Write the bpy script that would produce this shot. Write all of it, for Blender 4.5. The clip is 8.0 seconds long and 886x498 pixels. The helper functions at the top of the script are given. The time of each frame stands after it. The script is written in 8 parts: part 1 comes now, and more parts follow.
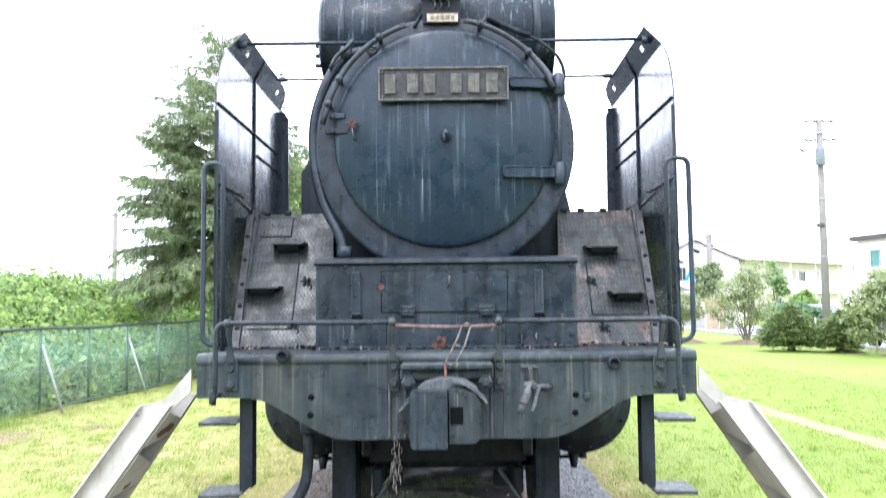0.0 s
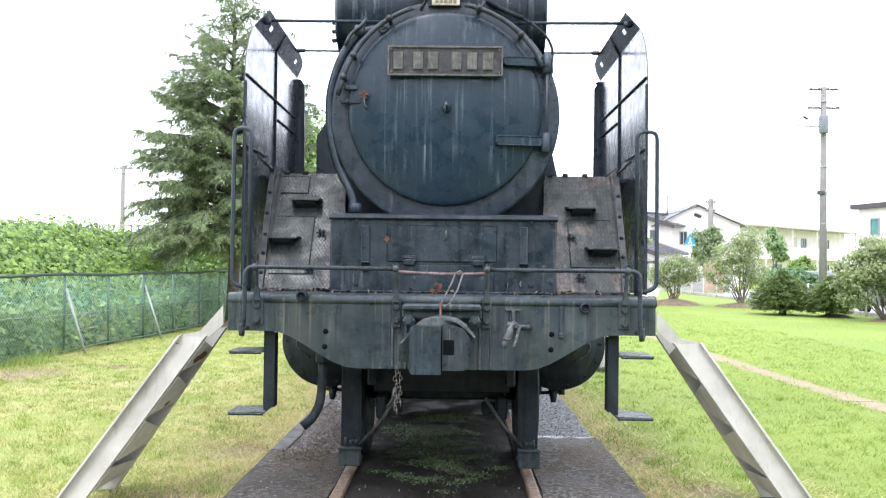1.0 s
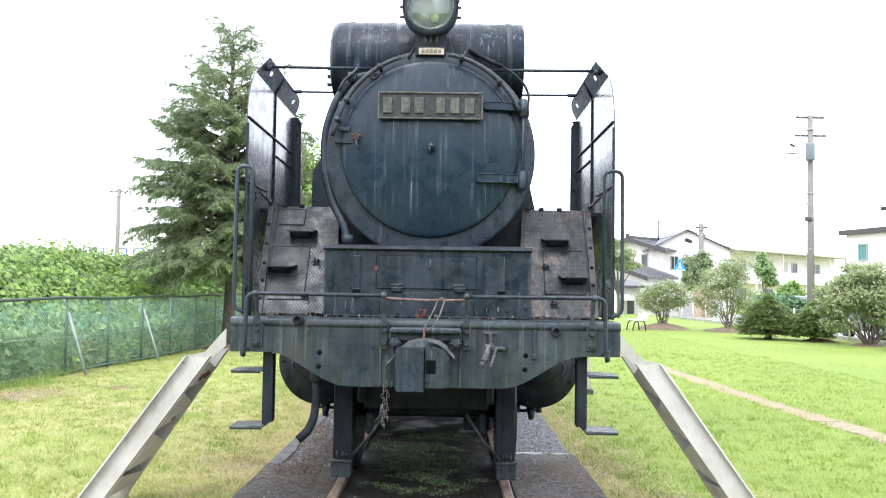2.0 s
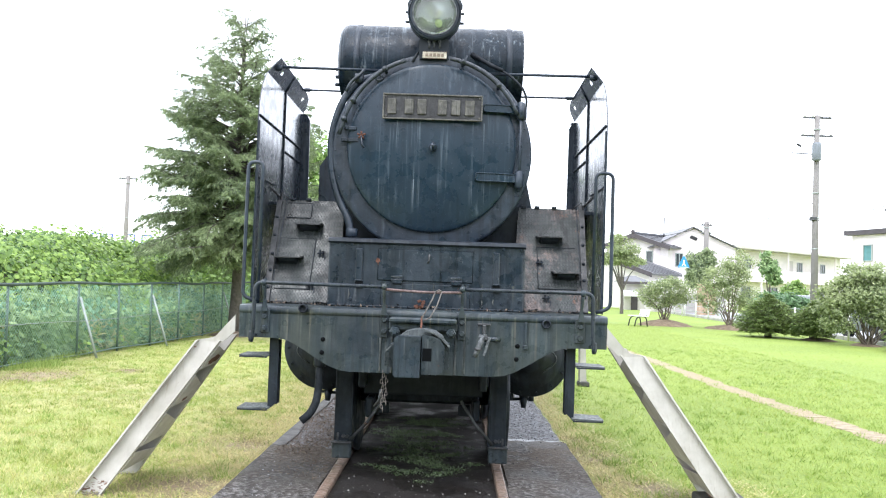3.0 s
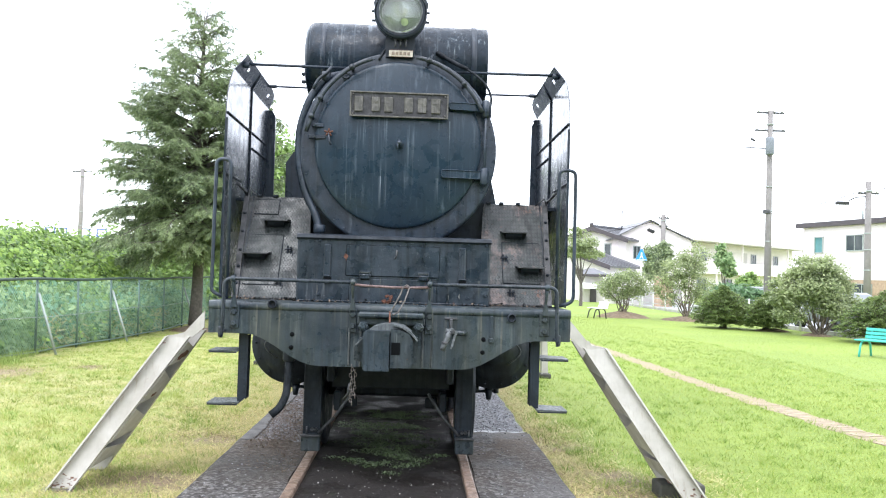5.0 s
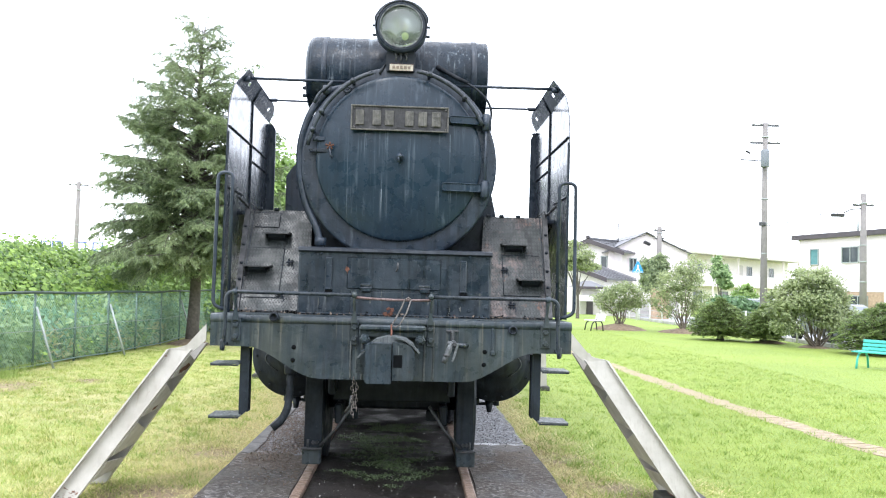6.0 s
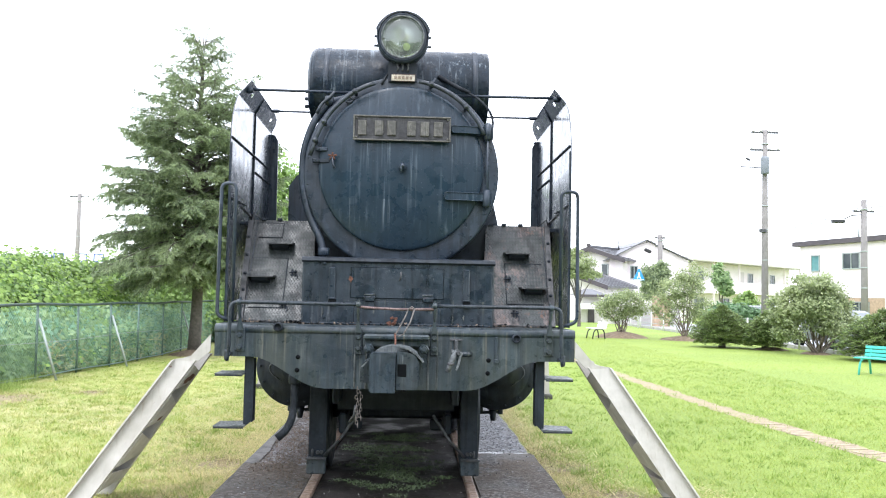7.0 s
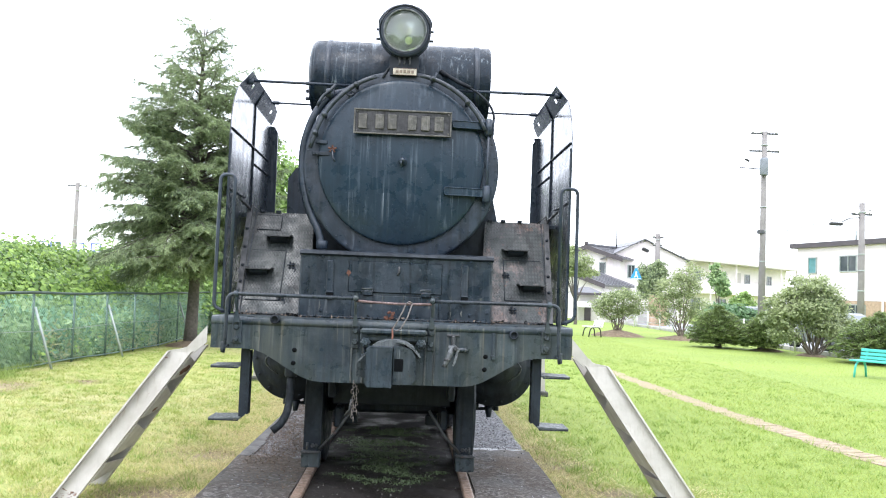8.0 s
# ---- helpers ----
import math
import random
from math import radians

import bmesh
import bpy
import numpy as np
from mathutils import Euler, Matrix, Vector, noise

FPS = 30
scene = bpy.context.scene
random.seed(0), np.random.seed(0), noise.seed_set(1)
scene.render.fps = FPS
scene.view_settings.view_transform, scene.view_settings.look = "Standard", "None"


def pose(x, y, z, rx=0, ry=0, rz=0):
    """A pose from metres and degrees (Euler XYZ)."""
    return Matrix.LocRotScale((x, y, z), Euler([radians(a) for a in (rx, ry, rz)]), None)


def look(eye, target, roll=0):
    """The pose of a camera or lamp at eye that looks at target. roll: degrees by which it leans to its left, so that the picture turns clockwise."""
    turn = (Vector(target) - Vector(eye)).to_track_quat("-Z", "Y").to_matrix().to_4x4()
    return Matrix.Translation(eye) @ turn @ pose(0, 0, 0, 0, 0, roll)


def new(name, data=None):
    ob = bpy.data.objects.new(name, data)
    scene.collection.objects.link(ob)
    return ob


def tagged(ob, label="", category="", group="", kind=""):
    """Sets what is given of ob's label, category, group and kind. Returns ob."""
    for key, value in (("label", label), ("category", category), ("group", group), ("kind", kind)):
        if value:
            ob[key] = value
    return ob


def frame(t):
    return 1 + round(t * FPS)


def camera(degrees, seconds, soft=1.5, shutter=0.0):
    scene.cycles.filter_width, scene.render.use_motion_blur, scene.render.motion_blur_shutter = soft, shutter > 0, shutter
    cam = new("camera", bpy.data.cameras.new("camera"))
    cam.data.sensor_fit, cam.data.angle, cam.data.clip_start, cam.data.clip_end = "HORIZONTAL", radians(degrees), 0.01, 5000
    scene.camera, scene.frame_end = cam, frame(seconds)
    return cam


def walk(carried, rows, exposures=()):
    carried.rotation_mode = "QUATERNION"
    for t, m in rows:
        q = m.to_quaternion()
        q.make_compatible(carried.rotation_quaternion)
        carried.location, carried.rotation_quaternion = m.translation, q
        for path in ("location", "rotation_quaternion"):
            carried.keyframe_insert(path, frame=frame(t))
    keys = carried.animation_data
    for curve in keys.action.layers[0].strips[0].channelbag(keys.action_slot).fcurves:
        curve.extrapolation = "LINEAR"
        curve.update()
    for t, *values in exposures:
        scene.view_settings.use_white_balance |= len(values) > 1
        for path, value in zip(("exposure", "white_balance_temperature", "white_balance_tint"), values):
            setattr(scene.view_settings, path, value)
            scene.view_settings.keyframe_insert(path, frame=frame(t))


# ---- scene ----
cam = camera(54.9, 8.0, soft=1.1, shutter=0.4)
PATH = [
    (0, (0.045, -4.083, 1.358), (0.028, -2.088, 1.49), -0.6),
    (0.5, (0.036, -4.433, 1.325), (0.017, -2.433, 1.321), -0.4),
    (1, (0.088, -4.739, 1.31), (0.061, -2.739, 1.346), 0.7),
    (1.5, (0.121, -4.995, 1.326), (0.113, -2.997, 1.419), 0.5),
    (3, (0.212, -5.515, 1.338), (0.183, -3.516, 1.411), 2.0),
    (3.5, (0.19, -5.589, 1.347), (0.196, -3.589, 1.403), 1.6),
    (4, (0.166, -5.619, 1.349), (0.199, -3.62, 1.396), 1.6),
    (4.5, (0.168, -5.624, 1.351), (0.223, -3.625, 1.404), 1.7),
    (6, (0.128, -5.644, 1.348), (0.202, -3.647, 1.438), 1.6),
    (6.5, (0.111, -5.678, 1.349), (0.183, -3.683, 1.46), 1.2),
    (7, (0.111, -5.664, 1.347), (0.183, -3.669, 1.458), 1.2),
    (7.5, (0.106, -5.653, 1.343), (0.183, -3.658, 1.448), 1.7),
    (8, (0.104, -5.646, 1.345), (0.182, -3.65, 1.446), 2.2),
]
walk(cam, [(t, look(eye, target, roll)) for t, eye, target, roll in PATH],
     exposures=[(0.0, 0.99, 6000, 14), (0.5, 0.86, 6150, 14), (1.0, 0.65, 6180, 13.5), (1.5, 0.65, 6180, 12.5), (8.0, 0.66, 6150, 13.5)])

# ---- world and light: bright overcast after rain ----
world = bpy.data.worlds.new("overcast_sky")
scene.world = world
world.use_nodes = True
wn, wl = world.node_tree.nodes, world.node_tree.links
wn.clear()
w_out = wn.new("ShaderNodeOutputWorld")
w_add = wn.new("ShaderNodeAddShader")
w_sky = wn.new("ShaderNodeTexSky")
w_sky.sky_type, w_sky.sun_disc = "NISHITA", False
w_sky.sun_elevation, w_sky.sun_rotation = radians(55), radians(200)
w_bg = wn.new("ShaderNodeBackground")
w_bg.inputs["Strength"].default_value = 0.06
w_cloud = wn.new("ShaderNodeBackground")
w_cloud.inputs["Color"].default_value = (0.97, 0.985, 1.0, 1)
w_cloud.inputs["Strength"].default_value = 1.75
wl.new(w_sky.outputs["Color"], w_bg.inputs["Color"])
wl.new(w_bg.outputs[0], w_add.inputs[0])
wl.new(w_cloud.outputs[0], w_add.inputs[1])
wl.new(w_add.outputs[0], w_out.inputs["Surface"])

sun_data = bpy.data.lights.new("sun", "SUN")
sun_data.energy, sun_data.angle, sun_data.color = 1.0, radians(25), (1.0, 0.97, 0.92)
sun = new("sun", sun_data)
sun.matrix_world = look((-3, -8, 14), (0, 0, 0))

# ---- materials ----
def material(name):
    m = bpy.data.materials.new(name)
    m.use_nodes = True
    n = m.node_tree.nodes
    return m, n, m.node_tree.links, n["Principled BSDF"]


def coords(n, l, scale=(1, 1, 1), source="Object"):
    tc = n.new("ShaderNodeTexCoord")
    mp = n.new("ShaderNodeMapping")
    mp.inputs["Scale"].default_value = scale
    l.new(tc.outputs[source], mp.inputs["Vector"])
    return mp.outputs["Vector"]


def noise_tex(n, l, vec, scale, detail=5, rough=0.55):
    t = n.new("ShaderNodeTexNoise")
    t.inputs["Scale"].default_value = scale
    t.inputs["Detail"].default_value = detail
    t.inputs["Roughness"].default_value = rough
    l.new(vec, t.inputs["Vector"])
    return t.outputs["Fac"]


def ramp(n, l, fac, stops):
    r = n.new("ShaderNodeValToRGB")
    e = r.color_ramp.elements
    while len(e) < len(stops):
        e.new(0.5)
    for el, (p, c) in zip(e, stops):
        el.position = p
        el.color = (*c, 1) if len(c) == 3 else c
    l.new(fac, r.inputs["Fac"])
    return r.outputs["Color"]


def mix(n, l, fac, a, b, mode="MIX"):
    m = n.new("ShaderNodeMix")
    m.data_type, m.blend_type = "RGBA", mode
    if isinstance(fac, (int, float)):
        m.inputs["Factor"].default_value = fac
    else:
        l.new(fac, m.inputs["Factor"])
    for sock, v in ((m.inputs["A"], a), (m.inputs["B"], b)):
        if isinstance(v, tuple):
            sock.default_value = (*v, 1)
        else:
            l.new(v, sock)
    return m.outputs["Result"]


def bump(n, l, height, strength, distance, bsdf, normal=None):
    b = n.new("ShaderNodeBump")
    b.inputs["Strength"].default_value = strength
    b.inputs["Distance"].default_value = distance
    l.new(height, b.inputs["Height"])
    if normal is not None:
        l.new(normal, b.inputs["Normal"])
    l.new(b.outputs["Normal"], bsdf.inputs["Normal"])
    return b.outputs["Normal"]


def grey(v):
    return (v, v, v)


def weathered_paint(name, base, worn, streak, rough=(0.25, 0.5), streaks=0.6, rust=0.0, scale=1.0, bumps=0.25, coat=0.0, grime=1.0, chips=0.12, stains=0.62, drab=None, drips=(), spec=0.5):
    """Old gloss paint on steel: cloudy fading, vertical run-off streaks, chips and a little rust."""
    m, n, l, b = material(name)
    v = coords(n, l)
    cloud = noise_tex(n, l, v, 3.2 * scale, 6, 0.6)
    col = mix(n, l, ramp(n, l, cloud, [(0.38, grey(0)), (0.68, grey(1))]), base, worn)
    vs = coords(n, l, (26 * scale, 26 * scale, 1.3 * scale))
    runs = noise_tex(n, l, vs, 1.0, 4, 0.6)
    big = noise_tex(n, l, v, 1.4 * scale, 2)
    soot = noise_tex(n, l, coords(n, l, (17 * scale, 17 * scale, 0.9 * scale)), 1.3, 5, 0.65)
    col = mix(n, l, ramp(n, l, soot, [(0.50, grey(0)), (0.66, grey(0.75 * grime))]), col, tuple(c * 0.35 for c in base))
    patch = noise_tex(n, l, v, 7.5 * scale, 7, 0.7)
    col = mix(n, l, ramp(n, l, patch, [(0.58, grey(0)), (0.66, grey(0.5 * grime))]), col, worn)
    mask = mix(n, l, 1.0, ramp(n, l, runs, [(0.56, grey(0)), (0.72, grey(1))]), ramp(n, l, big, [(0.42, grey(0)), (0.62, grey(streaks))]), "MULTIPLY")
    col = mix(n, l, mask, col, streak)
    speck = noise_tex(n, l, v, 60 * scale, 3, 0.7)
    col = mix(n, l, ramp(n, l, speck, [(0.66, grey(0)), (0.72, grey(0.5))]), col, streak)
    pits = noise_tex(n, l, v, 27 * scale, 8, 0.75)
    col = mix(n, l, ramp(n, l, pits, [(0.55, grey(0)), (0.64, grey(0.6 * grime))]), col, tuple(c * 0.4 for c in base))
    scuff = noise_tex(n, l, coords(n, l, (9 * scale, 9 * scale, 30 * scale)), 2.0, 7, 0.75)
    col = mix(n, l, ramp(n, l, scuff, [(0.60, grey(0)), (0.68, grey(0.35 * grime))]), col, tuple(min(0.9, c * 1.6) for c in worn))
    # flaked chips with hard edges, gathered in patches, and long dull smears
    flake = noise_tex(n, l, coords(n, l, (1, 1, 0.45)), 52 * scale, 9, 0.85)
    where = noise_tex(n, l, v, 2.6 * scale, 4, 0.6)
    fl = mix(n, l, 1.0, ramp(n, l, flake, [(0.60, grey(0)), (0.64, grey(chips))]), ramp(n, l, where, [(0.48, grey(0)), (0.60, grey(1))]), "MULTIPLY")
    col = mix(n, l, fl, col, tuple(min(0.8, c * 1.25) for c in streak))
    smear = noise_tex(n, l, coords(n, l, (7 * scale, 7 * scale, 0.55 * scale)), 1.7, 3, 0.5)
    col = mix(n, l, ramp(n, l, smear, [(0.55, grey(0)), (0.70, grey(0.5 * grime))]), col, worn)
    stain = n.new("ShaderNodeTexNoise")
    stain.inputs["Scale"].default_value, stain.inputs["Detail"].default_value = 2.4 * scale, 9
    stain.inputs["Roughness"].default_value, stain.inputs["Distortion"].default_value = 0.68, 0.7
    l.new(coords(n, l, (1.0, 1.0, 0.62)), stain.inputs["Vector"])
    col = mix(n, l, ramp(n, l, stain.outputs["Fac"], [(0.48, grey(0)), (0.56, grey(stains * grime))]), col, tuple(c * 0.45 for c in base))
    scratch = noise_tex(n, l, coords(n, l, (90 * scale, 90 * scale, 7 * scale)), 1.0, 3, 0.7)
    sc = mix(n, l, 1.0, ramp(n, l, scratch, [(0.70, grey(0)), (0.74, grey(chips))]), ramp(n, l, where, [(0.50, grey(0)), (0.58, grey(1))]), "MULTIPLY")
    col = mix(n, l, sc, col, streak)
    if drab:
        # weathered olive-brown areas that run down the plate
        worn_off = noise_tex(n, l, coords(n, l, (3.4, 3.4, 0.9)), 1.0, 8, 0.68)
        col = mix(n, l, ramp(n, l, worn_off, [(0.46, grey(0)), (0.62, grey(0.6))]), col, drab)
        black = noise_tex(n, l, coords(n, l, (13, 13, 1.1)), 1.0, 6, 0.7)
        col = mix(n, l, ramp(n, l, black, [(0.57, grey(0)), (0.66, grey(0.8))]), col, tuple(c * 0.5 for c in base))
    for z_top, length, tone, many in drips:
        # run-off that starts under a ledge and thins out below it
        sep = n.new("ShaderNodeSeparateXYZ")
        l.new(v, sep.inputs[0])
        mr = n.new("ShaderNodeMapRange")
        mr.clamp = False
        mr.inputs["From Min"].default_value, mr.inputs["From Max"].default_value = z_top - length, z_top
        l.new(sep.outputs["Z"], mr.inputs["Value"])
        fade = ramp(n, l, mr.outputs[0], [(0.0, grey(0)), (0.75, grey(0.8)), (0.985, grey(1)), (1.0, grey(0))])
        line = noise_tex(n, l, coords(n, l, (31, 0.5, 0.35)), 1.0, 4, 0.75)
        thin = noise_tex(n, l, coords(n, l, (8, 0.5, 2.5)), 1.0, 3, 0.5)
        run = mix(n, l, 1.0, ramp(n, l, line, [(0.62 - many, grey(0)), (0.72 - many, grey(0.85))]), ramp(n, l, thin, [(0.36, grey(0.05)), (0.60, grey(1))]), "MULTIPLY")
        col = mix(n, l, mix(n, l, 1.0, run, fade, "MULTIPLY"), col, tone)
    if rust:
        spots = noise_tex(n, l, v, 5.5 * scale, 8, 0.7)
        col = mix(n, l, ramp(n, l, spots, [(0.70 - rust * 0.12, grey(0)), (0.74 - rust * 0.1, grey(0.85))]), col, (0.16, 0.055, 0.025))
    l.new(col, b.inputs["Base Color"])
    rr = ramp(n, l, noise_tex(n, l, v, 9 * scale, 5), [(0.36, grey(rough[0] * 0.85)), (0.64, grey(rough[1] * 1.1))])
    l.new(rr, b.inputs["Roughness"])
    b.inputs["Specular IOR Level"].default_value = spec
    if coat:
        b.inputs["Coat Weight"].default_value = coat
        b.inputs["Coat Roughness"].default_value = 0.12
    fine = noise_tex(n, l, v, 46 * scale, 8, 0.75)
    dents = bump(n, l, noise_tex(n, l, v, 5.0 * scale, 3, 0.5), min(1.0, bumps * 1.6), 0.02, b)
    bump(n, l, mix(n, l, 0.3, fine, cloud), bumps * 1.5, 0.006, b, dents)
    return m


M = {}
M["paint"] = weathered_paint("black_gloss_paint", (0.017, 0.027, 0.042), (0.032, 0.047, 0.067), (0.16, 0.19, 0.21), (0.26, 0.5), 0.5, 0.0)
M["heater_paint"] = weathered_paint("heater_paint", (0.008, 0.016, 0.026), (0.018, 0.031, 0.047), (0.24, 0.28, 0.31), (0.22, 0.42), 1.0, 0.0, 1.5, 0.25, 0.0, 0.9, 0.6, 0.62, None, ((3.30, 0.42, (0.30, 0.35, 0.39), 0.05),), 0.28)
M["door_paint"] = weathered_paint("smokebox_paint", (0.012, 0.026, 0.041), (0.018, 0.035, 0.053), (0.15, 0.19, 0.23), (0.24, 0.40), 0.45, 0.0, 1.2, 0.08, 0.0, 0.45, 0.25, 0.10, None, ((2.462, 0.55, (0.25, 0.31, 0.36), 0.034), (2.90, 0.30, (0.17, 0.21, 0.25), 0.03), (2.045, 0.25, (0.22, 0.26, 0.30), 0.04)), 0.34)
M["beam_paint"] = weathered_paint("beam_paint", (0.022, 0.037, 0.051), (0.058, 0.076, 0.083), (0.24, 0.25, 0.21), (0.24, 0.56), 0.9, 0.20, 0.9, 0.30, 0.0, 1.0, 0.7, 0.5, (0.056, 0.064, 0.052), ((1.12, 0.42, (0.23, 0.235, 0.19), 0.034), (1.085, 0.30, (0.085, 0.062, 0.042), 0.02)), 0.5)
M["plate_paint"] = weathered_paint("apron_paint", (0.011, 0.020, 0.031), (0.034, 0.047, 0.060), (0.21, 0.23, 0.24), (0.18, 0.44), 0.7, 0.22, 1.0, 0.30, 0.0, 1.0, 0.8, 0.62, None, ((1.315, 0.17, (0.15, 0.15, 0.11), 0.02),), 0.5)
M["deflector_paint"] = weathered_paint("wet_gloss_paint", (0.012, 0.020, 0.031), (0.021, 0.032, 0.045), (0.13, 0.14, 0.15), (0.20, 0.34), 0.5, 0.0, 1.0, 0.018, 0.5, 0.5)
M["under"] = weathered_paint("underframe_grime", (0.013, 0.019, 0.028), (0.027, 0.036, 0.047), (0.08, 0.088, 0.09), (0.40, 0.65), 0.35, 0.0, spec=0.35)
M["steel"] = weathered_paint("worn_steel", (0.045, 0.05, 0.055), (0.10, 0.10, 0.10), (0.3, 0.3, 0.29), (0.35, 0.6), 0.5, 0.2, 3.0)
M["pipe"] = weathered_paint("handrail_paint", (0.017, 0.026, 0.036), (0.038, 0.050, 0.062), (0.2, 0.2, 0.2), (0.3, 0.5), 0.4, 0.1, 3.0)
M["rusty"] = weathered_paint("rusty_steel", (0.20, 0.105, 0.072), (0.30, 0.19, 0.145), (0.36, 0.28, 0.23), (0.6, 0.85), 0.4, 0.4, 4.0)
M["rail_head"] = weathered_paint("worn_rail_steel", (0.22, 0.145, 0.105), (0.30, 0.23, 0.18), (0.36, 0.30, 0.26), (0.35, 0.6), 0.4, 0.3, 3.0)
M["pink_rod"] = weathered_paint("faded_red_lead", (0.17, 0.105, 0.10), (0.23, 0.17, 0.16), (0.30, 0.27, 0.26), (0.5, 0.8), 0.4, 0.3, 6.0)
M["dull_chain"] = weathered_paint("dull_chain_steel", (0.13, 0.115, 0.105), (0.21, 0.185, 0.17), (0.32, 0.28, 0.25), (0.45, 0.7), 0.4, 0.3, 6.0)
M["coupler_steel"] = weathered_paint("coupler_casting", (0.019, 0.032, 0.045), (0.043, 0.060, 0.072), (0.18, 0.20, 0.20), (0.25, 0.5), 0.7, 0.1, 2.5, 0.16, 0.0, 1.0, 0.5, 0.62, (0.045, 0.052, 0.048), ((0.99, 0.25, (0.16, 0.18, 0.18), 0.03),))
M["hood_steel"] = weathered_paint("worn_hood_steel", (0.075, 0.09, 0.095), (0.15, 0.165, 0.165), (0.3, 0.3, 0.3), (0.35, 0.6), 0.5, 0.1, 5.0)
M["worn_rib"] = weathered_paint("scraped_rib", (0.035, 0.046, 0.05), (0.11, 0.12, 0.115), (0.26, 0.26, 0.24), (0.4, 0.65), 0.8, 0.15, 4.0)
M["peeled"] = weathered_paint("peeled_primer", (0.11, 0.12, 0.115), (0.17, 0.175, 0.16), (0.26, 0.26, 0.24), (0.5, 0.8), 0.5, 0.2, 5.0)
M["rust_flake"] = weathered_paint("orange_rust", (0.17, 0.065, 0.036), (0.11, 0.045, 0.03), (0.24, 0.14, 0.09), (0.7, 0.9), 0.2, 0.3, 6.0)
M["white_steel"] = weathered_paint("white_painted_steel", (0.53, 0.51, 0.47), (0.40, 0.38, 0.335), (0.28, 0.23, 0.17), (0.45, 0.7), 0.6, 0.18, 1.5, 0.12, 0.0, 0.12, 0.3)
M["brass"] = weathered_paint("tarnished_brass", (0.095, 0.092, 0.082), (0.15, 0.143, 0.122), (0.25, 0.24, 0.22), (0.4, 0.65), 0.5, 0.0, 5.0)
M["plate_field"] = weathered_paint("plate_field_paint", (0.032, 0.032, 0.035), (0.048, 0.047, 0.049), (0.2, 0.19, 0.18), (0.45, 0.65), 0.5, 0.0, 4.0)
M["tin"] = weathered_paint("corroded_tin", (0.62, 0.58, 0.48), (0.45, 0.38, 0.28), (0.2, 0.12, 0.07), (0.5, 0.7), 0.5, 0.4, 9.0)
M["bar_ink"] = weathered_paint("faded_ink", (0.20, 0.15, 0.11), (0.3, 0.24, 0.18), (0.4, 0.35, 0.3), (0.6, 0.8), 0.3, 0.0, 9.0)
M["silver"] = weathered_paint("aluminium_paint", (0.15, 0.165, 0.17), (0.08, 0.09, 0.09), (0.36, 0.36, 0.36), (0.35, 0.55), 0.5, 0.1, 8.0)
M["chipped_rim"] = weathered_paint("chipped_white_rim", (0.06, 0.07, 0.075), (0.34, 0.36, 0.36), (0.72, 0.73, 0.73), (0.3, 0.5), 0.5, 0.1, 9.0, 0.3, 0.0, 1.0, 0.6)
M["rubber"] = weathered_paint("old_rubber", (0.013, 0.017, 0.022), (0.024, 0.029, 0.034), (0.07, 0.07, 0.07), (0.45, 0.7), 0.2, 0.0, 3.0, spec=0.2)


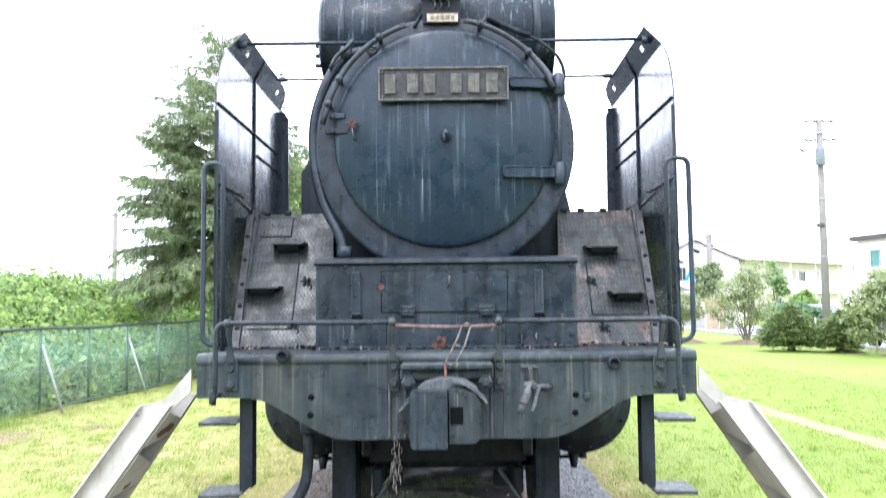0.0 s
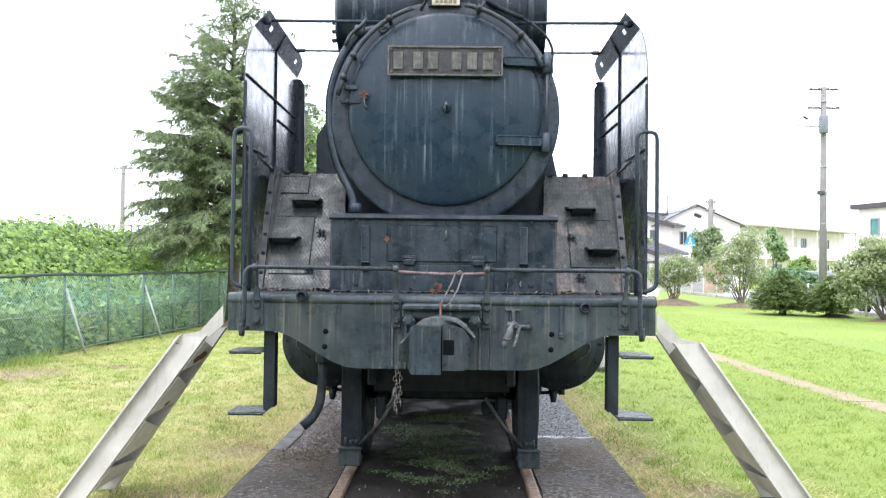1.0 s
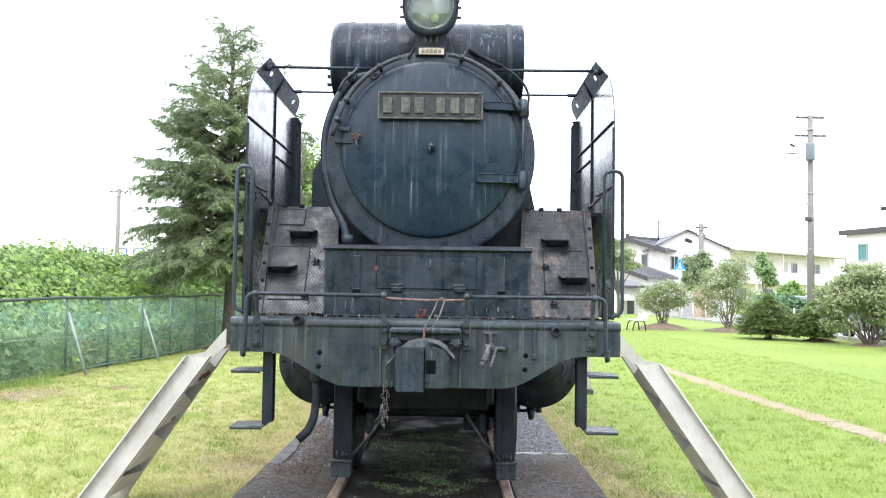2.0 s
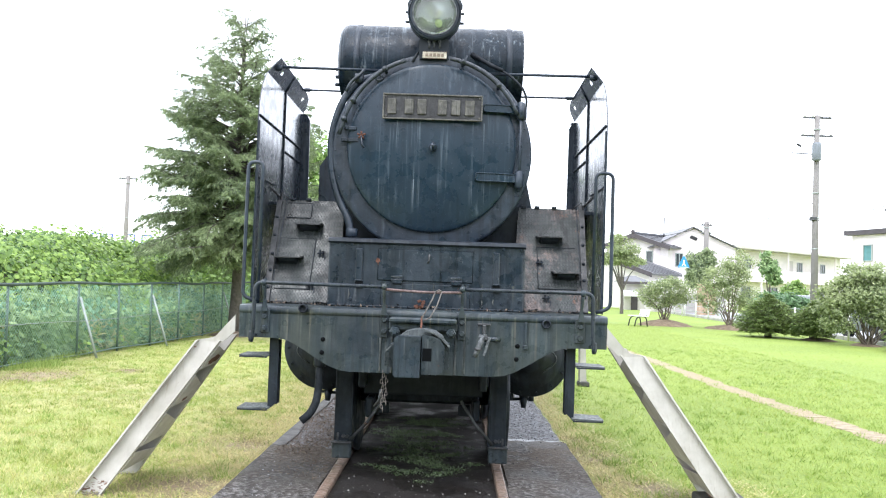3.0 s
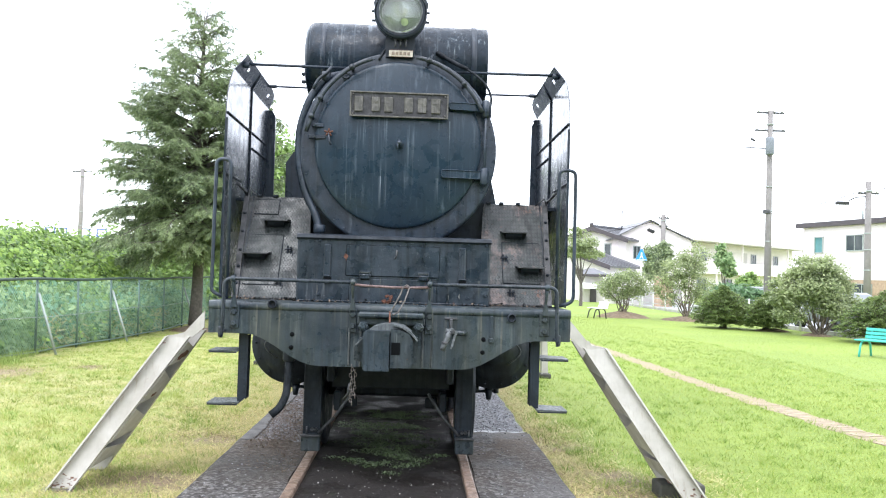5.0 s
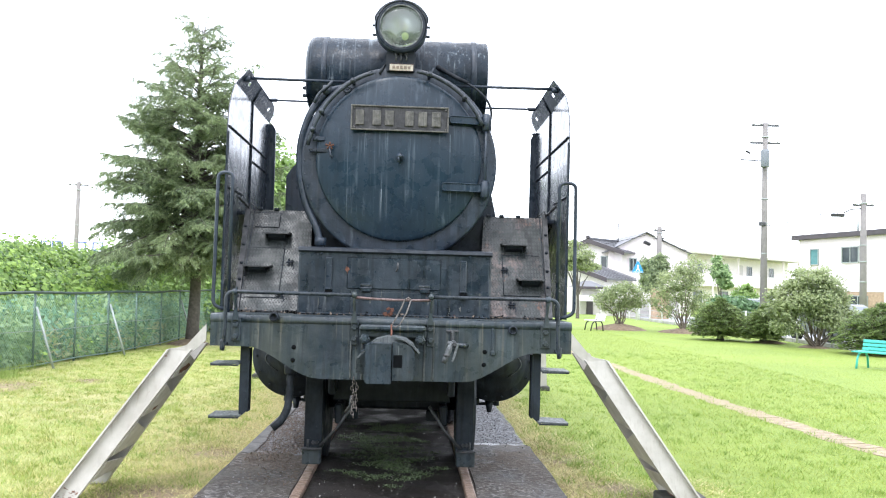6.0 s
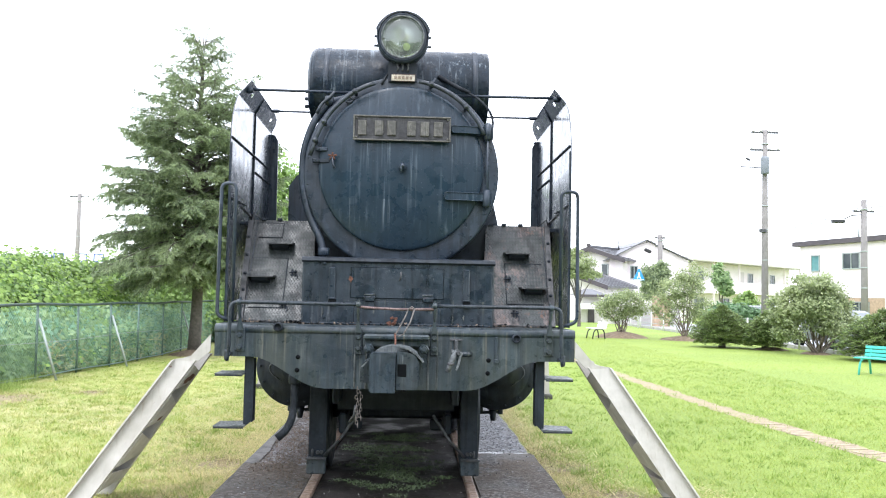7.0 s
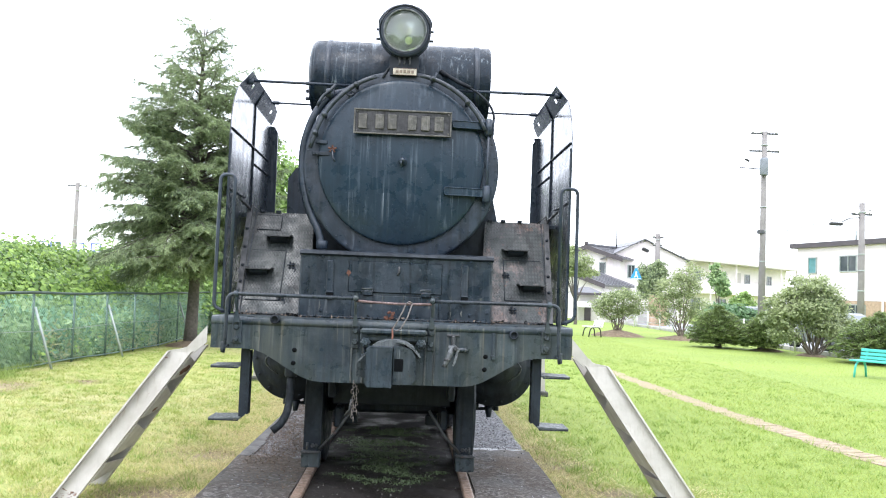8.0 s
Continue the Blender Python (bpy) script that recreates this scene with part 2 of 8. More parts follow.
def checker_plate():
    m, n, l, b = material("checker_plate")
    v = coords(n, l)
    sep = n.new("ShaderNodeSeparateXYZ")
    l.new(v, sep.inputs[0])
    cloud = noise_tex(n, l, v, 5.0, 7, 0.65)
    col = ramp(n, l, cloud, [(0.34, (0.016, 0.022, 0.024)), (0.52, (0.036, 0.045, 0.044)), (0.68, (0.066, 0.074, 0.068))])
    # rust stains have spread over the east-side plates
    east = n.new("ShaderNodeMapRange")
    east.inputs["From Min"].default_value, east.inputs["From Max"].default_value = -0.2, 0.9
    east.inputs["To Min"].default_value = 0.06
    l.new(sep.outputs["X"], east.inputs["Value"])
    rust = noise_tex(n, l, coords(n, l, (1, 1, 0.6)), 4.6, 8, 0.75)
    stain = mix(n, l, 1.0, ramp(n, l, rust, [(0.52, grey(0)), (0.62, grey(0.8))]), east.outputs[0], "MULTIPLY")
    col = mix(n, l, stain, col, (0.24, 0.18, 0.16))
    lo = noise_tex(n, l, coords(n, l, (30, 3, 2)), 1.0, 5, 0.65)
    col = mix(n, l, ramp(n, l, lo, [(0.52, grey(0)), (0.66, grey(0.75))]), col, (0.022, 0.026, 0.028))

    def wave(sx, sz):
        a = n.new("ShaderNodeMath"); a.operation = "MULTIPLY"; a.inputs[1].default_value = sx
        c = n.new("ShaderNodeMath"); c.operation = "MULTIPLY"; c.inputs[1].default_value = sz
        d = n.new("ShaderNodeMath"); d.operation = "ADD"
        e = n.new("ShaderNodeMath"); e.operation = "SINE"
        l.new(sep.outputs["X"], a.inputs[0]); l.new(sep.outputs["Z"], c.inputs[0])
        l.new(a.outputs[0], d.inputs[0]); l.new(c.outputs[0], d.inputs[1]); l.new(d.outputs[0], e.inputs[0])
        return e.outputs[0]
    # raised lozenges in a crossed lattice, rubbed bright where feet have worn them
    p = n.new("ShaderNodeMath"); p.operation = "MULTIPLY"
    l.new(wave(142, 104), p.inputs[0]); l.new(wave(142, -104), p.inputs[1])
    loz = ramp(n, l, p.outputs[0], [(0.0, grey(0)), (0.28, grey(1))])
    rub = ramp(n, l, noise_tex(n, l, v, 8.0, 6, 0.7), [(0.40, grey(0.10)), (0.62, grey(0.55))])
    col = mix(n, l, mix(n, l, 1.0, loz, rub, "MULTIPLY"), col, (0.095, 0.10, 0.10))
    oil = n.new("ShaderNodeTexNoise")
    oil.inputs["Scale"].default_value, oil.inputs["Detail"].default_value = 5.5, 8
    oil.inputs["Roughness"].default_value, oil.inputs["Distortion"].default_value = 0.68, 0.5
    l.new(coords(n, l, (1.4, 0.7, 0.7)), oil.inputs["Vector"])
    col = mix(n, l, ramp(n, l, oil.outputs["Fac"], [(0.53, grey(0)), (0.62, grey(0.85))]), col, (0.010, 0.012, 0.013))
    orange = noise_tex(n, l, coords(n, l, (1, 1, 0.8)), 7.0, 7, 0.72)
    spot = mix(n, l, 1.0, ramp(n, l, orange, [(0.60, grey(0)), (0.68, grey(0.8))]), east.outputs[0], "MULTIPLY")
    col = mix(n, l, spot, col, (0.21, 0.095, 0.055))
    l.new(col, b.inputs["Base Color"])
    l.new(ramp(n, l, noise_tex(n, l, v, 11, 5), [(0.36, grey(0.26)), (0.62, grey(0.6))]), b.inputs["Roughness"])
    b.inputs["Metallic"].default_value = 0.1
    bump(n, l, loz, 0.8, 0.005, b)
    return m


M["checker"] = checker_plate()


def glass_material(name, colour, rough=0.03):
    m, n, l, b = material(name)
    b.inputs["Base Color"].default_value = (*colour, 1)
    b.inputs["Roughness"].default_value = rough
    b.inputs["Transmission Weight"].default_value = 1.0
    b.inputs["IOR"].default_value = 1.45
    v = coords(n, l)
    bump(n, l, noise_tex(n, l, v, 14, 3), 0.06, 0.01, b)
    return m


M["lens"] = glass_material("lamp_glass", (0.95, 0.97, 0.96), 0.06)


def plain(name, colour, rough=0.6, metal=0.0, var=0.25, scale=6.0, relief=0.15, dist=0.004):
    """A surface with soft tonal variation at two scales and fine relief."""
    m, n, l, b = material(name)
    v = coords(n, l)
    a = noise_tex(n, l, v, scale, 6, 0.6)
    f = noise_tex(n, l, v, scale * 11, 4, 0.6)
    lo = tuple(c * (1 - var) for c in colour)
    hi = tuple(min(1, c * (1 + var)) for c in colour)
    col = ramp(n, l, a, [(0.3, lo), (0.7, hi)])
    col = mix(n, l, ramp(n, l, f, [(0.45, grey(0)), (0.75, grey(0.35))]), col, tuple(c * 0.6 for c in colour))
    l.new(col, b.inputs["Base Color"])
    b.inputs["Roughness"].default_value = rough
    b.inputs["Metallic"].default_value = metal
    bump(n, l, f, relief, dist, b)
    return m


M["reflector"] = plain("lamp_reflector", (0.60, 0.63, 0.60), 0.25, 0.85, 0.2, 12)
# near-black that paints in the darkness inside holes, sockets and gaps
M["hollow"] = plain("painted_hollow_black", (0.006, 0.007, 0.008), 0.9)
M["hollow"].node_tree.nodes["Principled BSDF"].inputs["Specular IOR Level"].default_value = 0.08
# yellow-green colour painted for the reflected glint in the headlamp
M["glint_bulb"] = plain("lamp_glint_colour", (0.42, 0.52, 0.25), 0.15, 0.0, 0.1, 20)
M["concrete"] = plain("concrete", (0.42, 0.41, 0.38), 0.85, 0, 0.2, 3)
M["old_edging"] = plain("worn_concrete_edging", (0.125, 0.122, 0.118), 0.8, 0, 0.5, 9, 0.6, 0.01)
M["bounce_ground"] = plain("unseen_ground_grey", (0.13, 0.13, 0.13), 0.8, 0, 0.25, 1.5)
M["dark_concrete"] = plain("mossy_concrete", (0.07, 0.07, 0.06), 0.85, 0, 0.4, 9)
M["bark"] = plain("tree_bark", (0.12, 0.105, 0.092), 0.9, 0, 0.4, 14, 0.8, 0.02)
M["pale_bark"] = plain("shrub_bark", (0.17, 0.14, 0.11), 0.9, 0, 0.35, 14, 0.6, 0.01)
M["soil"] = plain("bare_soil", (0.22, 0.165, 0.11), 0.95, 0, 0.4, 7, 0.9, 0.03)
# bank earth toned dark so the gaps between leaves look shaded
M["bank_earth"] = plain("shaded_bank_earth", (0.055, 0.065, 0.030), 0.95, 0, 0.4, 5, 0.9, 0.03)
M["litter"] = plain("dry_leaf_litter", (0.155, 0.12, 0.09), 0.85, 0, 0.5, 30)
M["crumbs"] = plain("dry_soil_crumbs", (0.30, 0.23, 0.15), 0.9, 0, 0.5, 30)
M["pale_grit"] = plain("pale_wet_grit", (0.34, 0.33, 0.30), 0.5, 0, 0.5, 30)
M["asphalt"] = plain("pale_wet_asphalt", (0.30, 0.31, 0.33), 0.5, 0, 0.15, 2)
M["wall_white"] = plain("white_render", (0.85, 0.77, 0.78), 0.8, 0, 0.04, 1.5, 0.1)
M["wall_cream"] = plain("cream_render", (0.80, 0.75, 0.73), 0.8, 0, 0.06, 1.5, 0.1)
M["wall_grey"] = plain("grey_siding", (0.56, 0.53, 0.50), 0.8, 0, 0.08, 1.5, 0.1)
M["roof_dark"] = plain("dark_fascia", (0.07, 0.06, 0.065), 0.6, 0, 0.2, 4)
M["roof_tile"] = plain("grey_roof_tile", (0.11, 0.112, 0.122), 0.45, 0, 0.2, 4)
M["window_glass"] = plain("window_dark_glass", (0.06, 0.075, 0.08), 0.08, 0, 0.2, 2, 0.0)
M["window_teal"] = plain("window_teal_glass", (0.10, 0.26, 0.27), 0.1, 0, 0.2, 2, 0.0)
M["pole_concrete"] = plain("pole_concrete", (0.23, 0.215, 0.205), 0.85, 0, 0.15, 3)
M["transformer_grey"] = plain("transformer_paint", (0.17, 0.19, 0.21), 0.5, 0, 0.15, 3)
M["cable"] = plain("black_cable", (0.03, 0.03, 0.03), 0.6)
M["teal_paint"] = plain("teal_paint", (0.07, 0.48, 0.40), 0.45, 0, 0.12, 8)
M["white_paint"] = plain("white_paint", (0.74, 0.74, 0.72), 0.5, 0, 0.08, 8)
M["dark_iron"] = plain("dark_iron", (0.02, 0.021, 0.022), 0.5, 0, 0.3, 8)
M["sign_blue"] = plain("sign_blue", (0.03, 0.27, 0.62), 0.35, 0, 0.08, 8, 0.0)
M["fence_green"] = plain("green_coated_wire", (0.34, 0.53, 0.42), 0.4, 0, 0.2, 8)
M["fence_dark"] = plain("dark_green_rail", (0.035, 0.06, 0.05), 0.55, 0, 0.3, 8)
M["post_green"] = plain("grey_green_post", (0.12, 0.185, 0.155), 0.55, 0.1, 0.2, 8)
M["post_grey"] = plain("galvanised_post", (0.36, 0.40, 0.38), 0.55, 0.2, 0.2, 8)
M["brick_tan"] = plain("tan_tile", (0.44, 0.32, 0.22), 0.8, 0, 0.25, 6)
M["dark_car"] = plain("grey_car_paint", (0.16, 0.18, 0.19), 0.25, 0.3, 0.05, 2, 0.0)
M["tyre"] = plain("tyre_rubber", (0.02, 0.02, 0.02), 0.8)
M["rim"] = plain("wheel_rim", (0.45, 0.46, 0.47), 0.35, 0.7)
M["far_blue"] = plain("far_blue_rail", (0.08, 0.14, 0.45), 0.6, 0, 0.1, 1)


def leaf_material(name, dark, light, rough=0.45, trans=0.35):
    m, n, l, b = material(name)
    g = n.new("ShaderNodeNewGeometry")
    col = ramp(n, l, g.outputs["Random Per Island"], [(0.0, dark), (0.55, tuple((a + c) / 2 for a, c in zip(dark, light))), (1.0, light)])
    v = coords(n, l)
    patch = noise_tex(n, l, v, 0.9, 4)
    col = mix(n, l, ramp(n, l, patch, [(0.4, grey(0)), (0.65, grey(0.5))]), col, light)
    l.new(col, b.inputs["Base Color"])
    b.inputs["Roughness"].default_value = rough
    t = n.new("ShaderNodeBsdfTranslucent")
    l.new(col, t.inputs["Color"])
    ms = n.new("ShaderNodeMixShader")
    ms.inputs[0].default_value = trans
    l.new(b.outputs[0], ms.inputs[1])
    l.new(t.outputs[0], ms.inputs[2])
    l.new(ms.outputs[0], n["Material Output"].inputs["Surface"])
    return m


M["needles"] = leaf_material("conifer_needles", (0.080, 0.130, 0.080), (0.40, 0.48, 0.24), 0.45, 0.45)
M["kudzu"] = leaf_material("vine_leaves", (0.036, 0.112, 0.026), (0.36, 0.52, 0.115))
M["weeds"] = leaf_material("weed_leaves", (0.085, 0.19, 0.07), (0.44, 0.58, 0.27))
M["dull_weeds"] = leaf_material("blue_green_weed_leaves", (0.05, 0.15, 0.09), (0.26, 0.46, 0.28))
M["straw_weeds"] = leaf_material("dry_weed_stems", (0.42, 0.37, 0.16), (0.78, 0.68, 0.36))
M["broadleaf"] = leaf_material("broad_leaves", (0.12, 0.22, 0.05), (0.34, 0.48, 0.14))
M["camellia"] = leaf_material("glossy_shrub_leaves", (0.125, 0.18, 0.07), (0.47, 0.53, 0.27), 0.35, 0.42)
M["moss"] = leaf_material("wet_moss", (0.020, 0.036, 0.014), (0.14, 0.19, 0.085), 0.5, 0.1)
M["stone_chips"] = leaf_material("gravel_stones", (0.075, 0.075, 0.079), (0.36, 0.36, 0.37), 0.6, 0.0)
M["verge_grass"] = leaf_material("verge_grass", (0.19, 0.29, 0.06), (0.44, 0.54, 0.16), 0.5)
M["yew"] = leaf_material("yew_leaves", (0.045, 0.095, 0.035), (0.30, 0.39, 0.115))
M["dark_leaf"] = leaf_material("dark_tree_leaves", (0.06, 0.14, 0.06), (0.22, 0.36, 0.17))
M["grass_blade"] = leaf_material("grass_blades", (0.18, 0.258, 0.042), (0.42, 0.475, 0.112), 0.5)
M["dry_blade"] = leaf_material("dry_grass_blades", (0.33, 0.36, 0.10), (0.68, 0.63, 0.28), 0.5)
M["dead_strand"] = leaf_material("dead_grass_strands", (0.17, 0.125, 0.07), (0.46, 0.36, 0.21), 0.7, 0.15)
M["clover"] = leaf_material("clover_leaves", (0.14, 0.25, 0.035), (0.33, 0.44, 0.09), 0.5)


def lawn_material():
    m, n, l, b = material("mown_lawn")
    v = coords(n, l)
    big = noise_tex(n, l, v, 0.35, 4, 0.6)
    mid = noise_tex(n, l, v, 2.2, 6, 0.65)
    grain = noise_tex(n, l, v, 95, 4, 0.7)
    fine = mix(n, l, 0.5, noise_tex(n, l, v, 22, 6, 0.7), grain)
    col = ramp(n, l, fine, [(0.34, (0.085, 0.137, 0.018)), (0.5, (0.190, 0.270, 0.038)), (0.66, (0.32, 0.385, 0.082))])
    # drier, yellower turf west of the track
    sep = n.new("ShaderNodeSeparateXYZ")
    l.new(v, sep.inputs[0])
    mr = n.new("ShaderNodeMapRange")
    mr.inputs["From Min"].default_value, mr.inputs["From Max"].default_value = 3.0, -2.0
    l.new(sep.outputs["X"], mr.inputs["Value"])
    dry = mix(n, l, 1.0, ramp(n, l, mid, [(0.36, grey(0.12)), (0.62, grey(0.9))]), mr.outputs[0], "MULTIPLY")
    col = mix(n, l, dry, col, ramp(n, l, fine, [(0.36, (0.29, 0.25, 0.12)), (0.62, (0.62, 0.55, 0.29))]))
    col = mix(n, l, ramp(n, l, big, [(0.4, grey(0)), (0.6, grey(0.45))]), col, (0.27, 0.35, 0.055))
    bare = noise_tex(n, l, v, 1.1, 7, 0.65)
    col = mix(n, l, ramp(n, l, bare, [(0.66, grey(0)), (0.74, grey(0.8))]), col, (0.25, 0.19, 0.11))
    # trodden, earthy margin beside the gravel
    ab = n.new("ShaderNodeMath"); ab.operation = "ABSOLUTE"
    l.new(sep.outputs["X"], ab.inputs[0])
    mg = n.new("ShaderNodeMapRange")
    mg.inputs["From Min"].default_value, mg.inputs["From Max"].default_value = 1.75, 1.25
    l.new(ab.outputs[0], mg.inputs["Value"])
    er = noise_tex(n, l, v, 3.3, 8, 0.75)
    side = n.new("ShaderNodeMapRange")
    side.inputs["From Min"].default_value, side.inputs["From Max"].default_value = -0.5, 0.5
    side.inputs["To Min"].default_value = 0.2
    l.new(sep.outputs["X"], side.inputs["Value"])
    earth = mix(n, l, 1.0, ramp(n, l, er, [(0.44, grey(0)), (0.58, grey(0.9))]), mg.outputs[0], "MULTIPLY")
    earth = mix(n, l, 1.0, earth, side.outputs[0], "MULTIPLY")
    col = mix(n, l, earth, col, ramp(n, l, fine, [(0.3, (0.14, 0.105, 0.06)), (0.7, (0.44, 0.35, 0.21))]))
    # bare damp soil where feet and props have worn the turf away
    for cx, cy, r in ((1.60, 0.40, 0.42), (1.50, -0.15, 0.42), (1.85, -0.25, 0.35), (-1.62, -0.06, 0.42), (-1.38, -0.02, 0.40), (-1.62, 0.05, 0.40), (-1.92, -0.2, 0.25), (-1.42, 1.35, 0.5), (1.36, 1.4, 0.35), (-5.0, 5.2, 0.75), (-4.15, 6.1, 0.3), (1.45, -0.8, 0.4)):
        dv = n.new("ShaderNodeVectorMath"); dv.operation = "DISTANCE"
        dv.inputs[1].default_value = (cx, cy, -0.05)
        l.new(v, dv.inputs[0])
        near = n.new("ShaderNodeMapRange")
        near.inputs["From Min"].default_value, near.inputs["From Max"].default_value = r, r * 0.4
        l.new(dv.outputs["Value"], near.inputs["Value"])
        wear = mix(n, l, 1.0, ramp(n, l, er, [(0.36, grey(0.0)), (0.52, grey(0.9))]), near.outputs[0], "MULTIPLY")
        col = mix(n, l, wear, col, ramp(n, l, fine, [(0.34, (0.12, 0.085, 0.052)), (0.66, (0.40, 0.30, 0.18))]))
    olive = noise_tex(n, l, v, 9, 6, 0.75)
    col = mix(n, l, ramp(n, l, olive, [(0.55, grey(0)), (0.66, grey(0.6))]), col, (0.17, 0.24, 0.055))
    l.new(col, b.inputs["Base Color"])
    b.inputs["Roughness"].default_value = 0.85
    bump(n, l, mix(n, l, 0.4, fine, mid), 0.7, 0.03, b)
    return m


M["lawn"] = lawn_material()


def gravel_material():
    m, n, l, b = material("fine_gravel_slab")
    v = coords(n, l)
    vor = n.new("ShaderNodeTexVoronoi")
    vor.inputs["Scale"].default_value = 48
    l.new(v, vor.inputs["Vector"])
    mid = noise_tex(n, l, v, 3.0, 7, 0.7)
    grit = noise_tex(n, l, v, 33, 9, 0.85)
    stone = n.new("ShaderNodeRGBToBW")
    l.new(vor.outputs["Color"], stone.inputs[0])
    tone = mix(n, l, 0.55, stone.outputs[0], ramp(n, l, grit, [(0.35, grey(0)), (0.65, grey(1))]))
    dry = ramp(n, l, tone, [(0.2, (0.065, 0.068, 0.073)), (0.55, (0.23, 0.238, 0.25)), (0.85, (0.52, 0.53, 0.545))])
    wet = ramp(n, l, tone, [(0.2, (0.014, 0.013, 0.012)), (0.6, (0.088, 0.083, 0.076)), (0.85, (0.27, 0.26, 0.24))])
    # rain has wet the slab in front of the engine; beside it the stones stay drier
    sep = n.new("ShaderNodeSeparateXYZ")
    l.new(v, sep.inputs[0])
    wob = n.new("ShaderNodeMath"); wob.operation = "MULTIPLY_ADD"
    wob.inputs[1].default_value, wob.inputs[2].default_value = 1.2, -0.6
    l.new(mid, wob.inputs[0])
    ad = n.new("ShaderNodeMath"); ad.operation = "ADD"
    l.new(sep.outputs["Y"], ad.inputs[0]); l.new(wob.outputs[0], ad.inputs[1])
    mr = n.new("ShaderNodeMapRange")
    mr.inputs["From Min"].default_value, mr.inputs["From Max"].default_value = 1.0, 1.2
    l.new(ad.outputs[0], mr.inputs["Value"])
    base = mix(n, l, mr.outputs[0], wet, dry)
    litter = noise_tex(n, l, coords(n, l, (6, 4, 6)), 3.0, 8, 0.8)
    west = n.new("ShaderNodeMapRange")
    west.inputs["From Min"].default_value, west.inputs["From Max"].default_value = -0.2, -0.6
    west.inputs["To Min"].default_value = 0.35
    l.new(sep.outputs["X"], west.inputs["Value"])
    lit = mix(n, l, 1.0, ramp(n, l, litter, [(0.42, grey(0)), (0.55, grey(0.95))]), west.outputs[0], "MULTIPLY")
    base = mix(n, l, lit, base, ramp(n, l, tone, [(0.2, (0.03, 0.022, 0.017)), (0.8, (0.17, 0.125, 0.095))]))
    l.new(base, b.inputs["Base Color"])
    b.inputs["Specular IOR Level"].default_value = 0.4
    pool = ramp(n, l, noise_tex(n, l, v, 1.7, 4), [(0.56, grey(0.62)), (0.66, grey(0.25))])
    l.new(mix(n, l, mr.outputs[0], pool, grey(0.8)), b.inputs["Roughness"])
    bump(n, l, mix(n, l, 0.5, vor.outputs["Distance"], grit), 0.9, 0.012, b)
    return m


M["gravel"] = gravel_material()


def mud_material():
    m, n, l, b = material("wet_brown_mud")
    v = coords(n, l)
    a = noise_tex(n, l, v, 4, 8, 0.7)
    f = noise_tex(n, l, v, 34, 6, 0.75)
    col = ramp(n, l, f, [(0.3, (0.008, 0.008, 0.008)), (0.60, (0.024, 0.021, 0.019)), (0.70, (0.12, 0.10, 0.085))])
    col = mix(n, l, ramp(n, l, a, [(0.42, grey(0)), (0.62, grey(0.8))]), col, (0.019, 0.015, 0.013))
    film = noise_tex(n, l, v, 9, 7, 0.75)
    col = mix(n, l, ramp(n, l, film, [(0.60, grey(0)), (0.67, grey(0.55))]), col, (0.018, 0.028, 0.009))
    l.new(col, b.inputs["Base Color"])
    l.new(ramp(n, l, noise_tex(n, l, v, 2.5, 5), [(0.40, grey(0.30)), (0.56, grey(0.75))]), b.inputs["Roughness"])
    b.inputs["Specular IOR Level"].default_value = 0.25
    bump(n, l, mix(n, l, 0.5, a, f), 0.55, 0.02, b)
    return m


def wet_slab_material():
    m, n, l, b = material("wet_aggregate_concrete")
    v = coords(n, l)
    vor = n.new("ShaderNodeTexVoronoi")
    vor.inputs["Scale"].default_value = 38
    l.new(v, vor.inputs["Vector"])
    stone = n.new("ShaderNodeRGBToBW")
    l.new(vor.outputs["Color"], stone.inputs[0])
    grit = noise_tex(n, l, v, 40, 8, 0.85)
    tone = mix(n, l, 0.5, stone.outputs[0], ramp(n, l, grit, [(0.35, grey(0)), (0.65, grey(1))]))
    col = ramp(n, l, tone, [(0.28, (0.018, 0.018, 0.019)), (0.52, (0.066, 0.065, 0.064)), (0.80, (0.29, 0.285, 0.28))])
    # smooth brown silt has dried over much of it, thickest towards the engine
    silt = noise_tex(n, l, coords(n, l, (1.2, 0.8, 1)), 2.6, 8, 0.66)
    sep = n.new("ShaderNodeSeparateXYZ")
    l.new(v, sep.inputs[0])
    mr = n.new("ShaderNodeMapRange")
    mr.inputs["From Min"].default_value, mr.inputs["From Max"].default_value = -0.6, 1.6
    mr.inputs["To Min"].default_value, mr.inputs["To Max"].default_value = 0.15, 1.0
    l.new(sep.outputs["Y"], mr.inputs["Value"])
    sm = mix(n, l, 1.0, ramp(n, l, silt, [(0.32, grey(0)), (0.52, grey(0.9))]), mr.outputs[0], "MULTIPLY")
    col = mix(n, l, sm, col, ramp(n, l, grit, [(0.3, (0.042, 0.031, 0.021)), (0.7, (0.150, 0.112, 0.076))]))
    damp = noise_tex(n, l, v, 1.3, 6, 0.6)
    col = mix(n, l, ramp(n, l, damp, [(0.46, grey(0)), (0.58, grey(0.5))]), col, (0.034, 0.029, 0.025))
    l.new(col, b.inputs["Base Color"])
    l.new(ramp(n, l, damp, [(0.42, grey(0.8)), (0.60, grey(0.55))]), b.inputs["Roughness"])
    b.inputs["Specular IOR Level"].default_value = 0.25
    bump(n, l, mix(n, l, 0.5, vor.outputs["Distance"], grit), 0.7, 0.008, b)
    return m


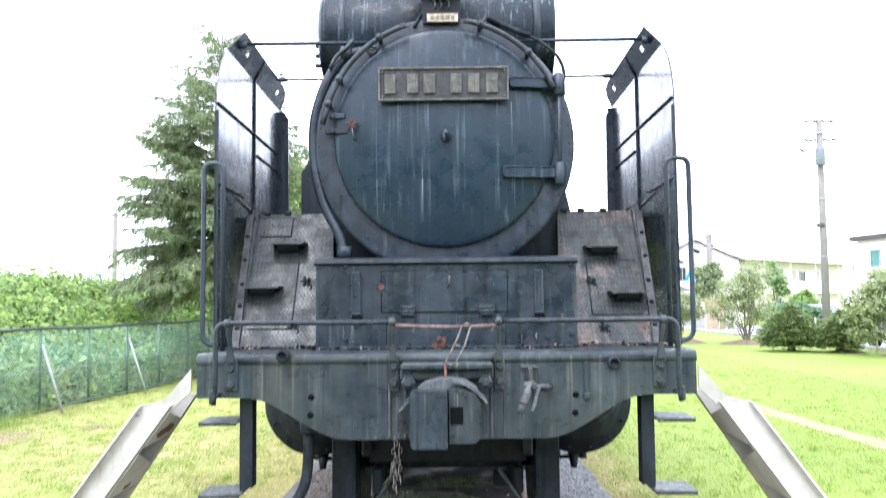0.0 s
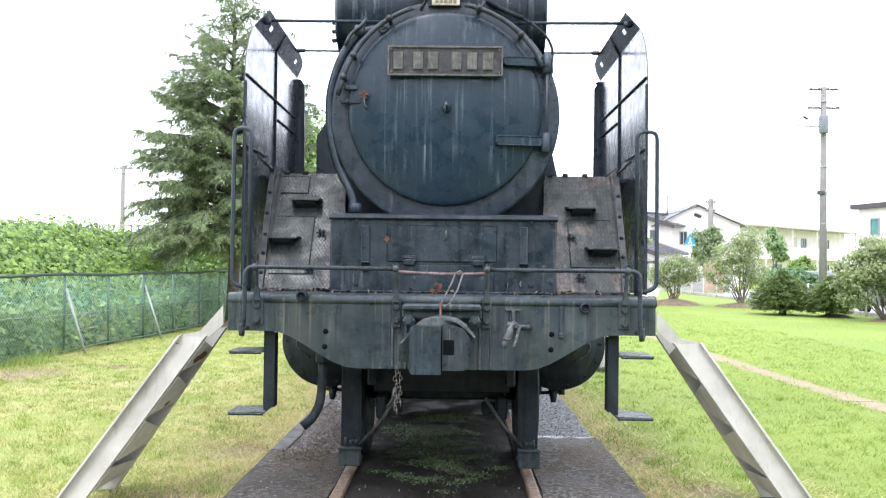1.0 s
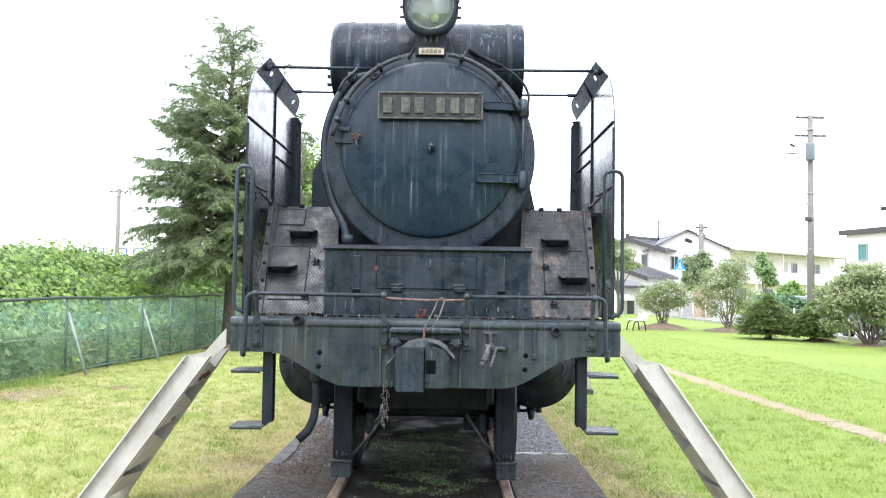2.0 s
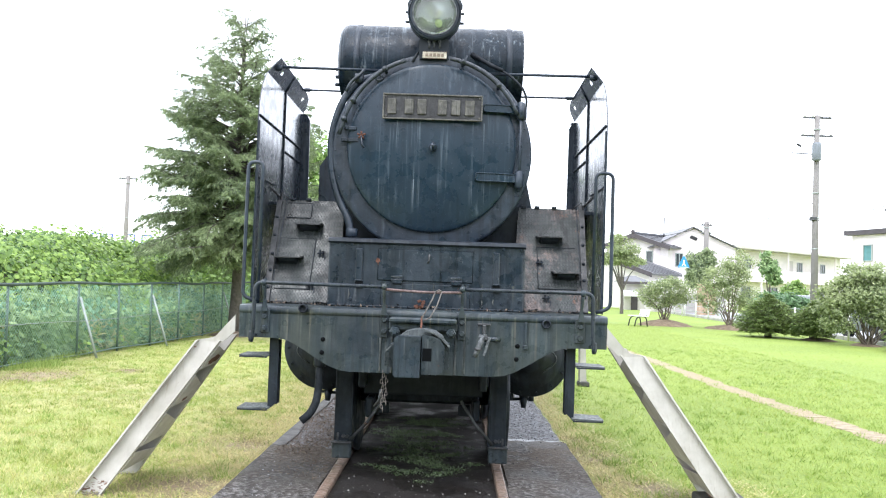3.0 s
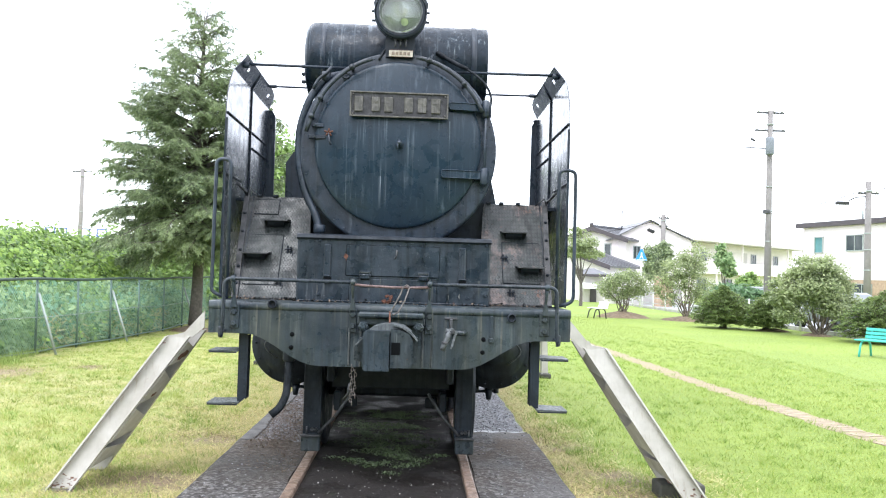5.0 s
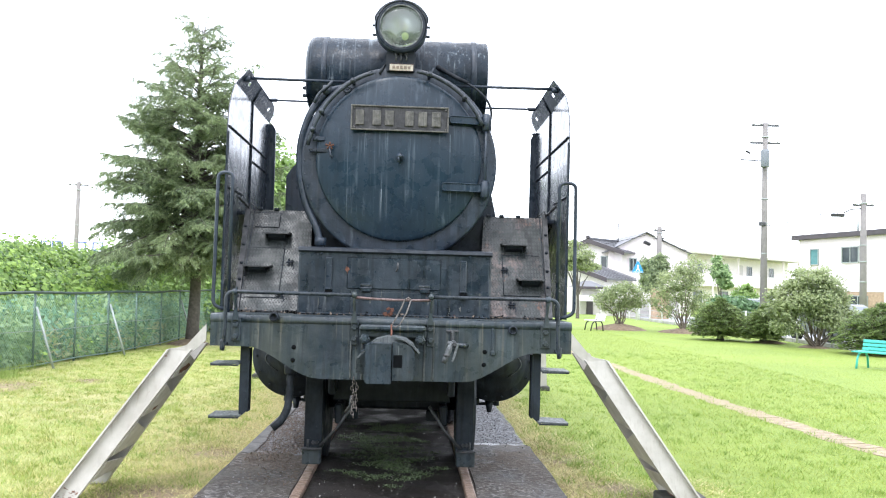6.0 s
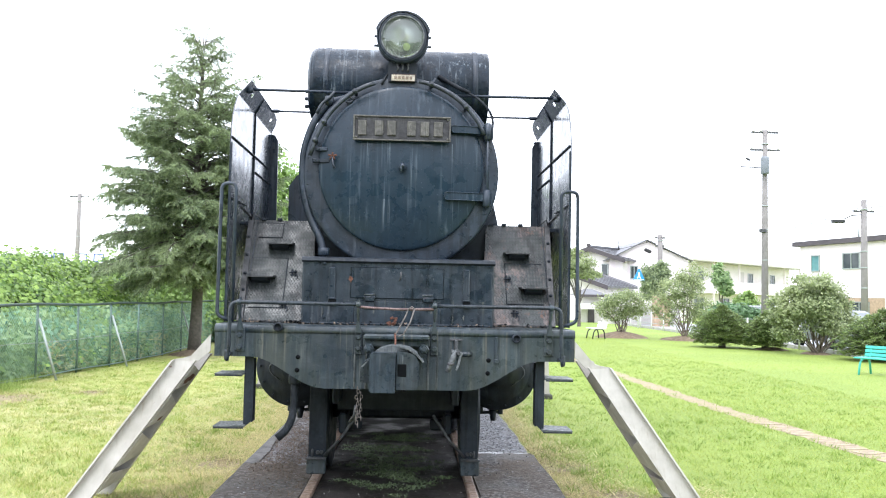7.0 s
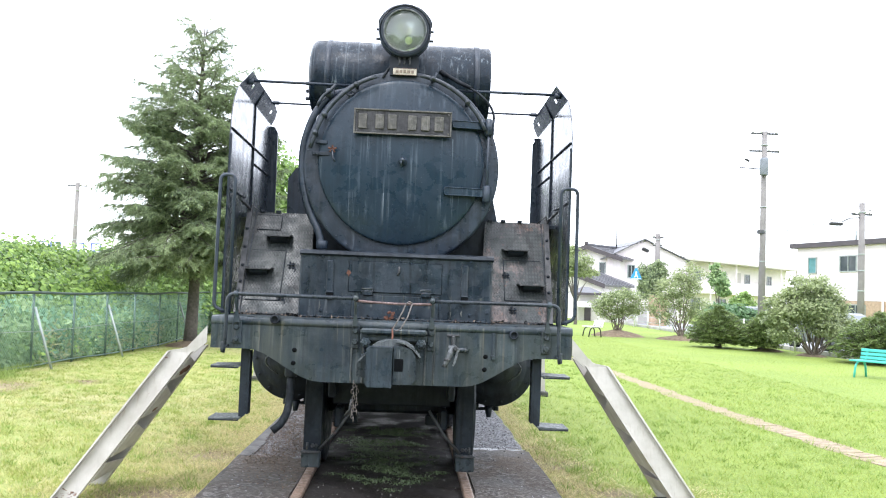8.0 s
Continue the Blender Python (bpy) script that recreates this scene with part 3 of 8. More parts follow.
M["wet_slab"] = wet_slab_material()
pm, pn, pl_links, pb_node = material("rain_puddle")
pb_node.inputs["Base Color"].default_value = (0.03, 0.03, 0.03, 1)
pb_node.inputs["Roughness"].default_value = 0.3
bump(pn, pl_links, noise_tex(pn, pl_links, coords(pn, pl_links), 18, 3), 0.15, 0.004, pb_node)
M["puddle"] = pm
M["mud"] = mud_material()


def path_material():
    m, n, l, b = material("trodden_earth")
    v = coords(n, l)
    f = noise_tex(n, l, v, 20, 6, 0.7)
    a = noise_tex(n, l, v, 3, 5)
    col = ramp(n, l, f, [(0.3, (0.22, 0.175, 0.105)), (0.7, (0.42, 0.345, 0.22))])
    col = mix(n, l, ramp(n, l, a, [(0.55, grey(0)), (0.68, grey(0.6))]), col, (0.20, 0.26, 0.07))
    l.new(col, b.inputs["Base Color"])
    b.inputs["Roughness"].default_value = 0.9
    bump(n, l, f, 0.7, 0.02, b)
    return m


M["path"] = path_material()
M["path_stone"] = plain("worn_path_stone", (0.33, 0.265, 0.18), 0.9, 0, 0.4, 9, 0.5, 0.006)

# ---- building helpers ----
X, Y, Z = Vector((1, 0, 0)), Vector((0, 1, 0)), Vector((0, 0, 1))


def part(name, bm, mat, parent=None, label=""):
    me = bpy.data.meshes.new(name)
    bmesh.ops.recalc_face_normals(bm, faces=bm.faces)
    bm.to_mesh(me)
    bm.free()
    me.materials.append(M[mat])
    ob = new(name, me)
    if parent is not None:
        ob.parent = parent
    if label:
        ob["label"] = label
    return ob


def thing(name, place, label, category, group="", kind="", turn=0):
    ob = new(name)
    ob.matrix_world = pose(*place, 0, 0, turn)
    ob.empty_display_size = 0.2
    return tagged(ob, label, category, group, kind)


def share(name, source, parent, m):
    ob = new(name, source.data)
    ob.parent = parent
    ob.matrix_basis = m
    return ob


def box(bm, centre, size, bevel=0.0, rot=None, seg=1):
    got = bmesh.ops.create_cube(bm, size=1.0)
    vs = got["verts"]
    bmesh.ops.scale(bm, vec=size, verts=vs)
    if bevel:
        es = list({e for v in vs for e in v.link_edges})
        res = bmesh.ops.bevel(bm, geom=es, offset=bevel, segments=seg, profile=0.5, affect="EDGES")
        vs = list({v for f in res["faces"] for v in f.verts} | {v for v in vs if v.is_valid})
    if rot is not None:
        bmesh.ops.rotate(bm, cent=(0, 0, 0), matrix=rot.to_matrix(), verts=vs)
    bmesh.ops.translate(bm, vec=centre, verts=vs)
    return bm


def B(centre, size, bevel=0.0, rot=None, seg=1):
    return box(bmesh.new(), centre, size, bevel, rot, seg)


def tube(bm, pts, r, n=10, radii=None, caps=True):
    """A round bar along a line of points."""
    pts = [Vector(p) for p in pts]
    rings = []
    prev = None
    for i, p in enumerate(pts):
        a = pts[max(0, i - 1)]
        c = pts[min(len(pts) - 1, i + 1)]
        d = (c - a).normalized()
        if prev is None:
            u = d.orthogonal().normalized()
        else:
            u = (prev - d * prev.dot(d)).normalized()
        prev = u
        w = d.cross(u)
        rad = float(radii[i] if radii else r)
        rings.append([bm.verts.new(p + rad * (math.cos(k * 2 * math.pi / n) * u + math.sin(k * 2 * math.pi / n) * w)) for k in range(n)])
    for a, c in zip(rings, rings[1:]):
        for k in range(n):
            bm.faces.new((a[k], a[(k + 1) % n], c[(k + 1) % n], c[k])).smooth = True
    if caps:
        bm.faces.new(rings[0][::-1])
        bm.faces.new(rings[-1])
    return bm


def T(pts, r, n=10, radii=None):
    return tube(bmesh.new(), pts, r, n, radii)


def rounded(pts, r, n=5):
    """A line of points with its corners rounded to radius about r."""
    pts = [Vector(p) for p in pts]
    out = [pts[0]]
    for a, p, c in zip(pts, pts[1:], pts[2:]):
        e1, e2 = (a - p), (c - p)
        k = min(r, e1.length * 0.45, e2.length * 0.45)
        s, e = p + e1.normalized() * k, p + e2.normalized() * k
        for i in range(n + 1):
            t = i / n
            out.append((1 - t) ** 2 * s + 2 * t * (1 - t) * p + t * t * e)
    out.append(pts[-1])
    return out


def prism(bm, poly, a, b, axis="y"):
    """A flat outline (two coordinates a point) drawn out from a to b along an axis."""
    def at(p, h):
        return (p[0], h, p[1]) if axis == "y" else (h, p[0], p[1]) if axis == "x" else (p[0], p[1], h)
    lo = [bm.verts.new(at(p, a)) for p in poly]
    hi = [bm.verts.new(at(p, b)) for p in poly]
    bm.faces.new(lo)
    bm.faces.new(hi[::-1])
    for i in range(len(poly)):
        j = (i + 1) % len(poly)
        bm.faces.new((lo[i], lo[j], hi[j], hi[i]))
    return bm


def soften(bm, width, seg=2, angle=25):
    es = [e for e in bm.edges if len(e.link_faces) == 2 and e.calc_face_angle(0) > radians(angle)]
    bmesh.ops.bevel(bm, geom=es, offset=width, segments=seg, profile=0.5, affect="EDGES", clamp_overlap=True)
    return bm


def lathe(bm, profile, centre=(0, 0, 0), n=48, axis="y", smooth=True, caps=True):
    """A turned shape: (radius, along) pairs round an axis."""
    cx, cy, cz = centre
    rings = []
    for r, h in profile:
        ring = []
        for k in range(n):
            a = 2 * math.pi * k / n
            u, w = r * math.cos(a), r * math.sin(a)
            ring.append(bm.verts.new((cx + u, cy + h, cz + w) if axis == "y" else (cx + h, cy + u, cz + w) if axis == "x" else (cx + u, cy + w, cz + h)))
        rings.append(ring)
    for a, c in zip(rings, rings[1:]):
        for k in range(n):
            bm.faces.new((a[k], a[(k + 1) % n], c[(k + 1) % n], c[k])).smooth = smooth
    if caps and profile[0][0] > 1e-6:
        bm.faces.new(rings[0][::-1])
    if caps and profile[-1][0] > 1e-6:
        bm.faces.new(rings[-1])
    return bm


def bolts(bm, places, r=0.014, h=0.012, axis="y"):
    """Hexagon bolt heads, standing off towards the front."""
    for x, y, z in places:
        lathe(bm, [(r, 0), (r, -h * 0.7), (r * 0.75, -h)], (x, y, z), 6, axis, False)
    return bm


def flat_mesh(name, verts, faces, mat, parent=None, label=""):
    me = bpy.data.meshes.new(name)
    me.from_pydata(verts, [], faces)
    me.materials.append(M[mat])
    ob = new(name, me)
    if parent is not None:
        ob.parent = parent
    if label:
        ob["label"] = label
    return ob


def leaf_cloud(name, centres, normals, size, mat, parent=None, label="", aspect=1.6, seed=1, spread=0.7, along=None):
    """Many separate leaves (folded diamonds) at the given places, turned about their normals or laid along given lines."""
    rng = np.random.default_rng(seed)
    c = np.asarray(centres, float)
    k = len(c)
    nrm = np.asarray(normals, float) + rng.normal(0, spread, (k, 3))
    nrm /= np.linalg.norm(nrm, axis=1)[:, None] + 1e-9
    u = np.cross(nrm, rng.normal(0, 1, (k, 3))) if along is None else np.asarray(along, float) + rng.normal(0, 0.22, (k, 3))
    u /= np.linalg.norm(u, axis=1)[:, None] + 1e-9
    w = np.cross(nrm, u)
    w /= np.linalg.norm(w, axis=1)[:, None] + 1e-9
    s = size * rng.uniform(0.6, 1.35, (k, 1))
    tip, tail = c + u * s * aspect * 0.5, c - u * s * aspect * 0.5
    le = c + w * s * 0.5 - nrm * s * 0.12
    ri = c - w * s * 0.5 - nrm * s * 0.12
    verts = np.stack([tail, le, tip, ri], 1).reshape(-1, 3)
    idx = np.arange(k)[:, None] * 4
    tris = np.concatenate([idx + np.array([[0, 1, 2]]), idx + np.array([[0, 2, 3]])], 1).reshape(-1, 3)
    me = bpy.data.meshes.new(name)
    me.vertices.add(len(verts)); me.vertices.foreach_set("co", verts.ravel())
    me.loops.add(tris.size); me.loops.foreach_set("vertex_index", tris.ravel().astype(np.int32))
    me.polygons.add(len(tris)); me.polygons.foreach_set("loop_start", (np.arange(len(tris)) * 3).astype(np.int32))
    me.update(calc_edges=True)
    me.materials.append(M[mat])
    ob = new(name, me)
    if parent is not None:
        ob.parent = parent
    if label:
        ob["label"] = label
    return ob

# ---- ground ----
def slab(name, x0, x1, y0, y1, top, depth, mat, cuts=0):
    bm = bmesh.new()
    box(bm, ((x0 + x1) / 2, (y0 + y1) / 2, top - depth / 2), (x1 - x0, y1 - y0, depth))
    return part(name, bm, mat)


def ground_sheet():
    g = 420.0
    ob = flat_mesh("ground", [(-g, -g, -0.05), (g, -g, -0.05), (g, g, -0.05), (-g, g, -0.05)], [(0, 1, 2, 3)], "lawn")
    return tagged(ob, "mown park lawn, patchy and yellowish in places, damp", "lawn", kind="structure")


ground_sheet()


def ragged_strip(name, left, right, y0, y1, top, mat, wob, step=0.25, seed=3):
    """A thin layer whose two long edges wander a little."""
    rng = random.Random(seed)
    verts, faces = [], []
    k = int((y1 - y0) / step) + 1
    for i in range(k):
        y = y0 + i * step
        verts += [(left(y) + rng.uniform(-wob, wob), y, top), (right(y) + rng.uniform(-wob, wob), y, top)]
    for i in range(k - 1):
        faces.append((2 * i, 2 * i + 1, 2 * i + 3, 2 * i + 2))
    return flat_mesh(name, verts, faces, mat)


tagged(ragged_strip("gravel_bed", lambda y: -1.16, lambda y: 1.19, -7.0, 24.0, -0.036, "gravel", 0.012, 0.3),
       "wet grey fine-gravel bed along the rails", "gravel", kind="structure")
tagged(ragged_strip("track_mud", lambda y: -0.528, lambda y: 0.528, -7.0, 22.0, -0.03, "mud", 0.0, 0.5),
       "dark wet mossy mud between the rails", "mud", kind="structure")


def wet_slab(x0, x1, y1, seed):
    """A concrete strip beside the rail, with a chipped far end and a worn outer edge."""
    rng = random.Random(seed)
    bm = bmesh.new()
    out = [(x0, -7.0), (x1, -7.0)]
    k = 9
    for i in range(1, 30):
        out.append((x1 + rng.uniform(-0.008, 0.008), -7.0 + (y1 + 6.9) * i / 30))
    for i in range(k + 1):
        out.append((x1 + (x0 - x1) * i / k, y1 + rng.uniform(-0.05, 0.05)))
    for i in range(29, 0, -1):
        out.append((x0 + rng.uniform(-0.008, 0.008), -7.0 + (y1 + 6.9) * i / 30))
    prism(bm, out, -0.06, -0.022, "z")
    return tagged(part("pavement", bm, "wet_slab"), "dark wet concrete strip with brown silt beside the rail", "concrete strip", kind="structure")


wet_slab(-1.205, -0.615, 1.30, 4)
wet_slab(0.615, 1.215, 1.90, 6)
ob = part("edging", prism(bmesh.new(), [(-1.205, 1.37), (-1.10, 1.34), (-1.085, 1.9), (-1.12, 2.4), (-1.09, 3.4), (-1.10, 6.5), (-1.17, 6.5), (-1.19, 3.2)], -0.06, -0.026, "z"), "old_edging")
tagged(ob, "pale worn concrete edging along the gravel", "edging", kind="structure")


def puddle():
    rng = random.Random(17)
    out = [(0.66 + 0.27 + 0.27 * math.cos(k * math.pi / 12) * rng.uniform(0.6, 1.1), 1.97 + 0.055 * math.sin(k * math.pi / 12) * rng.uniform(0.5, 1.2)) for k in range(24)]
    return tagged(part("water", prism(bmesh.new(), out, -0.04, -0.0315, "z"), "puddle"), "shallow rain puddle at the end of the concrete strip", "puddle", kind="structure")


puddle()


def path_x(y):
    return float(np.interp(y, (-4.0, -1.0, 1.0, 2.1, 3.2, 4.4, 6.9, 10.4, 30.0), (5.9, 5.05, 4.66, 4.49, 4.37, 4.27, 4.12, 4.02, 3.0)))


footpath = tagged(ragged_strip("footpath", lambda y: path_x(y) - 0.15, lambda y: path_x(y) + 0.15, -4.0, 30.0, -0.047, "path", 0.05, 0.2, 5),
       "narrow path of worn flat stones across the lawn", "path", kind="structure")


def rail(x):
    """A rail: foot, web and worn rusty head."""
    bm = bmesh.new()
    prof = [(-0.061, -0.153), (0.061, -0.153), (0.061, -0.142), (0.009, -0.125), (0.009, -0.05), (0.032, -0.038), (0.0325, -0.006), (0.026, 0.0), (-0.026, 0.0), (-0.0325, -0.006), (-0.032, -0.038), (-0.009, -0.05), (-0.009, -0.125), (-0.061, -0.142)]
    prism(bm, prof, -7.0, 22.0, "y")
    ob = part("rail", bm, "rail_head")
    ob.location.x = x
    return tagged(ob, "rusty steel running rail set almost flush in the gravel", "rail", "track rails")


for x in (-0.5335 - 0.0325, 0.5335 + 0.0325):
    rail(x)

# ---- the locomotive ----
loco = thing("steam_locomotive", (0.018, 0, 0), "weathered black steam locomotive with smoke deflectors, standing on rails", "locomotive")


# buffer beam: deep in the middle, swept up towards the ends, with a rolled top edge
def buffer_beam():
    half = [(0.0, 0.727), (0.46, 0.727), (0.53, 0.735), (0.60, 0.760), (0.68, 0.805), (0.76, 0.855), (0.84, 0.900), (0.90, 0.922), (0.96, 0.928), (1.187, 0.928)]
    low = half + [(1.187, 1.12)]
    poly = [(-x, z) for x, z in reversed(low)] + low[1:]
    bm = bmesh.new()
    prism(bm, poly, 0.0, 0.05)
    soften(bm, 0.006, 1, 40)
    return part("buffer_beam", bm, "beam_paint", loco, "grey-green streaked steel buffer beam")


beam = buffer_beam()


def beam_cap():
    bm = bmesh.new()
    prof = [(-0.003, 1.085), (-0.004, 1.105), (0.0, 1.122), (0.010, 1.133), (0.03, 1.138), (0.62, 1.138), (0.62, 1.118), (0.05, 1.118), (0.05, 1.085)]
    prism(bm, prof, -1.19, 1.19, "x")
    for f in bm.faces:
        f.smooth = len(f.verts) == 4 and abs(f.normal.x) < 0.5
    return part("front_deck", bm, "beam_paint", loco, "deck plate with a rolled front edge")


beam_cap()
# flat near-black discs stand in for the dark inside the holes
for x in (-0.611 - 0.03, 0.614):
    for z, dx in ((0.93, 0.0), (0.845, -0.004)):
        part("drain_hole", lathe(bmesh.new(), [(0.015, 0.0), (0.015, -0.003), (0.0, -0.0031)], (x + dx, 0.0, z), 14), "hollow", beam)
# end brackets of the beam
for s in (-1, 1):
    bm = B((s * 1.145, 0.09, 1.03), (0.08, 0.14, 0.19), 0.006)
    part("beam_end_plate", bm, "beam_paint", loco)


def strap(x, w, z0, z1, zs):
    bm = B((x, -0.006, (z0 + z1) / 2), (w, 0.018, z1 - z0), 0.004)
    bolts(bm, [(x, -0.015, z) for z in zs], 0.019, 0.022)
    return bm


for x in (-1.02, 1.012):
    part("stanchion_bracket", strap(x, 0.062, 0.962, 1.115, (1.068, 0.992)), "beam_paint", loco)
for x in (-0.247, 0.253):
    part("stanchion_bracket", strap(x, 0.05, 0.955, 1.12, (1.07, 0.997)), "beam_paint", loco)
for x, z in ((-0.775, 1.125), (0.795, 1.078)):
    bm = lathe(bmesh.new(), [(0.030, 0.02), (0.030, -0.03), (0.024, -0.034), (0.021, -0.034), (0.020, -0.01), (0.0, -0.01)], (x, 0, z), 20)
    part("pipe_socket", bm, "under", loco)
for s in (-1, 1):
    bm = B((s * 0.205 + 0.01, -0.004, 0.86), (0.014, 0.02, 0.26), 0.003)
    box(bm, (s * 0.272 + 0.003, -0.004, 0.86), (0.012, 0.016, 0.25), 0.003)
    part("guide_rib", bm, "worn_rib", loco, "scraped pale guide rib")
# faint rib and repair plates on the outer beam
part("rib", B((0.665, -0.004, 1.0), (0.022, 0.012, 0.17), 0.004), "beam_paint", loco)
bm = B((0.665, -0.008, 0.925), (0.03, 0.02, 0.03), 0.004)
part("rib_foot", bm, "beam_paint", loco)

# draft gear pocket and knuckle coupler
bm = bmesh.new()
box(bm, (0.005, -0.05, 1.075), (0.43, 0.11, 0.035), 0.01)
box(bm, (0.005, -0.03, 1.035), (0.44, 0.06, 0.05), 0.008)
bolts(bm, [(-0.175, -0.06, 1.0), (0.185, -0.06, 1.0)], 0.035, 0.03)
bolts(bm, [(-0.175, -0.085, 1.0), (0.185, -0.085, 1.0)], 0.02, 0.02)
part("draft_gear_plate", bm, "beam_paint", loco)
coupler = part("coupler", soften(prism(bmesh.new(), [(-0.09, 0.76), (0.10, 0.76), (0.10, 0.98), (-0.09, 0.98)], -0.36, 0.0), 0.02), "plate_paint", loco, "dark cast-steel knuckle coupler")
head_l = prism(bmesh.new(), [(-0.150, 0.772), (-0.138, 0.757), (0.008, 0.757), (0.008, 0.998), (-0.125, 0.998), (-0.150, 0.985)], -0.47, -0.30)
part("coupler_jaw", soften(head_l, 0.012, 2, 30), "coupler_steel", coupler)
kn = prism(bmesh.new(), [(0.014, 0.775), (0.125, 0.775), (0.148, 0.80), (0.152, 0.94), (0.125, 0.985), (0.07, 1.004), (0.014, 1.008)], -0.44, -0.29)
part("knuckle", soften(kn, 0.018, 2, 30), "coupler_steel", coupler)
# solid near-black block, its colour standing for the shaded opening
part("knuckle_slot", B((0.047, -0.437, 0.892), (0.056, 0.012, 0.078), 0.004), "hollow", coupler, "near-black block painted in for the shade of the square opening")
crown = [(-0.15, 0.94), (-0.13, 0.99), (-0.09, 1.02), (-0.03, 1.036), (0.03, 1.038), (0.09, 1.026), (0.14, 0.992), (0.155, 0.94)]
part("coupler_crown", soften(prism(bmesh.new(), crown, -0.36, -0.20), 0.012, 2), "hood_steel", coupler, "pale worn top of the casting")
lip = [(0.03, 1.030), (0.085, 1.016), (0.13, 0.985), (0.175, 0.938), (0.181, 0.943), (0.138, 0.993), (0.09, 1.025), (0.03, 1.039)]
part("coupler_hood", soften(prism(bmesh.new(), lip, -0.43, -0.33), 0.002, 1), "hood_steel", coupler, "pale worn guard lip")
part("coupler_hood", soften(prism(bmesh.new(), [(-0.205, 0.905), (-0.165, 0.945), (-0.160, 0.94), (-0.198, 0.90)], -0.36, -0.30), 0.001, 1), "hood_steel", coupler, "pale worn guard lip")
part("side_web", soften(prism(bmesh.new(), [(-0.215, 0.80), (-0.14, 0.79), (-0.14, 0.96), (-0.19, 0.93), (-0.215, 0.88)], -0.28, -0.14), 0.01, 1), "coupler_steel", coupler)
part("side_web", soften(prism(bmesh.new(), [(0.15, 0.79), (0.178, 0.80), (0.178, 0.95), (0.15, 0.96)], -0.34, -0.16), 0.006, 1), "coupler_steel", coupler)
part("coupler_pin", T([(0.0, -0.30, 1.0), (0.0, -0.22, 1.06), (-0.005, -0.12, 1.10)], 0.006), "rust_flake", coupler, "dull brown lifting pin")
# flaked rust lug above the coupler
rf = bmesh.new()
rr = random.Random(4)
for k in range(9):
    box(rf, (-0.035 + rr.uniform(-0.03, 0.03), 0.235 + rr.uniform(-0.01, 0.01), 1.168 + rr.uniform(-0.026, 0.026)), (rr.uniform(0.012, 0.028), 0.008, rr.uniform(0.010, 0.024)), 0.002, Euler((0, rr.uniform(-1, 1), 0)))
part("rust_scab", rf, "rust_flake", loco, "flaking orange rust")

# beam handrails in front, on forged stanchions
HY = -0.085
for s in (-1, 1):
    e = -1.078 if s < 0 else 1.084
    line = rounded([(e - s * 0.0 + s * 0.012, HY + 0.02, 0.905), (e, HY, 0.98), (e + s * -0.004, HY, 1.285), (s * 0.245, HY, 1.283)], 0.055, 6)
    hr = part("front_handrail", T(line, 0.0125, 12), "pipe", loco, "bent steel tube handrail, grey and worn")
    foot = lathe(bmesh.new(), [(0.0, -0.022), (0.013, -0.018), (0.016, 0.0), (0.0145, 0.04), (0.0135, 0.05)], (e + s * 0.012, HY + 0.005, 0.925), 14, "z")
    part("rail_end", foot, "pipe", hr)
    foot = T([(e + s * 0.0, HY, 0.945), (e + s * 0.0, 0.0, 0.945)], 0.011)
    part("rail_fixing", foot, "pipe", hr)
for x, w in ((-1.02, 1), (-0.25, 1), (0.25, -1), (1.015, -1)):
    bm = bmesh.new()
    prism(bm, [(x - 0.022, 1.10), (x + 0.022, 1.10), (x + 0.012, 1.15), (x + 0.006, 1.19), (x + 0.005, 1.315), (x - 0.005, 1.315), (x - 0.006, 1.19), (x - 0.012, 1.15)], -0.045, -0.02)
    soften(bm, 0.003, 1)
    tube(bm, [(x, -0.02, 1.10), (x, -0.03, 1.17), (x, HY + 0.005, 1.24), (x, HY, 1.285)], 0.0095, 8)
    lathe(bm, [(0.0, -0.02), (0.02, -0.012), (0.022, 0.0), (0.02, 0.012), (0.0, 0.02)], (x, HY, 1.283), 10, "x")
    part("stanchion", bm, "beam_paint", loco)
mid = [(-0.245, HY, 1.268), (-0.15, HY, 1.262), (0.0, HY, 1.257), (0.12, HY, 1.258), (0.245, HY, 1.262)]
part("middle_rod", T(mid, 0.0085, 10), "pink_rod", loco, "reddish rusted cross rod")
loop = [(0.118, HY - 0.014, 1.262), (0.10, HY - 0.02, 1.275), (0.078, HY - 0.016, 1.262), (0.06, HY - 0.03, 1.215), (0.02, HY - 0.05, 1.135), (0.0, HY - 0.055, 1.098), (0.018, HY - 0.06, 1.082), (0.05, HY - 0.055, 1.10), (0.09, HY - 0.035, 1.175), (0.118, HY - 0.014, 1.262)]
part("wire_loop", T(loop, 0.0048, 8), "dull_chain", loco, "pale rusted wire loop")

# tall grab irons at the deck corners
for s in (-1, 1):
    o = 1.226 if s < 0 else 1.242
    line = rounded([(s * 1.128, 0.23, 1.14), (s * 1.128, 0.23, 2.095), (s * o, 0.23, 2.095), (s * (o + 0.004), 0.23, 1.186), (s * 1.15, 0.24, 1.156)], 0.045, 5)
    part("grab_iron", T(line, 0.0125, 12), "paint", loco, "tall bent grab iron, black")

# apron box below the smokebox
bm = bmesh.new()
box(bm, (0.003, 0.56, 1.358), (1.335, 0.57, 0.45), 0.012)
apron = part("apron", bm, "plate_paint", loco, "flat blue-black apron plate, scratched")
bm = bmesh.new()
prism(bm, [(0.252, 1.578), (0.258, 1.598), (0.285, 1.606), (0.86, 1.606), (0.86, 1.585), (0.285, 1.585), (0.268, 1.566)], -0.668, 0.674, "x")
part("apron_lip", bm, "under", apron)
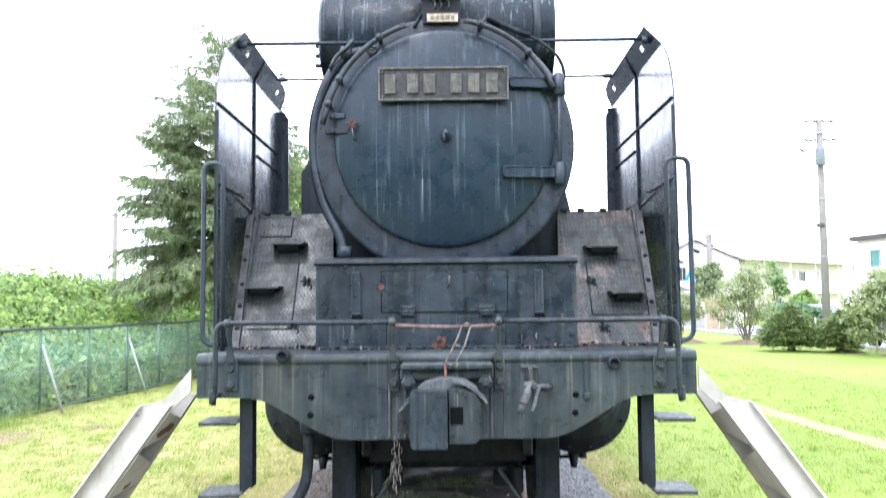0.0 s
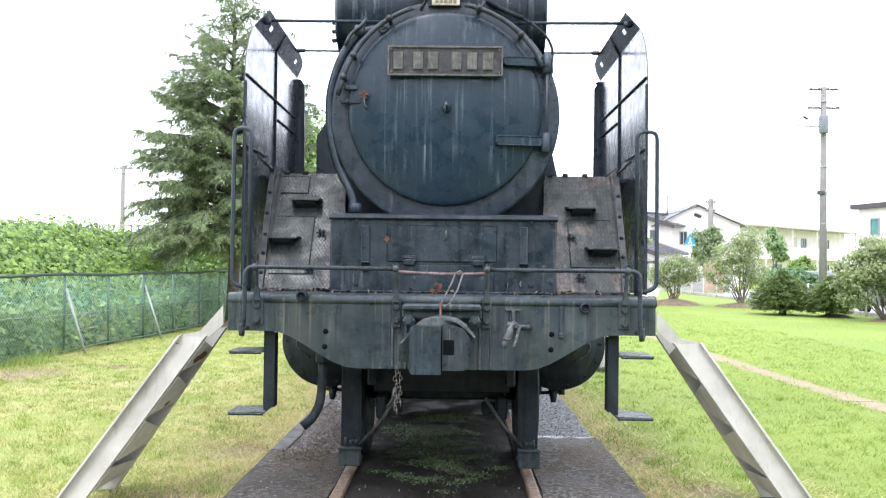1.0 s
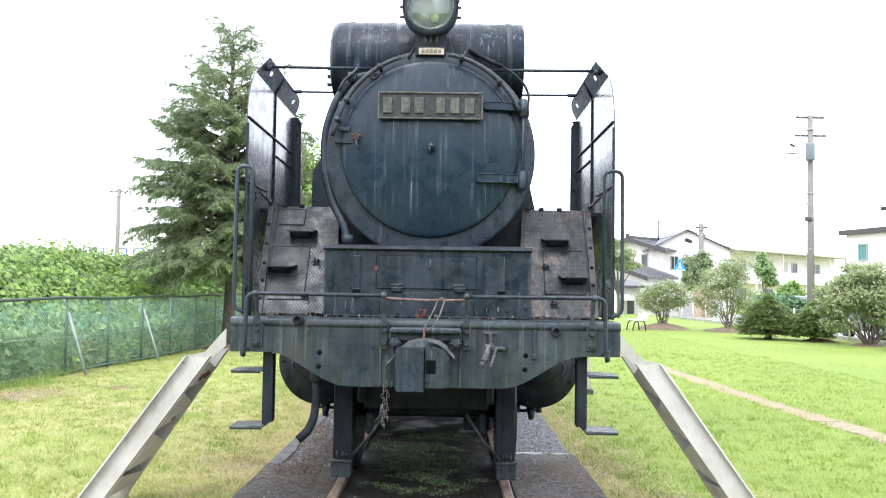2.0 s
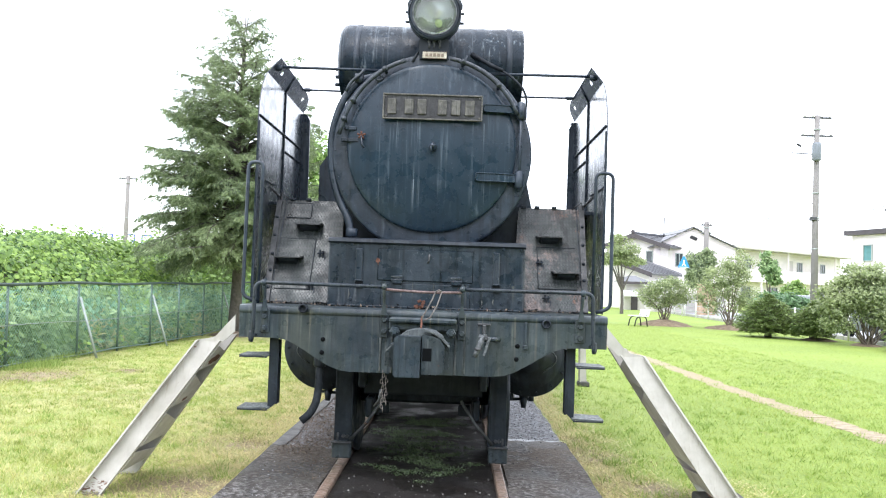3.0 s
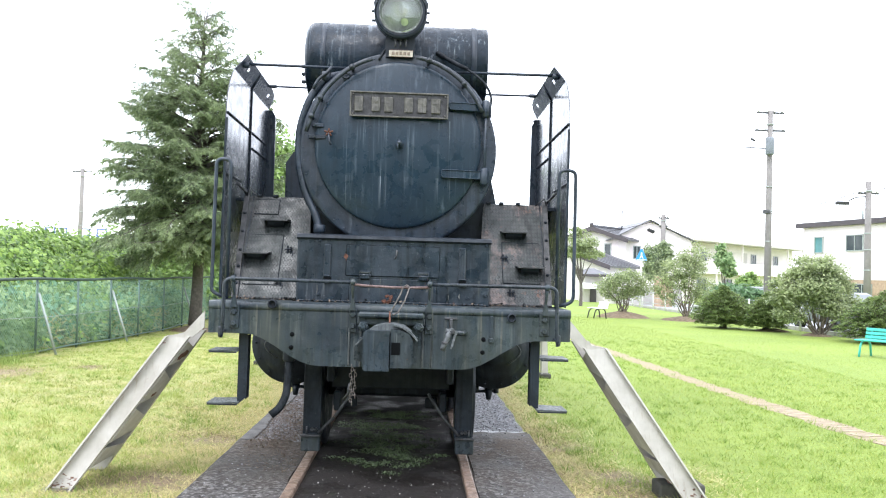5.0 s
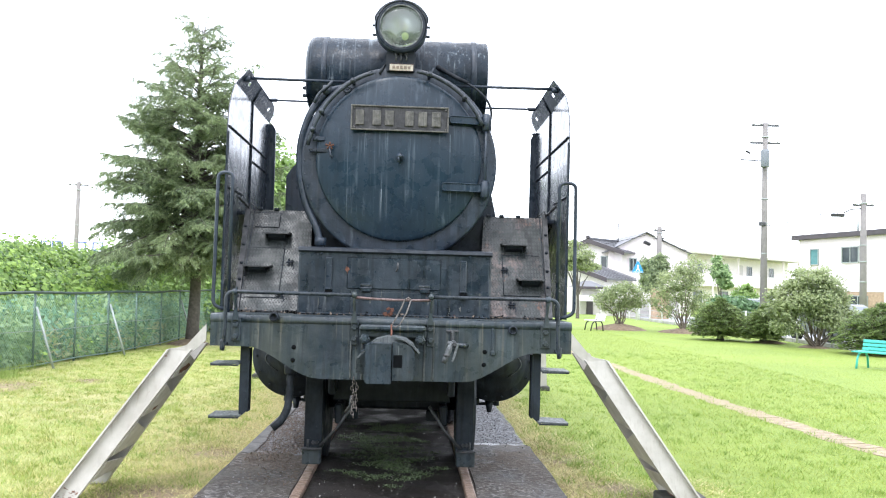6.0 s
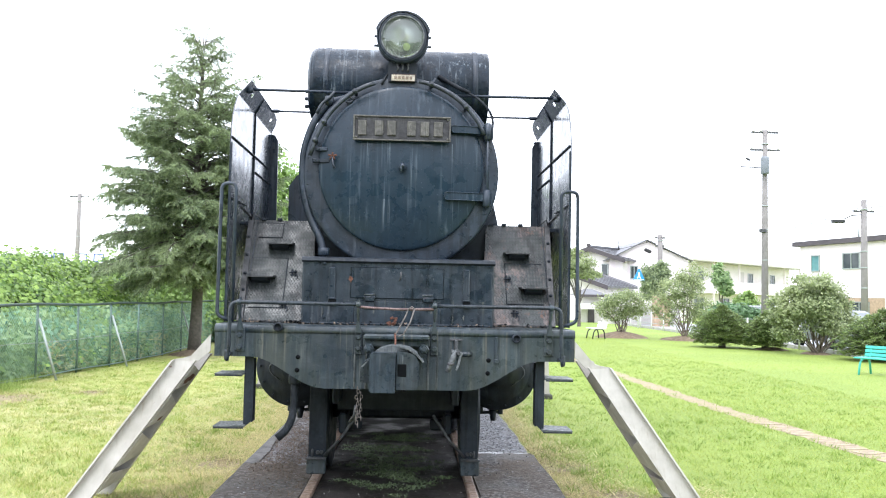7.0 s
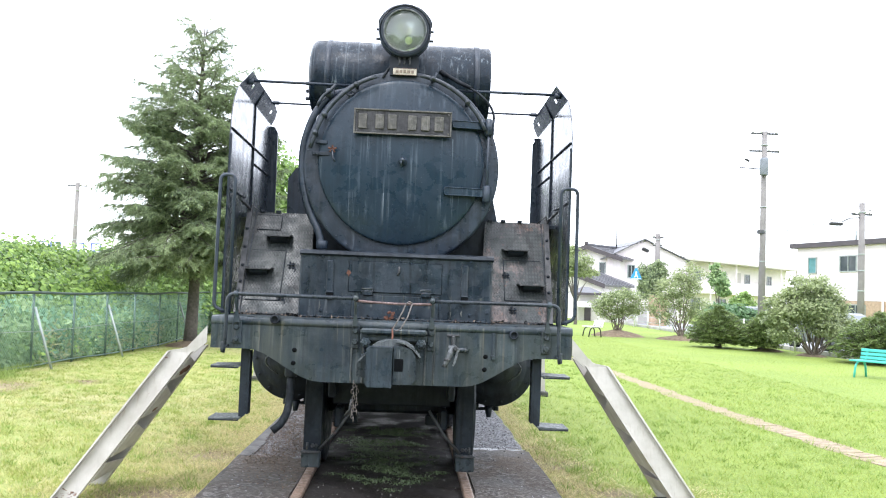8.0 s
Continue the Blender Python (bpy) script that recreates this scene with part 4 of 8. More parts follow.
# two raised doors on the apron with hinges
for (x0, x1, z0, z1) in ((-0.325, 0.315, 1.325, 1.535), (-0.30, 0.30, 1.15, 1.305)):
    part("apron_panel", B(((x0 + x1) / 2, 0.272, (z0 + z1) / 2), (x1 - x0, 0.010, z1 - z0), 0.003), "plate_paint", apron)
    g = bmesh.new()
    for a, c in (((x0, z0), (x1, z0)), ((x0, z1), (x1, z1)), ((x0, z0), (x0, z1)), ((x1, z0), (x1, z1))):
        tube(g, [(a[0], 0.2745, a[1]), (c[0], 0.2745, c[1])], 0.003, 5)
    part("panel_gap", g, "hollow", apron)
for x in (-0.195, 0.208):
    bm = B((x, 0.262, 1.345), (0.075, 0.012, 0.03), 0.003)
    box(bm, (x, 0.255, 1.318), (0.066, 0.02, 0.028), 0.004)
    box(bm, (x, 0.266, 1.275), (0.072, 0.010, 0.06), 0.003)
    tube(bm, [(x - 0.04, 0.252, 1.33), (x + 0.04, 0.252, 1.33)], 0.008, 8)
    part("hinge", bm, "plate_paint", apron)
    # near-black block stands for the shade inside the hinge
    part("hinge_pocket", B((x + 0.004, 0.262, 1.307), (0.058, 0.024, 0.016), 0.002), "hollow", apron)
    part("hinge_edge", B((x, 0.249, 1.349), (0.078, 0.006, 0.005), 0.001), "worn_rib", apron)
for x in (-0.455, 0.475):
    bm = B((x, 0.266, 1.425), (0.046, 0.026, 0.22), 0.005)
    box(bm, (x + 0.002, 0.258, 1.318), (0.052, 0.03, 0.012), 0.004)
    part("retaining_strap", bm, "plate_paint", apron)
    part("strap_socket", B((x + 0.003, 0.262, 1.290), (0.050, 0.03, 0.044), 0.004), "hollow", apron, "near-black block for the shade inside the socket")
bm = T(rounded([(0.02, 0.27, 1.505), (0.02, 0.24, 1.50), (0.02, 0.235, 1.465), (0.01, 0.25, 1.45)], 0.015), 0.007, 8)
part("apron_catch", bm, "steel", apron)
part("rust_patch", prism(bmesh.new(), [(-0.335, 1.475), (-0.318, 1.468), (-0.312, 1.452), (-0.322, 1.442), (-0.326, 1.425), (-0.332, 1.44), (-0.343, 1.452)], 0.2655, 0.275), "rust_flake", apron, "orange rust blister")
rr = random.Random(5)
for x, z, w, hh in ((-0.165, 1.235, 0.03, 0.06), (0.235, 1.24, 0.05, 0.09), (0.46, 1.20, 0.035, 0.07), (-0.52, 1.22, 0.03, 0.10), (0.385, 1.195, 0.018, 0.05), (-0.10, 1.40, 0.012, 0.012), (0.31, 1.37, 0.01, 0.01)):
    pts = [(x + w * math.cos(k * math.pi / 6) * rr.uniform(0.2, 0.8) * 0.32, z + hh * math.sin(k * math.pi / 6) * rr.uniform(0.3, 1.0) * 0.42) for k in range(12)]
    part("peeled_patch", prism(bmesh.new(), pts, 0.2655, 0.276), "peeled", apron, "pale patch of peeled paint")
part("base_angle", B((0.0, 0.262, 1.146), (1.28, 0.03, 0.012), 0.003), "plate_paint", apron)
for x in (-0.51, 0.52, 0.64):
    for z in (1.19 if x < 0.6 else 1.21, 1.56):
        part("apron_bolt", bolts(bmesh.new(), [(x, 0.274, z)], 0.012), "plate_paint", apron)

# sloping checker-plate panels on both sides, with cut-in treads
P0, P1 = Vector((0, 0.43, 1.138)), Vector((0, 0.93, 1.905))
SL = (P1 - P0).normalized()
NRM = Vector((0, -SL.z, SL.y))


def on_slope(x, z, out=0.0):
    t = (z - P0.z) / (P1.z - P0.z)
    p = P0.lerp(P1, t)
    return Vector((x, p.y, p.z)) + NRM * out


def slope_plate(poly, out, thick):
    bm = bmesh.new()
    lo = [bm.verts.new(on_slope(x, z, out)) for x, z in poly]
    hi = [bm.verts.new(on_slope(x, z, out - thick)) for x, z in poly]
    bm.faces.new(lo)
    bm.faces.new(hi[::-1])
    for i in range(len(poly)):
        j = (i + 1) % len(poly)
        bm.faces.new((lo[i], lo[j], hi[j], hi[i]))
    return bm


for s in (-1, 1):
    o0, o1 = (1.105, 1.142) if s < 0 else (1.10, 1.128)
    sp = part("sloping_plate", slope_plate([(s * 0.60, 1.138), (s * o0, 1.138), (s * o1, 1.905), (s * 0.66, 1.905)], 0.0, 0.012), "checker", loco, "grey diamond checker plate, rust-stained")
    # hinged hatches, a few millimetres proud, with narrow gaps
    hatches = ([(0.895, 1.075, 1.765, 1.88), (0.83, 1.075, 1.24, 1.605)] if s < 0 else [(0.79, 1.06, 1.30, 1.60)])
    for x0, x1, z0, z1 in hatches:
        part("hatch", slope_plate([(s * x0, z0), (s * x1, z0), (s * (x1 + 0.008), z1), (s * x0, z1)], 0.004, 0.006), "checker", sp)
        g = bmesh.new()
        for a, c in (((x0, z0), (x1, z0)), ((x0, z1), (x1 + 0.008, z1)), ((x0, z0), (x0, z1))):
            tube(g, [on_slope(s * a[0], a[1], 0.003), on_slope(s * c[0], c[1], 0.003)], 0.0035, 5)
        part("hatch_gap", g, "under", sp)
    # edge angle along the outer side, with bolts
    pl = slope_plate([(s * (o0 - 0.012), 1.14), (s * (o0 + 0.03), 1.14), (s * (o1 + 0.026), 1.93), (s * (o1 - 0.012), 1.93)], 0.016, 0.014)
    ea = part("edge_angle", pl, "steel", sp)
    for z in (1.24, 1.36, 1.48, 1.62, 1.76):
        p = on_slope(s * (o0 + (o1 - o0) * (z - 1.138) / 0.767 + 0.006), z, 0.016)
        part("edge_bolt", lathe(bmesh.new(), [(0.012, 0), (0.012, -0.010), (0.0, -0.012)], p, 8), "under", sp)
    # treads: bent steel plates standing out from the slope
    treads = ((-0.892, 1.712, 0.198), (-1.002, 1.462, 0.205)) if s < 0 else ((0.880, 1.675, 0.200), (0.985, 1.415, 0.205))
    for x, z, w in treads:
        p = on_slope(x, z)
        bm = bmesh.new()
        prism(bm, [(-w / 2, 0.006), (-w / 2 + 0.012, -0.002), (w / 2 - 0.012, -0.002), (w / 2, 0.006), (w / 2, 0.013), (w / 2 - 0.012, 0.006), (-w / 2 + 0.012, 0.006), (-w / 2, 0.013)], -0.125, 0.06)
        soften(bm, 0.0015, 1)
        bmesh.ops.translate(bm, vec=p, verts=bm.verts)
        tr = part("tread", bm, "steel", sp, "worn bent steel foot tread")
        # solid dark wedge stands in for the shade below the tread
        bm = bmesh.new()
        prism(bm, [(0.05, -0.004), (-0.10, -0.004), (-0.09, -0.022), (0.01, -0.062), (0.03, -0.07)], p.x - w * 0.30, p.x + w * 0.30, "x")
        bmesh.ops.translate(bm, vec=(0, p.y, p.z), verts=bm.verts)
        part("tread_shade_wedge", bm, "under", tr)
    # latches and hooks
    for x, z in (((-0.785, 1.50), (-0.83, 1.265)) if s < 0 else ((0.795, 1.485), (0.835, 1.235))):
        p = on_slope(x, z)
        bm = bmesh.new()
        box(bm, p + Vector((0, -0.012, 0.0)), (0.014, 0.02, 0.055), 0.003)
        box(bm, p + Vector((0.022, -0.012, -0.006)), (0.012, 0.02, 0.05), 0.003)
        tube(bm, [p + Vector((-0.02, -0.022, 0.0)), p + Vector((0.035, -0.022, 0.004))], 0.006, 7)
        tube(bm, [p + Vector((0.035, -0.02, -0.015)), p + Vector((0.038, -0.028, -0.045)), p + Vector((0.02, -0.03, -0.06))], 0.005, 7)
        part("latch", bm, "under", sp)
    # ragged weld bead at the foot
    bm = bmesh.new()
    rr = random.Random(11 + s)
    for k in range(46):
        x = s * (0.66 + k * 0.0098)
        box(bm, (x, 0.418 + rr.uniform(-0.004, 0.004), 1.146 + rr.uniform(-0.003, 0.004)), (0.009, 0.014, rr.uniform(0.008, 0.018)), 0.002)
    tagged(part("weld_bead", bm, "steel", sp), kind="stuff")
    # hinge lugs on the top edge
    for x in ((0.70, 0.80, 0.93) if s > 0 else (0.93, 1.05)):
        part("top_lug", B((s * x, 0.93, 1.912), (0.035, 0.03, 0.02), 0.004), "under", sp)
    # flat cheek under the slope's outer edge
    bm = bmesh.new()
    prism(bm, [(0.43, 1.138), (0.93, 1.905), (1.0, 1.905), (1.0, 1.138)], s * 1.09, s * 1.102, "x")
    part("slope_cheek", bm, "paint", loco)
    # running board behind
    part("running_board", B((s * 0.95, 4.0, 1.885), (0.55, 6.0, 0.03), 0.004), "paint", loco)

# bulkhead and saddle under the smokebox
part("bulkhead", B((0.0, 0.93, 1.52), (1.33, 0.03, 0.78)), "under", loco)
bm = bmesh.new()
prism(bm, [(-0.40, 1.0), (0.40, 1.0), (0.44, 1.5), (0.55, 1.78), (-0.55, 1.78), (-0.44, 1.5)], 0.97, 2.3)
part("smokebox_saddle", bm, "under", loco)
bm = bmesh.new()
prism(bm, [(-0.33, 1.585), (0.33, 1.585), (0.36, 1.66), (0.30, 1.69), (-0.30, 1.69), (-0.36, 1.66)], 0.60, 0.95)
part("saddle_front", bm, "rusty", loco, "rust-stained foot of the smokebox")

# smokebox and boiler barrel
CZ = 2.245
bm = lathe(bmesh.new(), [(0.58, 0.575), (0.695, 0.570), (0.708, 0.573), (0.716, 0.582), (0.718, 0.60), (0.718, 2.6), (0.755, 2.62), (0.755, 7.0), (0.0, 7.0)], (0, 0, CZ), 96)
part("smokebox", bm, "paint", loco, "blue-black smokebox shell and boiler")
bm = lathe(bmesh.new(), [(0.0, 0.476), (0.10, 0.477), (0.22, 0.483), (0.34, 0.493), (0.44, 0.507), (0.53, 0.525), (0.575, 0.536), (0.594, 0.541), (0.603, 0.547), (0.606, 0.558), (0.606, 0.60)], (0, 0, CZ + 0.035), 96)
door = part("smokebox_door", bm, "door_paint", loco, "domed round smokebox door with pale run-off streaks")
# rivet line round the shell
rivet = None
for k in range(44):
    a = 2 * math.pi * k / 44
    if rivet is None:
        rivet = part("rivet", lathe(bmesh.new(), [(0.007, 0.0), (0.005, -0.004), (0.0, -0.005)], (0, 0, 0), 8), "paint", loco)
        rivet.location = (0.69 * math.cos(a), 0.572, CZ + 0.69 * math.sin(a))
    else:
        share("rivet", rivet, loco, Matrix.Translation((0.69 * math.cos(a), 0.572, CZ + 0.69 * math.sin(a))))
# door boss
bm = lathe(bmesh.new(), [(0.030, 0.48), (0.030, 0.455), (0.018, 0.448), (0.016, 0.385), (0.012, 0.378), (0.0, 0.376)], (0.01, 0, CZ + 0.028), 20)
tube(bm, [(0.01, 0.39, CZ + 0.05), (0.0, 0.385, CZ + 0.01), (0.002, 0.385, CZ - 0.02)], 0.008, 8)
part("door_boss", bm, "paint", door)
# hinge straps and hinge column
for z, x0, h in ((2.565, 0.36, 0.05), (2.075, 0.318, 0.055)):
    bm = bmesh.new()
    pts = [(x0, 0.500), (0.45, 0.508), (0.54, 0.528), (0.60, 0.535), (0.62, 0.53)]
    lo = [[bm.verts.new((x, y - d, z + dz)) for x, y in pts] for d, dz in ((0.024, -h / 2), (0.024, h / 2), (-0.02, h / 2), (-0.02, -h / 2))]
    for a, c in zip(lo, lo[1:] + lo[:1]):
        for i in range(len(pts) - 1):
            bm.faces.new((a[i], a[i + 1], c[i + 1], c[i]))
    bm.faces.new([r[0] for r in lo])
    bm.faces.new([r[-1] for r in lo][::-1])
    soften(bm, 0.004, 1, 50)
    hs = part("hinge_strap", bm, "door_paint", door)
    edge = rounded([(0.60, 0.508, z + h / 2), (0.54, 0.502, z + h / 2), (0.45, 0.482, z + h / 2), (x0, 0.474, z + h / 2), (x0, 0.474, z - h / 2), (0.45, 0.482, z - h / 2), (0.54, 0.502, z - h / 2), (0.60, 0.508, z - h / 2)], 0.018, 3)
    part("strap_rim", T(edge, 0.0045, 7), "door_paint", hs)
    bm = lathe(bmesh.new(), [(0.0, 0.066), (0.016, 0.064), (0.03, 0.052), (0.03, -0.052), (0.018, -0.064), (0.0, -0.066)], (0.628, 0.515, z - 0.008), 16, "z")
    box(bm, (0.64, 0.545, z - 0.008), (0.05, 0.05, 0.10), 0.006)
    part("hinge_knuckle", bm, "paint", hs)
part("hinge_rod", T([(0.628, 0.512, 1.99), (0.628, 0.512, 2.615)], 0.011, 10), "paint", loco)
# dogs and the rusty star handle at the latch side
for z in (2.315, 2.40):
    bm = B((-0.585, 0.535, z), (0.13 if z < 2.36 else 0.09, 0.03, 0.03), 0.005)
    bolts(bm, [(-0.61, 0.52, z)], 0.016)
    part("door_dog", bm, "paint", loco)
bm = bmesh.new()
for k in range(5):
    a = k * 2 * math.pi / 5 + 0.3
    tube(bm, [(-0.5, 0.49, 2.345), (-0.5 + 0.032 * math.cos(a), 0.485, 2.345 + 0.028 * math.sin(a))], 0.007, 7)
star = part("star_handle", bm, "rust_flake", door, "small rust-orange star handle")
part("latch_lever", T([(-0.50, 0.485, 2.34), (-0.492, 0.48, 2.28), (-0.478, 0.475, 2.255)], 0.008, 8), "paint", door)

# curved handrail over the door
def arc(c, r, a0, a1, y, k=16):
    return [(c[0] + r * math.cos(radians(a0 + (a1 - a0) * i / k)), y, c[1] + r * math.sin(radians(a0 + (a1 - a0) * i / k))) for i in range(k + 1)]


for name, a0, a1, ks in (("left", 181, 108, (163, 150, 122)), ("right", 80, 24, (72, 45))):
    pts = arc((0.0, CZ + 0.02), 0.655, a0, a1, 0.485)
    if name == "left":
        pts = [(-0.660, 0.485, CZ + 0.10)] + pts[3:]
    door_rail = part("door_handrail", T(pts, 0.0145, 12), "pipe", loco, "curved grey handrail tube")
    for k in ks:
        p = arc((0.0, CZ + 0.02), 0.655, k, k, 0.485, 1)[0]
        bm = lathe(bmesh.new(), [(0.0, -0.03), (0.02, -0.024), (0.022, 0.0), (0.012, 0.02), (0.012, 0.09)], p, 12)
        part("rail_knob", bm, "pipe", door_rail)

# lifting ring, rail lug and a plate seam on the smokebox front
bm = bmesh.new()
ring = [(-0.395 + 0.024 * math.cos(k * math.pi / 6), 0.545, 2.772 + 0.020 * math.sin(k * math.pi / 6)) for k in range(13)]
tube(bm, ring, 0.008, 6)
box(bm, (-0.395, 0.56, 2.75), (0.03, 0.03, 0.03), 0.004)
part("lifting_ring", bm, "paint", loco)
part("rail_lug", T([(0.215, 0.50, 2.87), (0.22, 0.51, 2.915), (0.232, 0.515, 2.945)], 0.008, 7), "paint", loco)
part("plate_seam", B((-0.362, 0.5615, 2.70), (0.006, 0.012, 0.18), 0.002), "under", loco)

# plate with raised rim and characters shown as plain bars
plate = part("number_board", soften(B((0.0, 0.462, 2.552), (0.705, 0.018, 0.182)), 0.003, 1), "plate_field", loco, "dark cast plate with a brass rim")
bm = bmesh.new()
for cx, cz, sx, sz in ((0, 2.638, 0.705, 0.011), (0, 2.466, 0.705, 0.011), (-0.347, 2.552, 0.011, 0.161), (0.347, 2.552, 0.011, 0.161)):
    box(bm, (cx, 0.448, cz), (sx, 0.012, sz), 0.002)
part("board_rim", bm, "brass", plate)
for x, w in ((-0.288, 0.062), (-0.166, 0.062), (-0.076, 0.066), (0.068, 0.062), (0.164, 0.062), (0.262, 0.066)):
    part("character_bar", soften(B((x, 0.448, 2.552), (w, 0.012, 0.108)), 0.004, 1), "brass", plate)
for x in (-0.33, 0.33):
    for z in (2.622, 2.482):
        part("board_screw", bolts(bmesh.new(), [(x, 0.451, z)], 0.008, 0.008), "brass", plate)
for x in (-0.25, 0.25):
    part("board_bracket", B((x, 0.51, 2.50), (0.04, 0.07, 0.06), 0.004), "paint", plate)

# headlamp on its bracket
LZ = 3.243
LR = 0.94  # lamp size
lamp = part("headlamp", lathe(bmesh.new(), [(r * LR, h) for r, h in ((0.158, 0.52), (0.170, 0.505), (0.188, 0.50), (0.195, 0.51), (0.196, 0.55), (0.186, 0.56), (0.186, 0.66), (0.170, 0.76), (0.13, 0.84), (0.0, 0.87))], (-0.012, 0, LZ), 48, "y", True, False), "paint", loco, "large round black headlamp")
part("reflector", lathe(bmesh.new(), [(r * LR, h) for r, h in ((0.158, 0.53), (0.165, 0.58), (0.14, 0.66), (0.09, 0.71), (0.0, 0.735))], (-0.012, 0, LZ), 48, "y", True, False), "reflector", lamp, "dull curved reflector")
# small shape whose colour imitates the reflection seen in the lens
part("glint_bulb", lathe(bmesh.new(), [(0.0, 0.61), (0.022, 0.612), (0.028, 0.63), (0.026, 0.66), (0.014, 0.70)], (0.016, 0, LZ - 0.035), 20), "glint_bulb", lamp, "yellow-green glass standing in for the glint in the lens")
glass = part("lens_glass", lathe(bmesh.new(), [(r * LR, h) for r, h in ((0.0, 0.505), (0.08, 0.508), (0.14, 0.516), (0.163, 0.526), (0.163, 0.534), (0.14, 0.524), (0.08, 0.516), (0.0, 0.513))], (-0.012, 0, LZ), 48, "y", True, False), "lens", lamp, "rain-spotted round lens")
glass.visible_shadow = False
bm = lathe(bmesh.new(), [(r * LR, h) for r, h in ((0.161, 0.53), (0.161, 0.502), (0.170, 0.497), (0.170, 0.51))], (-0.012, 0, LZ), 48, "y", True, False)
part("lens_rim", bm, "chipped_rim", lamp, "thin bright lens rim")
part("lamp_visor", lathe(bmesh.new(), [(r * LR, h) for r, h in ((0.197, 0.49), (0.204, 0.49), (0.204, 0.60), (0.197, 0.60))], (-0.012, 0, LZ), 48, "y", True, False), "paint", lamp)
for s in (-1, 1):
    bm = bmesh.new()
    for k in range(6):
        a0 = radians(24 + k * 8)
        p = (-0.012 + s * 0.203 * math.cos(a0), 0.60, LZ + 0.203 * math.sin(a0))
        box(bm, p, (0.03, 0.10, 0.022), 0.004, Euler((0, -s * a0 + math.pi / 2, 0)))
    part("lamp_clip", bm, "paint", lamp)
    for dz in (0.02, -0.05):
        part("lamp_nut", T([(-0.012 + s * 0.175, 0.58, LZ + dz), (-0.012 + s * 0.212, 0.58, LZ + dz)], 0.010, 8), "paint", lamp)
bm = bmesh.new()
prism(bm, [(-0.11, 2.92), (0.09, 2.92), (0.10, 3.04), (0.075, 3.10), (-0.10, 3.10), (-0.12, 3.04)], 0.55, 0.80)
part("lamp_bracket", soften(bm, 0.008, 1), "under", lamp)
bm = bmesh.new()
for x in (-0.045, -0.01, 0.03):
    tube(bm, [(x, 0.535, 3.045), (x + 0.004, 0.53, 3.015), (x, 0.535, 2.995)], 0.006, 6)
    bolts(bm, [(x, 0.545, 3.045)], 0.012)
part("lamp_bolts", bm, "steel", lamp)
tag = part("tin_label", B((-0.002, 0.535, 2.945), (0.172, 0.006, 0.046), 0.001), "tin", loco, "corroded cream tin label with illegible print")
for i, x in enumerate((-0.058, -0.03, -0.002, 0.026, 0.054)):
    part("print_bar", B((x, 0.530, 2.945), (0.02, 0.004, 0.022), 0.001), "bar_ink", tag)
bm = bmesh.new()
rr = random.Random(8)
for k in range(26):
    box(bm, (-0.08 + k * 0.0065, 0.533, 2.945 + (0.024 if k % 2 else -0.024)), (0.005, 0.008, rr.uniform(0.004, 0.009)), 0.001)
tagged(part("label_edge", bm, "rusty", tag), kind="stuff")

# feedwater heater lying across the top
prof = [(0.0, -0.755), (0.20, -0.752), (0.262, -0.738), (0.288, -0.715), (0.298, -0.68), (0.298, 0.645), (0.290, 0.66), (0.0, 0.667)]
heater = part("feedwater_heater", lathe(bmesh.new(), prof, (0, 1.12, 3.01), 56, "x"), "heater_paint", loco, "black transverse heater drum, streaked white")
for x in (-0.62, 0.53):
    part("heater_band", lathe(bmesh.new(), [(0.299, x), (0.303, x + 0.002), (0.303, x + 0.04), (0.299, x + 0.042)], (0, 1.12, 3.01), 56, "x"), "paint", heater)
for z in (2.81, 2.87, 2.93):
    part("heater_nut", B((-0.758, 0.98, z), (0.03, 0.03, 0.024), 0.004), "under", heater)
part("heater_saddle", B((0, 1.12, 2.84), (1.2, 0.36, 0.3), 0.02), "under", loco)
# pipes round the smokebox
pts = rounded([(-0.30, 0.9, 2.86), (-0.44, 0.72, 2.825), (-0.56, 0.62, 2.765), (-0.665, 0.60, 2.60), (-0.728, 0.60, 2.38), (-0.725, 0.60, 2.13), (-0.668, 0.60, 1.905), (-0.575, 0.58, 1.745), (-0.552, 0.57, 1.60)], 0.09, 5)
feed = part("feed_pipe", T(pts, 0.026, 14), "paint", loco, "thick pipe round the smokebox")
for p, ax in (((-0.545, 0.62, 2.775), "x"), ((-0.552, 0.57, 1.655), "z")):
    part("pipe_union", lathe(bmesh.new(), [(0.036, -0.03), (0.042, -0.024), (0.042, 0.024), (0.036, 0.03)], p, 12, ax), "paint", feed)
bm = T(rounded([(-0.51, 0.60, 2.84), (-0.53, 0.57, 2.80), (-0.60, 0.57, 2.74), (-0.63, 0.56, 2.67)], 0.03), 0.012, 8)
part("drain_pipe", bm, "pipe", loco)
wire = part("lamp_cable", T(rounded([(0.29, 0.82, 3.02), (0.42, 0.74, 2.93), (0.545, 0.66, 2.85), (0.64, 0.62, 2.75), (0.675, 0.60, 2.66), (0.662, 0.60, 2.56)], 0.08, 5), 0.009, 8), "rubber", loco, "sagging lamp cable")
part("cable_box", lathe(bmesh.new(), [(0.012, 0.07), (0.022, 0.06), (0.024, -0.02), (0.014, -0.05)], (0.652, 0.60, 2.545), 12, "z"), "paint", wire)
part("cable_sleeve", T([(0.27, 0.83, 3.035), (0.34, 0.785, 2.985), (0.43, 0.735, 2.925), (0.50, 0.69, 2.885)], 0.016, 8, [0.022, 0.016, 0.017, 0.013]), "rubber", wire, "taped cable sleeve")
bm = bmesh.new()
rr = random.Random(12)
